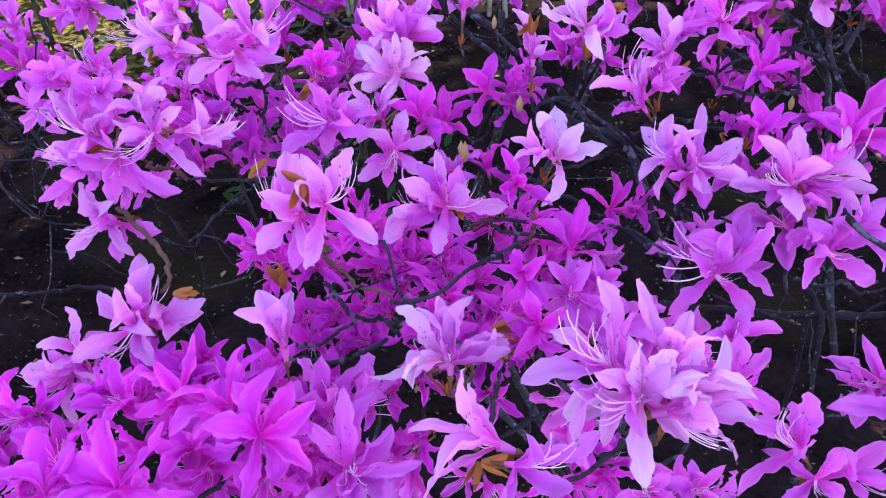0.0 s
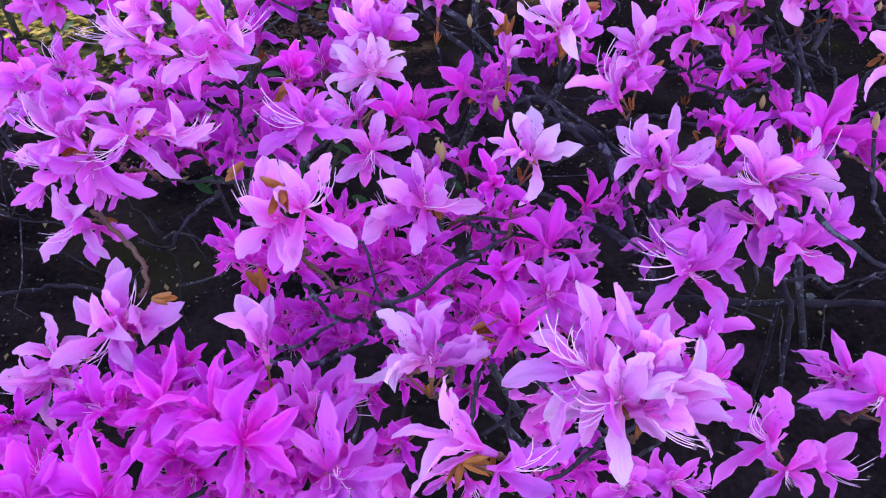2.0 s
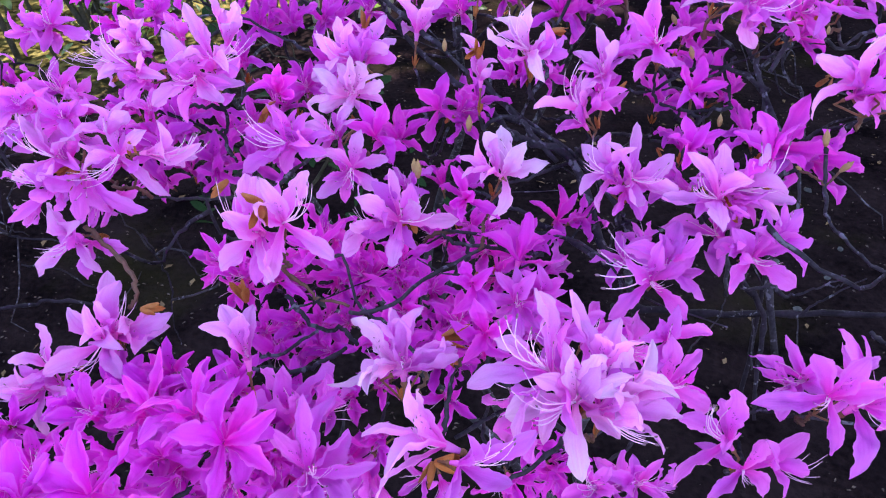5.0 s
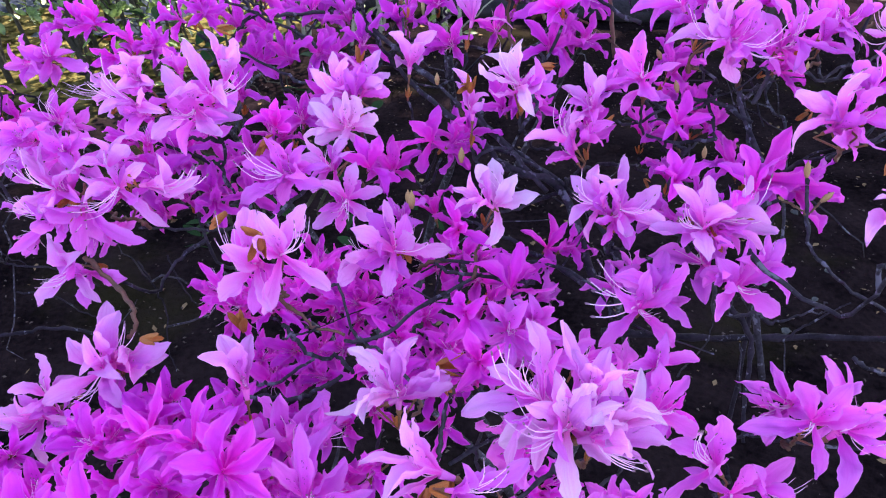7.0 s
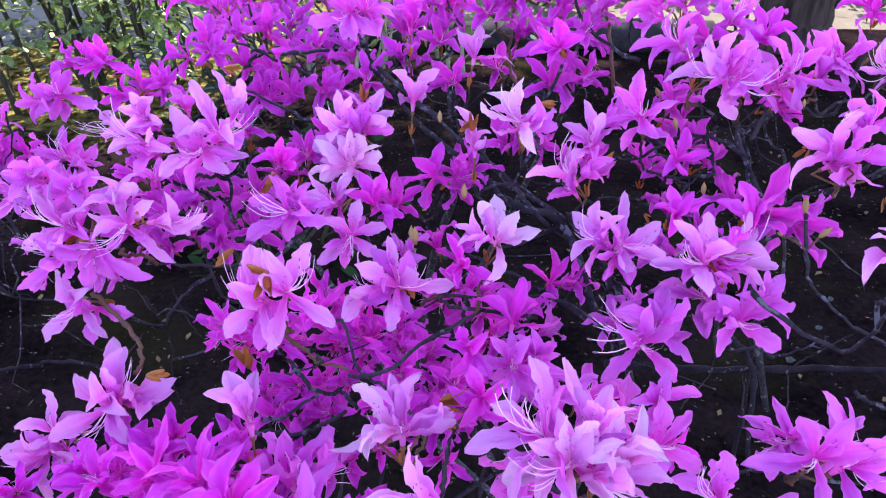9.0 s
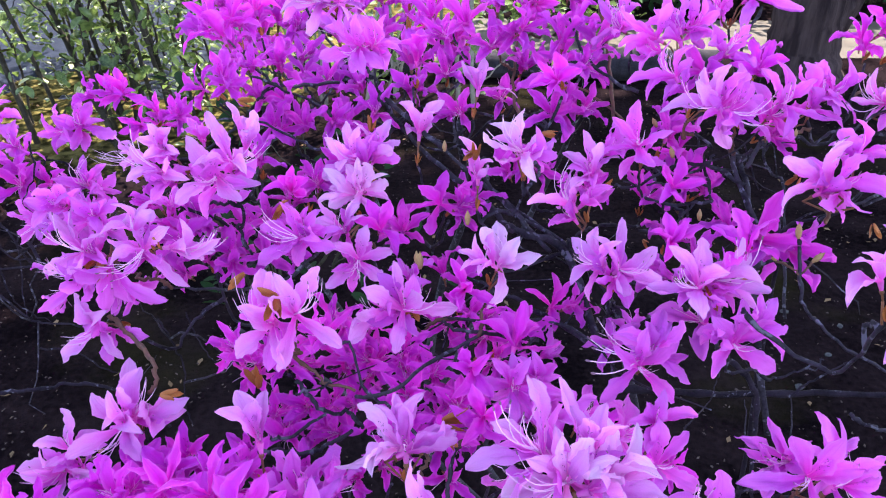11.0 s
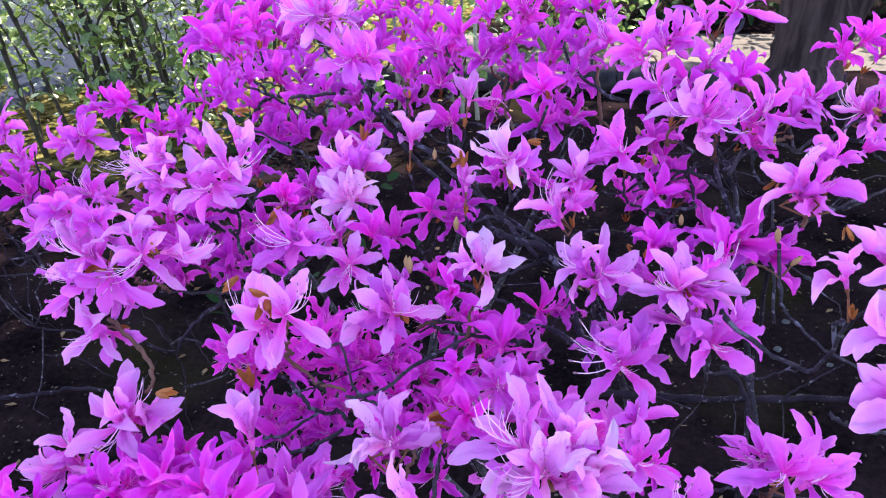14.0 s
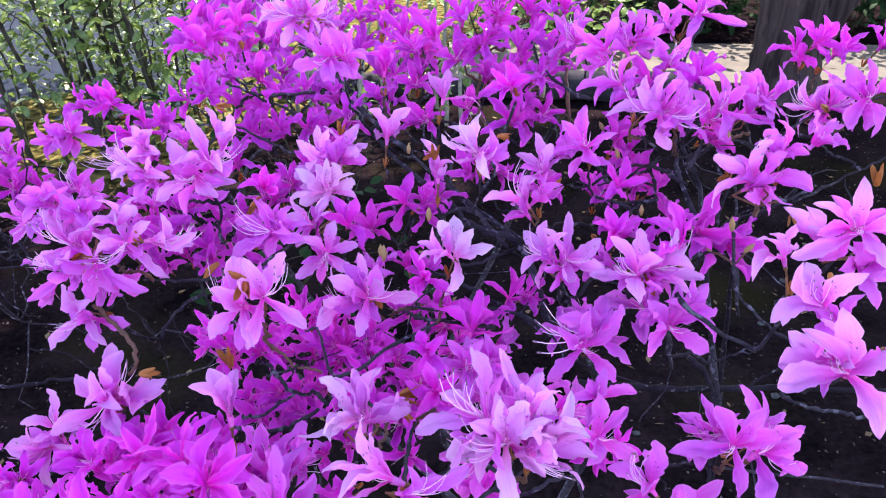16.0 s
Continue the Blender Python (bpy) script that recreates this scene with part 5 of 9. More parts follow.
# trusses of the outer flowers
bloom(shrub, (-0.291, 0.496, 0.621), (-0.58, -0.80, -0.13), 0.044, "mid", "half", packed=True)
bloom(shrub, (-0.278, 0.547, 0.623), (0.10, -0.66, 0.74), 0.049, "mid", "open", 1.5)
bloom(shrub, (-0.274, 0.552, 0.617), (0.75, -0.61, 0.25), 0.038, "mid", "open", packed=True)
bloom(shrub, (-0.293, 0.558, 0.616), (-0.70, -0.54, 0.47), 0.043, "mid", "open", packed=True)
bloom(shrub, (-0.250, 0.527, 0.616), (-0.65, -0.54, 0.53), 0.035, "mid", "half", packed=True)

# ---- outer flowers, petal by petal ----
blossom(shrub_back, (-0.288, 0.582, 0.659), (0.11, -0.72, 0.68), 0.0251, "mid", ((100, 83, 1.00), (49, 47, 0.96), (175, 54, 0.92), (-26, 86, 1.32), (-101, 78, 0.97)))
blossom(shrub_back, (-0.292, 0.586, 0.652), (0.11, -0.72, 0.68), 0.0225, "mid", ((146, 88, 0.95), (93, 60, 0.89), (-147, 62, 0.97), (18, 71, 0.96), (-74, 73, 0.87)))
blossom(shrub_back, (-0.300, 0.579, 0.655), (-0.91, -0.37, 0.18), 0.0226, "mid", ((134, 67, 1.05), (147, 29, 0.99), (-1, 89, 0.90), (-138, 26, 1.00), (-89, 57, 0.96)))
blossom(shrub_back, (-0.293, 0.583, 0.657), (-0.91, -0.37, 0.18), 0.0204, "mid", ((176, 58, 0.78), (177, 26, 0.84), (47, 85, 0.81), (-112, 14, 0.90), (-51, 45, 0.81)))
blossom(shrub_back, (-0.261, 0.592, 0.681), (-0.32, -0.67, 0.67), 0.0210, "rich", ((94, 46, 0.94), (142, 45, 0.97), (-2, 63, 0.91), (-158, 48, 0.97), (-93, 47, 0.92)))
blossom(shrub_back, (-0.258, 0.597, 0.676), (-0.32, -0.67, 0.67), 0.0189, "rich", ((142, 36, 0.97), (171, 56, 0.81), (32, 77, 0.82), (-113, 52, 0.82), (-47, 37, 0.97)))
blossom(shrub_back, (-0.254, 0.592, 0.682), (0.13, -0.64, 0.76), 0.0210, "rich", ((90, 40, 0.94), (132, 37, 0.91), (19, 34, 0.93), (-25, 82, 1.00), (-147, 66, 0.92)))
blossom(shrub_back, (-0.225, 0.584, 0.668), (0.13, 0.28, 0.95), 0.0210, "rich", ((92, 22, 0.93), (39, 70, 0.97), (-167, 82, 1.00), (-24, 54, 0.85), (-113, 64, 0.75)))
blossom(shrub_back, (-0.224, 0.581, 0.660), (0.13, 0.28, 0.95), 0.0189, "rich", ((127, 19, 0.81), (67, 62, 0.79), (-134, 88, 0.90), (0, 57, 0.92), (-79, 50, 0.84)))
blossom(shrub_back, (-0.238, 0.579, 0.660), (-0.13, -0.89, 0.45), 0.0210, "rich", ((67, 43, 0.89), (164, 36, 0.90), (-7, 42, 0.90), (-140, 36, 0.92), (-96, 30, 0.90)))
blossom(shrub_back, (-0.200, 0.628, 0.672), (-0.90, 0.16, 0.40), 0.0223, "rich", ((101, 2, 1.00), (127, 67, 1.00), (135, 30, 1.00), (-45, 34, 0.99), (-82, 85, 0.81)))
blossom(shrub, (-0.165, 0.426, 0.707), (-0.11, -0.73, 0.67), 0.0210, "pale", ((122, 34, 0.91), (53, 35, 0.90), (177, 32, 0.90), (-23, 39, 0.88), (-116, 34, 0.87)))
blossom(shrub, (-0.163, 0.429, 0.700), (-0.11, -0.73, 0.67), 0.0189, "mid", ((156, 23, 0.88), (99, 24, 0.79), (-159, 46, 0.93), (13, 23, 0.89), (-79, 29, 0.86)))
blossom(shrub, (-0.167, 0.417, 0.696), (-0.25, -0.74, 0.62), 0.0210, "pale", ((34, 47, 0.90), (151, 76, 1.32), (-5, 76, 0.96), (-147, 60, 0.98), (-141, 24, 0.89)), (175, 57, 1.56))
blossom(shrub, (-0.164, 0.421, 0.689), (-0.25, -0.74, 0.62), 0.0189, "mid", ((80, 36, 0.90), (-179, 63, 0.93), (33, 71, 0.88), (-107, 52, 0.94), (-114, 26, 0.93)))
blossom(shrub, (-0.136, 0.421, 0.693), (0.04, -0.87, 0.50), 0.0287, "pale", ((95, 31, 0.85), (124, 75, 0.98), (-16, 85, 1.00), (-151, 92, 1.14), (-47, 62, 0.97)), (-118, 69, 0.62))
blossom(shrub, (-0.135, 0.425, 0.686), (0.04, -0.87, 0.50), 0.0258, "mid", ((120, 28, 0.97), (150, 65, 0.85), (27, 80, 0.96), (-117, 84, 0.96), (-6, 48, 0.84)))
blossom(shrub, (-0.127, 0.426, 0.699), (-0.08, 0.07, 0.99), 0.0242, "pale", ((115, 32, 1.00), (53, 85, 0.68), (134, 37, 1.52), (-137, 46, 0.90), (-56, 79, 0.89)), (-17, 83, 0.95))
blossom(shrub, (-0.128, 0.426, 0.693), (-0.08, 0.07, 0.99), 0.0218, "mid", ((141, 36, 0.81), (99, 78, 0.98), (163, 44, 0.79), (-94, 47, 0.96), (-31, 70, 0.93)))
blossom(shrub, (-0.119, 0.430, 0.706), (0.07, 0.27, 0.96), 0.0240, "pale", ((113, 27, 0.92), (159, 23, 0.96), (-23, 29, 1.33), (-58, 32, 0.94), (-108, 20, 1.00)))
blossom(shrub, (-0.053, 0.446, 0.691), (-0.72, -0.24, 0.66), 0.0262, "pale", ((88, 43, 0.94), (147, 47, 1.05), (-176, 8, 0.96), (-33, 33, 0.90), (-96, 62, 1.00)), (-130, 19, 1.02))
blossom(shrub, (-0.049, 0.448, 0.688), (-0.72, -0.24, 0.66), 0.0235, "mid", ((132, 40, 0.81), (-169, 32, 0.94), (-142, 18, 0.82), (14, 35, 0.97), (-52, 74, 0.94)))
blossom(shrub, (-0.048, 0.445, 0.690), (0.16, 0.34, 0.93), 0.0210, "mid", ((71, 41, 0.92), (161, 26, 0.96), (-44, 32, 0.91), (-112, 4, 0.99), (-90, 49, 0.74)))
blossom(shrub, (-0.044, 0.455, 0.692), (0.44, 0.40, 0.80), 0.0248, "pale", ((31, 45, 1.00), (163, 76, 0.90), (-17, 7, 1.04), (-35, 45, 0.70), (-100, 36, 0.88)))
blossom(shrub, (-0.045, 0.453, 0.687), (0.44, 0.40, 0.80), 0.0223, "mid", ((59, 30, 0.95), (-164, 64, 0.87), (26, 18, 0.81), (5, 43, 0.97), (-54, 43, 0.84)))
blossom(shrub, (-0.054, 0.430, 0.676), (-0.08, -0.60, 0.79), 0.0251, "white", ((81, 35, 0.94), (31, 43, 0.93), (150, 40, 0.94), (-167, 90, 1.00), (-38, 105, 1.01)), (67, 54, 0.38))
blossom(shrub, (-0.054, 0.436, 0.673), (-0.08, -0.60, 0.79), 0.0226, "pale", ((109, 22, 0.86), (72, 57, 0.82), (-171, 51, 0.85), (-141, 88, 0.83), (3, 88, 0.88)))
blossom(shrub, (-0.050, 0.431, 0.678), (-0.18, -0.73, 0.66), 0.0210, "white", ((71, 56, 0.96), (129, 47, 0.95), (18, 75, 0.97), (-143, 86, 1.13), (-100, 65, 0.96)))
blossom(shrub, (-0.016, 0.498, 0.688), (0.07, 0.60, 0.79), 0.0266, "pale", ((110, 49, 0.92), (10, 32, 1.00), (176, 24, 1.05), (-55, 37, 0.72), (-101, 54, 0.55)))
blossom(shrub, (-0.055, 0.497, 0.748), (-0.27, -0.91, 0.33), 0.0260, "mid", ((86, 43, 0.89), (142, 85, 1.00), (-158, 73, 1.12), (-28, 75, 0.97), (-58, 59, 0.96)), (-114, 55, 0.76))
blossom(shrub, (-0.049, 0.504, 0.747), (-0.27, -0.91, 0.33), 0.0234, "mid", ((121, 49, 0.90), (167, 88, 0.84), (-117, 79, 0.91), (11, 67, 0.93), (-12, 65, 0.84)))
blossom(shrub, (-0.045, 0.498, 0.749), (0.35, -0.56, 0.75), 0.0210, "mid", ((104, 56, 0.97), (105, 26, 0.91), (59, 54, 1.00), (-49, 55, 0.97), (-90, 82, 0.98)))
blossom(shrub, (-0.078, 0.504, 0.775), (-0.99, -0.10, 0.12), 0.0259, "pale", ((74, 64, 0.92), (161, 47, 0.84), (-170, 9, 1.00), (-80, 77, 0.91), (-87, 19, 1.09)), (34, 11, 1.12))
blossom(shrub, (-0.068, 0.504, 0.773), (-0.99, -0.10, 0.12), 0.0233, "mid", ((116, 75, 0.78), (-158, 55, 0.83), (-125, 12, 0.87), (-40, 81, 0.91), (-52, 14, 0.83)))
blossom(shrub, (-0.071, 0.510, 0.775), (0.79, -0.34, 0.51), 0.0210, "pale", ((112, 54, 0.91), (44, 5, 0.95), (33, 79, 0.81), (-120, 55, 0.96), (-74, 50, 1.16)))
blossom(shrub, (-0.080, 0.515, 0.776), (0.79, -0.34, 0.51), 0.0189, "mid", ((149, 49, 0.96), (73, 16, 0.95), (71, 74, 0.97), (-80, 43, 0.89), (-45, 40, 0.95)))
blossom(shrub_back, (-0.336, 0.567, 0.646), (-0.10, -0.58, 0.81), 0.0219, "mid", ((98, 65, 1.00), (136, 67, 1.03), (21, 48, 0.94), (-144, 68, 0.96), (-48, 74, 0.93)))
blossom(shrub_back, (-0.332, 0.570, 0.640), (-0.10, -0.58, 0.81), 0.0197, "mid", ((144, 51, 0.92), (-177, 64, 0.81), (69, 61, 0.90), (-99, 81, 0.86), (-5, 75, 0.93)))
blossom(shrub_back, (-0.351, 0.578, 0.666), (0.08, -0.01, 1.00), 0.0212, "mid", ((82, 30, 1.31), (157, 59, 1.00), (23, 91, 0.83), (0, 23, 0.96), (-125, 90, 0.91)))
blossom(shrub_back, (-0.354, 0.577, 0.657), (0.08, -0.01, 1.00), 0.0191, "mid", ((106, 20, 0.81), (-165, 62, 0.91), (54, 88, 0.92), (44, 29, 0.79), (-86, 81, 0.81)))
blossom(shrub_back, (-0.164, 0.566, 0.741), (-0.44, 0.39, 0.81), 0.0295, "rich", ((146, 26, 1.08), (170, 71, 0.78), (-2, 31, 0.97), (-160, 15, 0.96), (-42, 77, 1.00)))
blossom(shrub_back, (-0.160, 0.563, 0.735), (-0.44, 0.39, 0.81), 0.0265, "rich", ((175, 25, 0.82), (-165, 68, 0.87), (34, 36, 0.90), (-118, 12, 0.83), (-7, 61, 0.85)))
blossom(shrub_back, (-0.156, 0.579, 0.744), (0.14, -0.61, 0.78), 0.0225, "rich", ((98, 70, 1.09), (55, 66, 1.00), (179, 55, 0.92), (-17, 58, 0.97), (-97, 75, 0.94)))
blossom(shrub_back, (-0.152, 0.583, 0.738), (0.14, -0.61, 0.78), 0.0203, "rich", ((125, 76, 0.95), (90, 80, 0.79), (-138, 48, 0.80), (24, 58, 0.85), (-55, 68, 0.97)))
blossom(shrub_back, (-0.143, 0.603, 0.745), (-0.19, 0.27, 0.94), 0.0233, "rich", ((171, 31, 1.08), (9, 88, 0.93), (172, 81, 0.86), (-50, 37, 1.00), (-113, 18, 0.99)))
blossom(shrub_back, (-0.141, 0.600, 0.737), (-0.19, 0.27, 0.94), 0.0210, "rich", ((-147, 35, 0.89), (47, 76, 0.81), (-152, 83, 0.88), (-20, 51, 0.81), (-87, 13, 0.94)))
blossom(shrub_back, (-0.018, 0.515, 0.734), (-0.01, 0.03, 1.00), 0.0233, "rich", ((105, 29, 1.04), (74, 29, 1.00), (-26, 21, 0.94), (-142, 26, 0.93), (-85, 5, 0.95)))
blossom(shrub_side, (0.155, 0.511, 0.759), (-0.29, 0.36, 0.89), 0.0258, "mid", ((116, 98, 0.96), (177, 37, 0.94), (-148, 8, 1.03), (-37, 68, 1.00), (-78, 44, 0.84)))
blossom(shrub_side, (0.156, 0.507, 0.751), (-0.29, 0.36, 0.89), 0.0232, "mid", ((150, 88, 0.96), (-142, 25, 0.85), (-106, 12, 0.87), (-6, 67, 0.84), (-32, 40, 0.86)))
blossom(shrub_side, (0.166, 0.517, 0.758), (0.46, -0.65, 0.60), 0.0210, "mid", ((74, 65, 0.99), (71, 42, 0.95), (8, 33, 0.96), (-123, 71, 0.94), (-76, 50, 0.96)))
blossom(shrub_side, (0.164, 0.521, 0.753), (0.46, -0.65, 0.60), 0.0189, "mid", ((117, 57, 0.93), (104, 41, 0.83), (32, 27, 0.97), (-90, 70, 0.97), (-48, 49, 0.78)))
blossom(shrub_side, (0.139, 0.504, 0.753), (-0.87, 0.17, 0.46), 0.0259, "mid", ((84, 75, 0.94), (158, 8, 1.17), (166, 51, 0.77), (-65, 38, 1.00), (-82, 62, 0.89)))
blossom(shrub_side, (0.142, 0.501, 0.745), (-0.87, 0.17, 0.46), 0.0233, "mid", ((115, 68, 0.79), (-174, 18, 0.86), (-155, 52, 0.89), (-34, 51, 0.87), (-57, 53, 0.88)))
blossom(shrub_side, (0.144, 0.467, 0.740), (-0.54, 0.25, 0.80), 0.0223, "mid", ((101, 49, 0.97), (150, 87, 0.84), (176, 19, 0.99), (-55, 84, 1.00), (-61, 55, 1.37)), (-29, 24, 1.04))
blossom(shrub_side, (0.150, 0.464, 0.731), (-0.54, 0.25, 0.80), 0.0200, "mid", ((134, 42, 0.88), (-171, 87, 0.91), (-141, 31, 0.93), (-28, 68, 0.93), (-28, 48, 0.89)))
blossom(shrub_side, (0.228, 0.578, 0.763), (0.30, -0.61, 0.73), 0.0258, "mid", ((70, 35, 0.95), (127, 83, 1.00), (3, 66, 1.00), (-30, 77, 1.54), (-146, 86, 0.95)))
blossom(shrub_side, (0.225, 0.583, 0.760), (0.30, -0.61, 0.73), 0.0233, "mid", ((110, 19, 0.87), (162, 88, 0.93), (45, 54, 0.79), (2, 78, 0.87), (-119, 88, 0.92)))
blossom(shrub_side, (0.206, 0.584, 0.752), (-0.43, 0.01, 0.90), 0.0210, "mid", ((77, 57, 0.94), (162, 156, 0.63), (177, 33, 0.98), (-42, 58, 0.93), (-118, 36, 1.32)))
blossom(shrub_side, (0.209, 0.585, 0.747), (-0.43, 0.01, 0.90), 0.0189, "mid", ((114, 60, 0.90), (-152, 88, 0.91), (-144, 44, 0.96), (-6, 57, 0.86), (-71, 26, 0.96)))
blossom(shrub_side, (0.205, 0.487, 0.738), (-0.03, -0.60, 0.80), 0.0210, "rich", ((64, 63, 1.00), (118, 45, 0.97), (-176, 62, 0.97), (-6, 49, 0.92), (-89, 48, 0.82)))
blossom(shrub_side, (0.201, 0.492, 0.734), (-0.03, -0.60, 0.80), 0.0189, "rich", ((97, 73, 0.78), (166, 42, 0.90), (-132, 70, 0.87), (27, 37, 0.81), (-43, 49, 0.96)))
blossom(shrub_back, (0.284, 0.522, 0.749), (0.02, 0.29, 0.96), 0.0215, "rich", ((36, 30, 0.96), (4, 94, 1.00), (-169, 109, 0.95), (-151, 28, 1.12), (-94, 25, 0.95)))
blossom(shrub_back, (0.287, 0.519, 0.742), (0.02, 0.29, 0.96), 0.0193, "rich", ((73, 32, 0.89), (29, 80, 0.93), (-137, 88, 0.80), (-125, 33, 0.97), (-60, 32, 0.87)))
blossom(shrub_back, (0.293, 0.512, 0.757), (0.26, -0.65, 0.71), 0.0210, "rich", ((79, 37, 0.94), (118, 52, 0.95), (32, 53, 0.99), (-57, 47, 0.93), (-116, 59, 0.90)))
blossom(shrub_back, (0.294, 0.517, 0.753), (0.26, -0.65, 0.71), 0.0189, "rich", ((118, 22, 0.80), (145, 43, 0.90), (59, 59, 0.96), (-24, 53, 0.96), (-88, 48, 0.90)))
blossom(shrub_back, (0.311, 0.509, 0.754), (0.38, -0.31, 0.87), 0.0210, "rich", ((133, 40, 0.91), (43, 58, 0.96), (-167, 73, 0.84), (-30, 21, 0.96), (-36, 69, 0.97)))
blossom(shrub_back, (0.307, 0.511, 0.748), (0.38, -0.31, 0.87), 0.0189, "rich", ((176, 30, 0.79), (70, 63, 0.86), (-141, 65, 0.79), (12, 12, 0.93), (7, 57, 0.78)))
blossom(shrub_side, (0.278, 0.462, 0.725), (-0.75, -0.12, 0.65), 0.0227, "pale", ((83, 64, 0.95), (48, 23, 0.92), (140, 41, 1.00), (-102, 85, 0.82), (-95, 50, 1.12)), (-75, 32, 1.43))
blossom(shrub_side, (0.286, 0.463, 0.722), (-0.75, -0.12, 0.65), 0.0204, "mid", ((122, 63, 0.85), (92, 18, 0.96), (168, 47, 0.84), (-60, 88, 0.92), (-62, 63, 0.97)))
blossom(shrub_side, (0.288, 0.462, 0.726), (0.71, -0.10, 0.70), 0.0233, "mid", ((107, 44, 0.92), (43, 43, 1.23), (2, 26, 1.00), (-137, 76, 0.95), (-58, 45, 0.95)), (-91, 16, 1.03))
blossom(shrub_side, (0.281, 0.463, 0.721), (0.71, -0.10, 0.70), 0.0209, "mid", ((133, 45, 0.83), (91, 36, 0.88), (30, 35, 0.83), (-102, 74, 0.93), (-29, 33, 0.92)))
blossom(shrub_side, (0.300, 0.442, 0.740), (-0.05, -0.80, 0.60), 0.0254, "mid", ((95, 55, 0.96), (120, 82, 1.00), (21, 50, 0.93), (-120, 95, 1.02), (-74, 74, 0.97)))
blossom(shrub_side, (0.300, 0.447, 0.735), (-0.05, -0.80, 0.60), 0.0229, "mid", ((140, 40, 0.80), (147, 82, 0.90), (52, 46, 0.96), (-81, 88, 0.84), (-34, 58, 0.89)))
blossom(shrub, (0.026, 0.536, 0.706), (0.19, 0.45, 0.87), 0.0243, "pale", ((104, 15, 0.98), (12, 48, 1.00), (-6, 35, 0.97), (-161, 74, 1.11), (-112, 30, 0.90)))
blossom(shrub, (0.046, 0.423, 0.708), (-0.43, 0.14, 0.89), 0.0260, "white", ((153, 88, 0.77), (158, 34, 1.05), (13, 92, 0.86), (-121, 25, 1.00), (-68, 53, 1.00)), (-63, 24, 1.02))
blossom(shrub, (0.046, 0.424, 0.704), (-0.43, 0.14, 0.89), 0.0234, "pale", ((-170, 88, 0.94), (-155, 21, 0.80), (58, 88, 0.94), (-93, 31, 0.90), (-33, 63, 0.83)))
blossom(shrub, (0.051, 0.421, 0.707), (0.82, -0.55, 0.14), 0.0210, "mid", ((100, 50, 0.90), (126, 10, 0.93), (14, 57, 0.95), (-145, 62, 0.95), (-60, 70, 0.74)))
blossom(shrub, (0.021, 0.426, 0.689), (0.01, 0.27, 0.96), 0.0216, "pale", ((110, 60, 0.81), (-25, 5, 0.99), (-41, 27, 1.36), (-53, 22, 1.00), (-120, 46, 0.84)))
blossom(shrub, (0.090, 0.425, 0.693), (-0.21, 0.08, 0.97), 0.0224, "pale", ((88, 29, 1.25), (27, 77, 0.95), (158, 49, 1.00), (-10, 26, 0.95), (-132, 79, 0.93)))
blossom(shrub, (0.090, 0.426, 0.689), (-0.21, 0.08, 0.97), 0.0202, "mid", ((123, 38, 0.86), (55, 84, 0.95), (-158, 42, 0.94), (27, 40, 0.95), (-92, 64, 0.90)))
blossom(shrub, (0.078, 0.413, 0.677), (-0.58, 0.29, 0.76), 0.0228, "pale", ((62, 39, 0.91), (123, 38, 0.99), (152, 27, 1.00), (-59, 53, 1.24), (-111, 72, 0.60)), (-7, 12, 1.22))
blossom(shrub, (0.079, 0.410, 0.670), (-0.58, 0.29, 0.76), 0.0205, "mid", ((98, 25, 0.80), (148, 27, 0.82), (177, 26, 0.96), (-20, 58, 0.93), (-87, 69, 0.87)))
blossom(shrub, (0.084, 0.413, 0.678), (0.58, -0.17, 0.80), 0.0210, "mid", ((147, 50, 0.79), (11, 70, 0.75), (-161, 28, 0.89), (-35, 5, 0.96), (-47, 40, 1.04)))
blossom(shrub, (0.117, 0.429, 0.710), (-0.24, -0.54, 0.81), 0.0236, "mid", ((105, 68, 1.20), (153, 46, 0.98), (26, 58, 0.94), (-155, 80, 1.00), (-53, 80, 0.94)))
blossom(shrub, (0.121, 0.432, 0.703), (-0.24, -0.54, 0.81), 0.0212, "mid", ((142, 62, 0.87), (-180, 36, 0.81), (55, 44, 0.85), (-119, 88, 0.96), (-25, 81, 0.83)))
blossom(shrub_side, (0.163, 0.438, 0.731), (-0.73, -0.13, 0.67), 0.0261, "pale", ((105, 55, 0.98), (148, 43, 1.00), (-1, 11, 0.93), (-55, 132, 0.97), (-106, 45, 1.31)), (-110, 16, 1.10))
blossom(shrub_side, (0.168, 0.440, 0.727), (-0.73, -0.13, 0.67), 0.0235, "mid", ((138, 60, 0.83), (-173, 55, 0.79), (47, 12, 0.84), (-30, 88, 0.78), (-68, 44, 0.95)))
blossom(shrub_side, (0.172, 0.438, 0.728), (0.96, -0.15, 0.24), 0.0310, "mid", ((53, 68, 1.00), (20, 40, 0.94), (171, 92, 0.85), (-70, 60, 0.74), (-100, 33, 1.00)), (-136, 39, 0.84))
blossom(shrub_side, (0.167, 0.441, 0.729), (0.96, -0.15, 0.24), 0.0279, "mid", ((87, 61, 0.87), (51, 47, 0.98), (-164, 82, 0.92), (-28, 51, 0.91), (-57, 29, 0.96)))
blossom(shrub_side, (0.209, 0.454, 0.727), (0.24, -0.59, 0.77), 0.0293, "mid", ((73, 71, 1.00), (128, 54, 0.94), (23, 26, 0.93), (-38, 82, 1.25), (-122, 68, 0.92)))
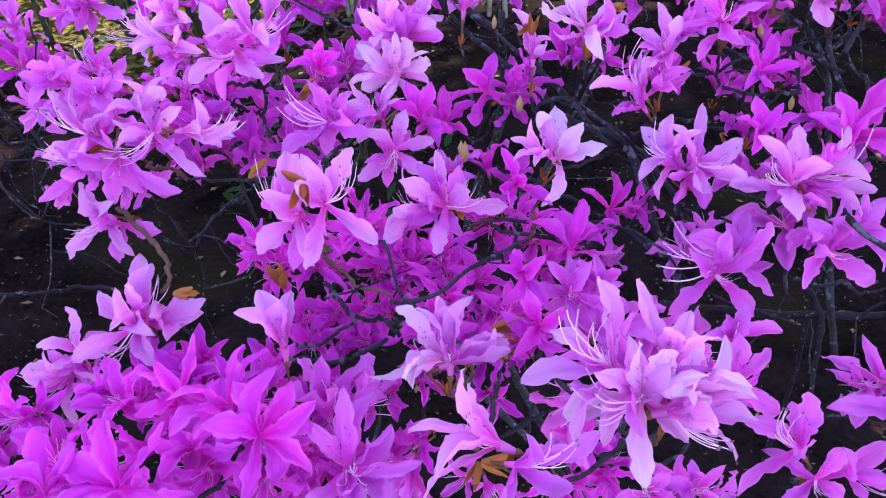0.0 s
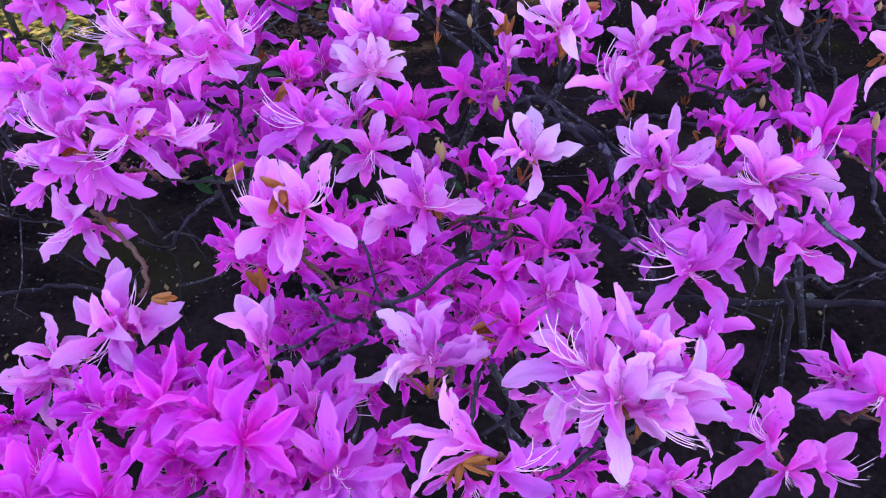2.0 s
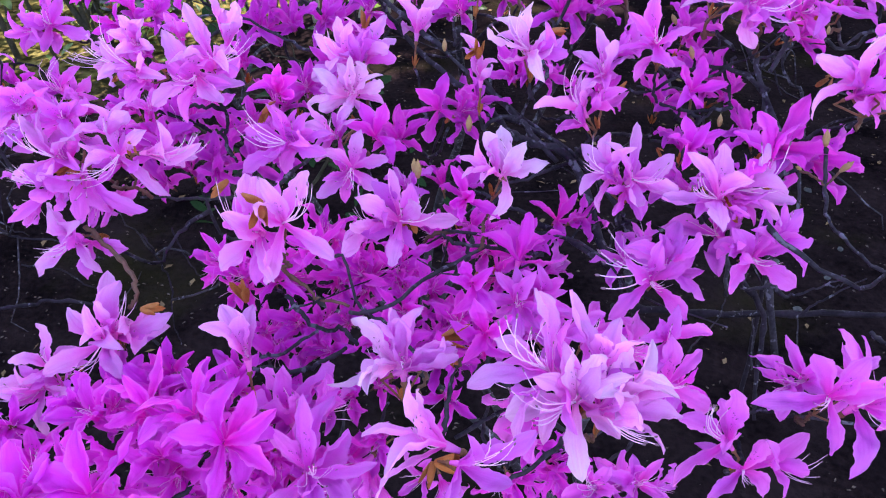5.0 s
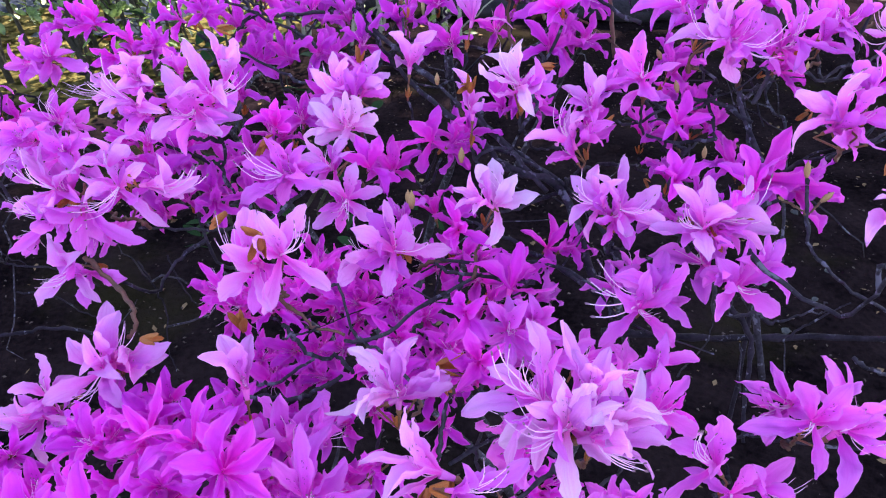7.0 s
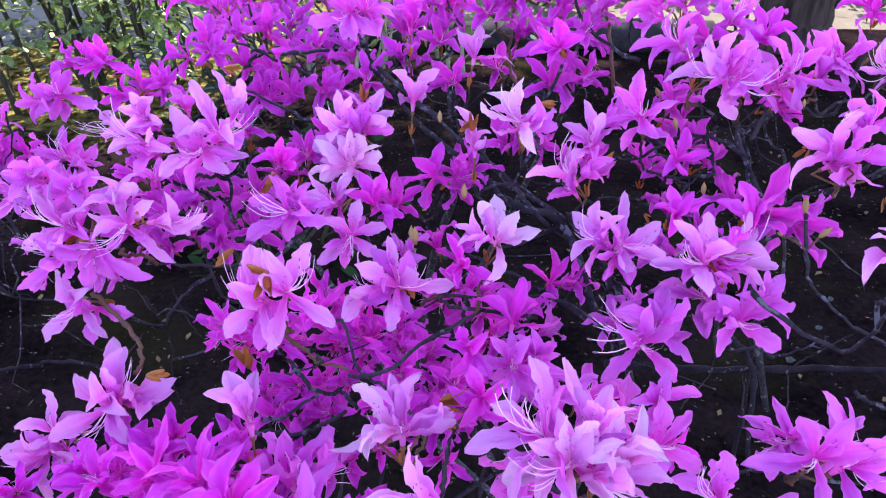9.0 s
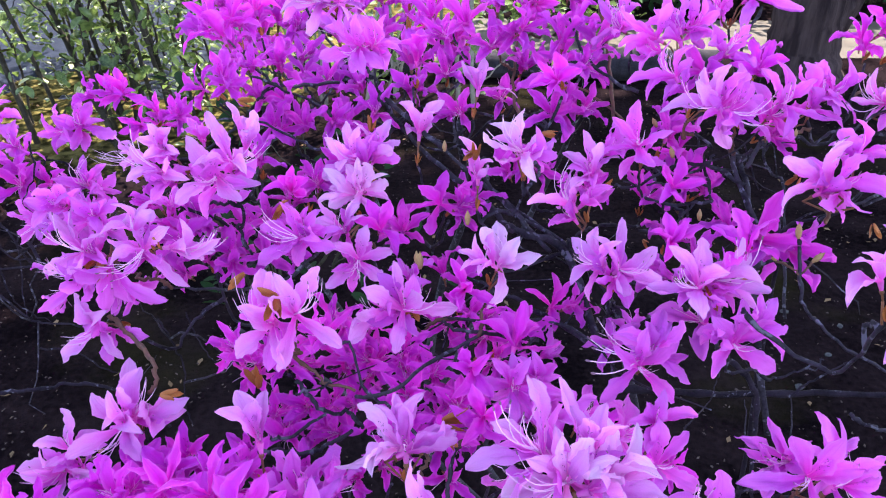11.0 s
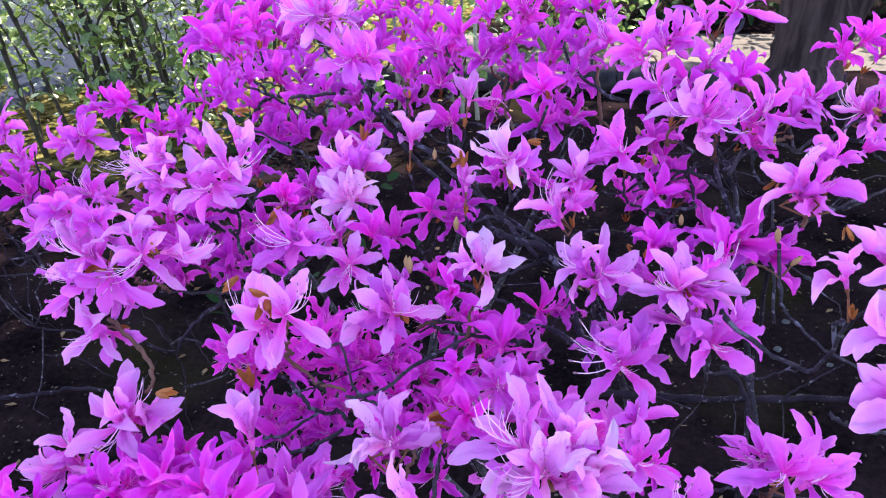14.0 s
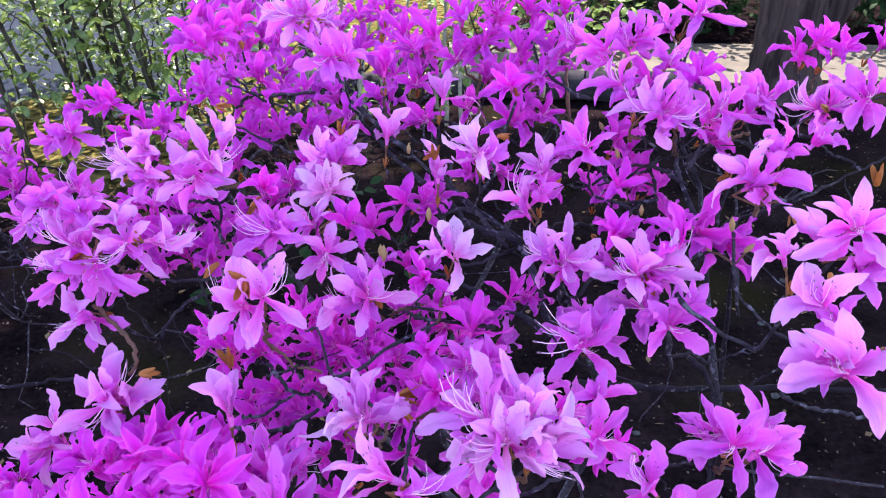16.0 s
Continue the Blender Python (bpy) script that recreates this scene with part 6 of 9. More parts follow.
blossom(shrub_side, (0.206, 0.456, 0.719), (0.24, -0.59, 0.77), 0.0263, "mid", ((102, 69, 0.85), (154, 61, 0.98), (61, 15, 0.94), (-9, 87, 0.82), (-97, 72, 0.90)))
blossom(shrub_side, (0.234, 0.463, 0.729), (0.31, 0.12, 0.94), 0.0250, "mid", ((69, 53, 0.97), (16, 34, 1.02), (-173, 87, 0.91), (-23, 25, 1.00), (-81, 59, 0.89)))
blossom(shrub_side, (0.232, 0.461, 0.721), (0.31, 0.12, 0.94), 0.0225, "mid", ((107, 38, 0.87), (61, 31, 0.81), (-148, 88, 0.95), (17, 27, 0.85), (-54, 65, 0.79)))
blossom(shrub_side, (0.245, 0.465, 0.733), (0.33, -0.63, 0.70), 0.0213, "mid", ((87, 81, 1.00), (63, 41, 0.96), (-10, 30, 0.94), (-149, 59, 0.89), (-63, 85, 1.22)))
blossom(shrub_side, (0.245, 0.469, 0.726), (0.33, -0.63, 0.70), 0.0192, "mid", ((126, 66, 0.92), (107, 26, 0.88), (15, 15, 0.83), (-112, 57, 0.84), (-38, 88, 0.79)))
blossom(shrub_side, (0.205, 0.373, 0.712), (-0.67, 0.50, 0.54), 0.0272, "pale", ((98, 60, 0.96), (-173, 84, 0.58), (-29, 21, 1.00), (-41, 70, 1.14), (-131, 21, 0.80)), (92, 36, 0.92))
blossom(shrub_side, (0.211, 0.370, 0.708), (-0.67, 0.50, 0.54), 0.0244, "mid", ((138, 64, 0.86), (-132, 75, 0.80), (5, 30, 0.80), (0, 83, 0.81), (-105, 32, 0.93)))
blossom(shrub_side, (0.211, 0.372, 0.713), (0.74, -0.21, 0.63), 0.0252, "mid", ((115, 40, 0.90), (28, 63, 0.91), (17, 36, 1.00), (-146, 80, 0.94), (-82, 51, 1.19)))
blossom(shrub_side, (0.204, 0.373, 0.707), (0.74, -0.21, 0.63), 0.0227, "mid", ((150, 39, 0.86), (76, 59, 0.88), (45, 43, 0.78), (-98, 73, 0.92), (-51, 52, 0.80)))
blossom(shrub_side, (0.223, 0.383, 0.727), (-0.07, -0.03, 1.00), 0.0210, "mid", ((115, 66, 0.79), (63, 64, 0.83), (177, 5, 0.94), (-51, 55, 0.88), (-127, 51, 0.87)))
blossom(shrub_side, (0.223, 0.383, 0.721), (-0.07, -0.03, 1.00), 0.0189, "mid", ((163, 58, 0.94), (97, 52, 0.81), (-157, 12, 0.83), (-25, 64, 0.87), (-85, 56, 0.83)))
blossom(shrub, (-0.215, 0.397, 0.653), (-0.36, -0.56, 0.75), 0.0298, "pale", ((118, 58, 0.99), (36, 47, 0.90), (152, 63, 1.01), (-42, 63, 0.90), (-130, 81, 1.00)), (-165, 48, 0.95))
blossom(shrub, (-0.209, 0.402, 0.649), (-0.36, -0.56, 0.75), 0.0268, "mid", ((143, 64, 0.82), (69, 59, 0.85), (179, 49, 0.86), (-8, 59, 0.93), (-89, 65, 0.96)))
blossom(shrub, (-0.176, 0.390, 0.659), (-0.30, -0.62, 0.72), 0.0217, "pale", ((117, 72, 1.00), (47, 56, 0.94), (-169, 46, 0.97), (-33, 112, 1.51), (-139, 63, 0.98)), (-98, 77, 1.32))
blossom(shrub, (-0.177, 0.392, 0.652), (-0.30, -0.62, 0.72), 0.0195, "mid", ((159, 56, 0.87), (93, 60, 0.94), (-145, 53, 0.79), (4, 88, 0.80), (-103, 64, 0.81)))
blossom(shrub, (-0.182, 0.397, 0.668), (-0.19, 0.15, 0.97), 0.0210, "pale", ((132, 64, 0.79), (43, 45, 0.99), (-168, 6, 0.97), (-13, 64, 0.96), (-145, 62, 0.94)))
blossom(shrub, (-0.159, 0.389, 0.661), (0.94, -0.26, 0.24), 0.0259, "pale", ((93, 33, 0.95), (177, 38, 0.90), (-2, 21, 1.23), (-48, 20, 1.00), (-52, 43, 0.85)), (-126, 8, 1.45))
blossom(shrub, (-0.198, 0.390, 0.646), (0.06, -0.69, -0.72), 0.0284, "mid", ((127, 67, 0.89), (-2, 52, 1.39), (-50, 31, 0.91), (-126, 14, 1.00), (-124, 43, 0.84)))
blossom(shrub, (-0.213, 0.389, 0.639), (-0.55, -0.83, 0.02), 0.0210, "mid", ((85, 8, 0.90), (142, 52, 0.97), (-17, 51, 0.93), (-39, 169, 0.64), (-133, 46, 1.68)), (163, 44, 1.26))
blossom(shrub, (-0.208, 0.395, 0.639), (-0.55, -0.83, 0.02), 0.0189, "mid", ((117, 12, 0.92), (175, 37, 0.79), (31, 58, 0.89), (-15, 88, 0.79), (-105, 56, 0.85)))
blossom(shrub, (-0.208, 0.378, 0.613), (-0.31, -0.78, 0.54), 0.0269, "pale", ((103, 26, 0.88), (36, 33, 0.79), (149, 77, 1.00), (-38, 75, 0.96), (-132, 77, 1.41)), (-99, 64, 0.89))
blossom(shrub, (-0.202, 0.381, 0.606), (-0.31, -0.78, 0.54), 0.0242, "mid", ((146, 12, 0.83), (73, 21, 0.85), (-177, 72, 0.78), (4, 78, 0.95), (-85, 64, 0.83)))
blossom(shrub, (-0.209, 0.409, 0.671), (0.04, -0.72, 0.69), 0.0210, "mid", ((144, 42, 0.92), (33, 27, 0.89), (22, 71, 0.99), (-170, 88, 1.00), (-59, 44, 0.90)))
blossom(shrub, (-0.212, 0.413, 0.665), (0.04, -0.72, 0.69), 0.0189, "mid", ((172, 40, 0.93), (70, 36, 0.87), (56, 65, 0.87), (-139, 86, 0.90), (-30, 42, 0.79)))
blossom(shrub, (-0.230, 0.413, 0.677), (-0.27, -0.73, 0.63), 0.0210, "mid", ((61, 44, 0.91), (144, 27, 0.91), (18, 52, 0.90), (-160, 41, 0.94), (-121, 68, 0.99)))
blossom(shrub, (-0.228, 0.418, 0.672), (-0.27, -0.73, 0.63), 0.0189, "mid", ((100, 43, 0.90), (171, 15, 0.94), (55, 57, 0.79), (-136, 26, 0.96), (-90, 67, 0.92)))
blossom(shrub, (-0.075, 0.315, 0.667), (0.07, -0.74, 0.67), 0.0295, "pale", ((111, 38, 0.91), (63, 71, 1.00), (153, 40, 0.90), (-36, 90, 1.00), (-108, 100, 1.02)), (15, 62, 0.80))
blossom(shrub, (-0.088, 0.319, 0.659), (-0.35, -0.59, 0.72), 0.0288, "pale", ((92, 58, 0.98), (121, 70, 1.00), (160, 13, 0.90), (-44, 83, 0.95), (-122, 84, 1.00)), (-161, 50, 0.95))
blossom(shrub, (-0.088, 0.324, 0.656), (-0.35, -0.59, 0.72), 0.0259, "mid", ((122, 50, 0.94), (154, 71, 0.88), (-152, 21, 0.94), (-9, 78, 0.94), (-77, 88, 0.96)))
blossom(shrub, (-0.085, 0.390, 0.667), (-0.54, -0.71, 0.44), 0.0238, "mid", ((130, 70, 1.00), (2, 85, 0.94), (-179, 60, 1.00), (-40, 30, 0.87), (-129, 62, 1.28)), (-176, 40, 1.28))
blossom(shrub, (-0.078, 0.396, 0.665), (-0.54, -0.71, 0.44), 0.0215, "mid", ((165, 58, 0.81), (33, 84, 0.86), (-152, 49, 0.86), (8, 36, 0.84), (-99, 71, 0.94)))
blossom(shrub, (-0.084, 0.407, 0.664), (0.14, -0.69, 0.71), 0.0210, "mid", ((122, 37, 0.91), (129, 66, 0.97), (28, 21, 0.89), (-24, 49, 0.94), (-81, 57, 0.93)))
blossom(shrub, (-0.087, 0.414, 0.662), (0.14, -0.69, 0.71), 0.0189, "mid", ((163, 40, 0.80), (159, 62, 0.92), (55, 21, 0.90), (19, 38, 0.94), (-57, 51, 0.92)))
blossom(shrub, (-0.051, 0.395, 0.649), (0.18, -0.75, 0.64), 0.0216, "pale", ((76, 62, 0.98), (147, 59, 0.94), (3, 70, 1.00), (-147, 103, 1.18), (-47, 85, 1.00)), (-109, 80, 0.76))
blossom(shrub, (-0.055, 0.399, 0.643), (0.18, -0.75, 0.64), 0.0194, "mid", ((116, 61, 0.89), (-167, 55, 0.87), (45, 83, 0.97), (-106, 88, 0.79), (-19, 88, 0.86)))
blossom(shrub, (-0.062, 0.414, 0.660), (-0.24, -0.55, 0.80), 0.0210, "pale", ((64, 43, 0.94), (33, 57, 0.94), (154, 66, 1.09), (-170, 31, 0.93), (-94, 76, 0.96)))
blossom(shrub, (-0.060, 0.418, 0.655), (-0.24, -0.55, 0.80), 0.0189, "mid", ((112, 43, 0.82), (66, 43, 0.79), (-158, 61, 0.90), (-122, 45, 0.92), (-61, 88, 0.97)))
blossom(shrub, (-0.023, 0.367, 0.633), (0.11, -0.62, 0.78), 0.0291, "pale", ((99, 75, 1.00), (153, 55, 0.94), (16, 27, 0.91), (-6, 81, 1.12), (-107, 83, 0.97)), (-20, 65, 0.79))
blossom(shrub, (-0.024, 0.374, 0.631), (0.11, -0.62, 0.78), 0.0262, "mid", ((125, 60, 0.93), (-162, 69, 0.97), (51, 33, 0.94), (41, 84, 0.90), (-77, 82, 0.88)))
blossom(shrub, (-0.035, 0.369, 0.631), (-0.89, -0.26, 0.39), 0.0242, "pale", ((116, 38, 0.98), (135, 107, 0.83), (8, 33, 0.89), (-80, 60, 1.16), (-100, 40, 1.00)), (-85, 17, 0.80))
blossom(shrub, (-0.028, 0.370, 0.628), (-0.89, -0.26, 0.39), 0.0218, "mid", ((157, 35, 0.86), (159, 88, 0.86), (37, 41, 0.91), (-50, 73, 0.92), (-66, 36, 0.84)))
blossom(shrub, (0.032, 0.373, 0.660), (0.23, -0.37, 0.90), 0.0250, "white", ((109, 51, 0.98), (65, 56, 1.08), (12, 18, 0.94), (-28, 49, 0.98), (-124, 126, 1.00)), (21, 35, 0.60))
blossom(shrub, (0.027, 0.370, 0.662), (-0.74, -0.09, 0.67), 0.0210, "pale", ((142, 23, 0.99), (143, 55, 0.99), (-12, 46, 0.88), (-137, 29, 1.01), (-61, 28, 0.96)))
blossom(shrub, (0.090, 0.373, 0.660), (-0.78, -0.15, 0.60), 0.0226, "pale", ((72, 61, 0.91), (134, 56, 1.00), (167, 34, 1.01), (-72, 51, 0.99), (-76, 95, 0.96)), (-100, 16, 1.16))
blossom(shrub, (0.098, 0.372, 0.652), (-0.78, -0.15, 0.60), 0.0203, "mid", ((118, 67, 0.98), (165, 68, 0.80), (-160, 27, 0.94), (-29, 37, 0.96), (-47, 81, 0.91)))
blossom(shrub, (0.099, 0.368, 0.660), (0.38, -0.50, 0.78), 0.0254, "pale", ((109, 69, 0.98), (62, 65, 1.20), (2, 58, 1.00), (-136, 76, 0.92), (-63, 67, 0.99)), (-61, 59, 0.75))
blossom(shrub, (0.096, 0.371, 0.653), (0.38, -0.50, 0.78), 0.0228, "mid", ((135, 71, 0.89), (106, 77, 0.89), (39, 55, 0.83), (-97, 76, 0.90), (-32, 60, 0.86)))
blossom(shrub, (0.071, 0.411, 0.604), (0.26, -0.46, 0.85), 0.0225, "rich", ((64, 61, 1.02), (133, 62, 0.96), (31, 28, 0.96), (-30, 75, 1.00), (-119, 63, 0.89)))
blossom(shrub, (0.042, 0.359, 0.613), (0.25, 0.56, 0.79), 0.0272, "rich", ((77, 3, 1.03), (20, 60, 1.00), (-177, 70, 0.99), (-16, 41, 0.83), (-123, 41, 0.81)))
blossom(shrub_side, (0.138, 0.348, 0.661), (-0.35, -0.44, 0.83), 0.0282, "pale", ((105, 60, 1.00), (149, 57, 1.01), (26, 44, 0.89), (-148, 71, 1.00), (-59, 60, 0.89)), (-153, 47, 0.87))
blossom(shrub_side, (0.144, 0.353, 0.657), (-0.35, -0.44, 0.83), 0.0253, "mid", ((139, 49, 0.86), (177, 44, 0.84), (67, 47, 0.89), (-111, 61, 0.85), (-32, 64, 0.94)))
blossom(shrub_side, (0.147, 0.351, 0.664), (0.89, -0.28, 0.36), 0.0293, "pale", ((61, 40, 0.98), (17, 32, 1.00), (179, 16, 0.93), (-129, 31, 0.97), (-75, 33, 1.09)), (-65, 6, 1.11))
blossom(shrub_side, (0.141, 0.353, 0.662), (0.89, -0.28, 0.36), 0.0264, "mid", ((100, 28, 0.95), (43, 26, 0.82), (-143, 20, 0.86), (-98, 43, 0.92), (-36, 43, 0.80)))
blossom(shrub_side, (0.155, 0.328, 0.639), (0.24, -0.69, 0.69), 0.0266, "mid", ((75, 50, 0.96), (136, 57, 0.93), (10, 71, 1.00), (-145, 81, 0.96), (-47, 83, 1.09)), (-62, 68, 0.40))
blossom(shrub_side, (0.166, 0.333, 0.646), (0.33, -0.61, 0.72), 0.0210, "mid", ((81, 42, 0.95), (51, 30, 0.94), (147, 51, 0.90), (-51, 32, 0.92), (-62, 85, 1.21)), (13, 45, 0.81))
blossom(shrub_side, (0.146, 0.348, 0.659), (0.34, -0.80, -0.49), 0.0210, "mid", ((80, 47, 0.89), (141, 49, 0.87), (-38, 51, 0.84), (-79, 23, 1.01), (-94, 47, 0.87)))
blossom(shrub_side, (0.151, 0.331, 0.642), (-0.93, -0.33, 0.14), 0.0210, "mid", ((54, 20, 0.93), (39, 14, 0.94), (7, 40, 0.89), (-170, 61, 0.72), (-131, 54, 0.77)))
blossom(shrub_side, (0.165, 0.360, 0.678), (-0.09, 0.09, 0.99), 0.0234, "rich", ((98, 28, 1.05), (154, 49, 1.00), (13, 104, 0.90), (11, 30, 0.98), (-134, 80, 0.92)))
blossom(shrub_side, (0.128, 0.375, 0.674), (-0.03, -0.59, 0.81), 0.0210, "rich", ((116, 22, 0.91), (51, 31, 0.92), (27, 55, 0.97), (170, 40, 0.92), (-111, 56, 0.90)))
blossom(shrub, (-0.175, 0.317, 0.590), (-0.25, -0.75, 0.61), 0.0275, "pale", ((101, 41, 0.92), (151, 77, 1.00), (11, 41, 0.85), (-35, 71, 0.95), (-141, 81, 1.45)), (-92, 73, 1.02))
blossom(shrub, (-0.173, 0.323, 0.587), (-0.25, -0.75, 0.61), 0.0248, "mid", ((127, 35, 0.81), (-166, 85, 0.80), (59, 39, 0.93), (13, 80, 0.82), (-100, 88, 0.90)))
blossom(shrub, (-0.168, 0.324, 0.590), (0.87, -0.21, 0.45), 0.0245, "pale", ((136, 45, 0.83), (-1, 57, 0.79), (-17, 24, 1.14), (-160, 41, 0.92), (-49, 25, 1.00)))
blossom(shrub, (-0.172, 0.322, 0.593), (0.00, 0.13, 0.99), 0.0273, "pale", ((99, 26, 1.20), (77, 26, 1.00), (54, 82, 0.66), (-118, 28, 0.90), (-115, 66, 0.80)), (3, 32, 0.79))
blossom(shrub, (-0.209, 0.316, 0.573), (-0.40, 0.28, 0.87), 0.0210, "pale", ((162, 81, 0.82), (163, 29, 1.16), (8, 89, 0.90), (-45, 41, 0.99), (-130, 35, 0.87)))
blossom(shrub, (-0.203, 0.312, 0.564), (-0.40, 0.28, 0.87), 0.0189, "mid", ((-163, 68, 0.94), (-167, 19, 0.84), (37, 87, 0.96), (2, 49, 0.80), (-94, 49, 0.89)))
blossom(shrub, (-0.213, 0.311, 0.561), (-0.40, -0.86, 0.32), 0.0255, "pale", ((111, 26, 0.86), (14, 66, 0.91), (-180, 70, 1.00), (-175, 29, 0.93), (-76, 78, 1.09)), (-140, 45, 1.16))
blossom(shrub, (-0.211, 0.317, 0.559), (-0.40, -0.86, 0.32), 0.0229, "mid", ((154, 40, 0.85), (59, 50, 0.88), (-146, 84, 0.93), (-136, 37, 0.97), (-30, 71, 0.78)))
blossom(shrub, (-0.144, 0.215, 0.603), (-0.18, -0.33, 0.93), 0.0270, "rich", ((78, 68, 1.07), (126, 38, 0.98), (7, 82, 0.96), (-172, 68, 1.00), (-116, 67, 0.95)))
blossom(shrub, (-0.139, 0.212, 0.590), (-0.18, -0.33, 0.93), 0.0243, "rich", ((126, 75, 0.82), (160, 34, 0.81), (46, 86, 0.92), (-146, 70, 0.80), (-79, 61, 0.97)))
blossom(shrub, (-0.172, 0.213, 0.600), (0.11, 0.05, 0.99), 0.0243, "rich", ((113, 37, 1.06), (40, 43, 1.00), (19, 103, 0.79), (-155, 33, 0.92), (-134, 81, 0.91)))
blossom(shrub, (-0.093, 0.234, 0.611), (0.38, -0.61, 0.69), 0.0263, "rich", ((68, 78, 1.04), (143, 58, 0.91), (13, 65, 1.00), (-55, 58, 0.98), (-120, 91, 0.99)))
blossom(shrub, (-0.093, 0.239, 0.607), (0.38, -0.61, 0.69), 0.0237, "rich", ((99, 75, 0.98), (175, 63, 0.92), (41, 57, 0.97), (-14, 57, 0.87), (-91, 88, 0.95)))
blossom(shrub, (-0.110, 0.252, 0.610), (-0.17, 0.21, 0.96), 0.0258, "rich", ((178, 135, 0.69), (-180, 39, 1.02), (-2, 28, 0.94), (-5, 72, 0.95), (-137, 25, 1.00)))
blossom(shrub, (-0.108, 0.249, 0.602), (-0.17, 0.21, 0.96), 0.0232, "rich", ((-144, 88, 0.81), (-154, 23, 0.94), (26, 23, 0.94), (19, 64, 0.89), (-101, 36, 0.88)))
blossom(shrub, (-0.059, 0.233, 0.593), (0.21, -0.50, 0.84), 0.0337, "mid", ((83, 70, 1.03), (60, 66, 1.00), (-19, 50, 0.97), (-154, 48, 0.83), (-107, 52, 0.88)), (-71, 81, 0.42))
blossom(shrub, (-0.059, 0.237, 0.588), (0.21, -0.50, 0.84), 0.0303, "mid", ((121, 54, 0.87), (86, 80, 0.84), (26, 49, 0.88), (-129, 37, 0.86), (-59, 52, 0.87)))
blossom(shrub, (-0.136, 0.263, 0.601), (-0.15, -0.49, 0.86), 0.0226, "rich", ((86, 70, 1.26), (119, 27, 0.93), (160, 39, 0.96), (-20, 110, 1.00), (-120, 61, 0.94)))
blossom(shrub, (-0.139, 0.265, 0.592), (-0.15, -0.49, 0.86), 0.0203, "rich", ((130, 73, 0.91), (144, 17, 0.78), (-152, 46, 0.86), (17, 88, 0.96), (-96, 71, 0.93)))
blossom(shrub, (-0.125, 0.243, 0.590), (-0.05, -0.59, 0.80), 0.0210, "rich", ((121, 46, 0.96), (35, 42, 0.93), (171, 45, 0.94), (-7, 56, 0.93), (-123, 48, 0.90)))
blossom(shrub, (-0.019, 0.272, 0.618), (-0.04, 0.38, 0.92), 0.0321, "pale", ((91, 11, 0.91), (159, 15, 0.99), (227, 14, 0.89), (310, 12, 0.90), (384, 14, 0.91)), (90, 4, 0.30))
blossom(shrub, (-0.023, 0.272, 0.619), (-0.87, -0.14, 0.47), 0.0295, "white", ((145, 43, 1.00), (174, 63, 0.76), (2, 41, 0.89), (0, 23, 0.92), (-89, 45, 1.09)))
blossom(shrub, (-0.018, 0.271, 0.617), (0.87, 0.06, 0.49), 0.0273, "pale", ((84, 11, 0.98), (155, 10, 0.97), (226, 15, 1.00), (303, 9, 0.98), (384, 14, 0.96)), (90, 4, 0.30))
blossom(shrub, (-0.002, 0.213, 0.636), (-0.90, 0.05, 0.44), 0.0327, "pale", ((115, 36, 0.99), (171, 60, 0.77), (0, 33, 0.93), (-114, 15, 1.00), (-66, 49, 1.03)))
blossom(shrub, (0.005, 0.205, 0.635), (0.88, -0.37, 0.30), 0.0211, "mid", ((98, 52, 0.91), (-3, 32, 1.48), (-10, 48, 0.90), (-164, 88, 0.94), (-75, 36, 1.00)), (23, 15, 1.19))
blossom(shrub, (-0.094, 0.288, 0.607), (-0.10, 0.38, 0.92), 0.0300, "pale", ((85, 16, 0.90), (164, 9, 0.86), (238, 10, 0.90), (308, 14, 0.98), (373, 13, 0.94)), (90, 4, 0.30))
blossom(shrub, (0.042, 0.248, 0.641), (-0.77, 0.28, 0.58), 0.0349, "pale", ((133, 45, 1.02), (143, 66, 0.95), (-27, 77, 0.97), (-136, 29, 0.84), (-60, 40, 1.00)), (23, 14, 0.95))
blossom(shrub, (0.051, 0.246, 0.637), (-0.77, 0.28, 0.58), 0.0314, "mid", ((159, 38, 0.80), (-173, 62, 0.85), (8, 88, 0.88), (-94, 27, 0.97), (-29, 54, 0.89)))
blossom(shrub, (0.052, 0.235, 0.636), (-0.07, -0.57, 0.82), 0.0289, "white", ((109, 43, 0.96), (67, 47, 0.96), (30, 42, 0.92), (-162, 89, 1.00), (-80, 108, 1.15)), (-152, 73, 0.96))
blossom(shrub, (0.053, 0.240, 0.633), (-0.07, -0.57, 0.82), 0.0260, "pale", ((156, 39, 0.81), (106, 52, 0.92), (54, 26, 0.93), (-125, 80, 0.88), (-37, 88, 0.94)))
blossom(shrub, (0.063, 0.232, 0.634), (0.82, -0.19, 0.54), 0.0321, "pale", ((117, 48, 0.88), (159, 23, 0.90), (20, 58, 0.92), (-71, 37, 1.06), (-84, 45, 1.00)), (-126, 63, 0.83))
blossom(shrub, (0.070, 0.237, 0.634), (0.34, -0.04, 0.94), 0.0293, "white", ((132, 33, 0.89), (21, 37, 1.00), (-21, 34, 1.03), (-145, 7, 0.93), (-119, 28, 0.93)))
blossom(shrub, (0.070, 0.238, 0.628), (0.34, -0.04, 0.94), 0.0263, "pale", ((157, 39, 0.86), (56, 45, 0.78), (12, 32, 0.87), (-101, 12, 0.96), (-84, 30, 0.89)))
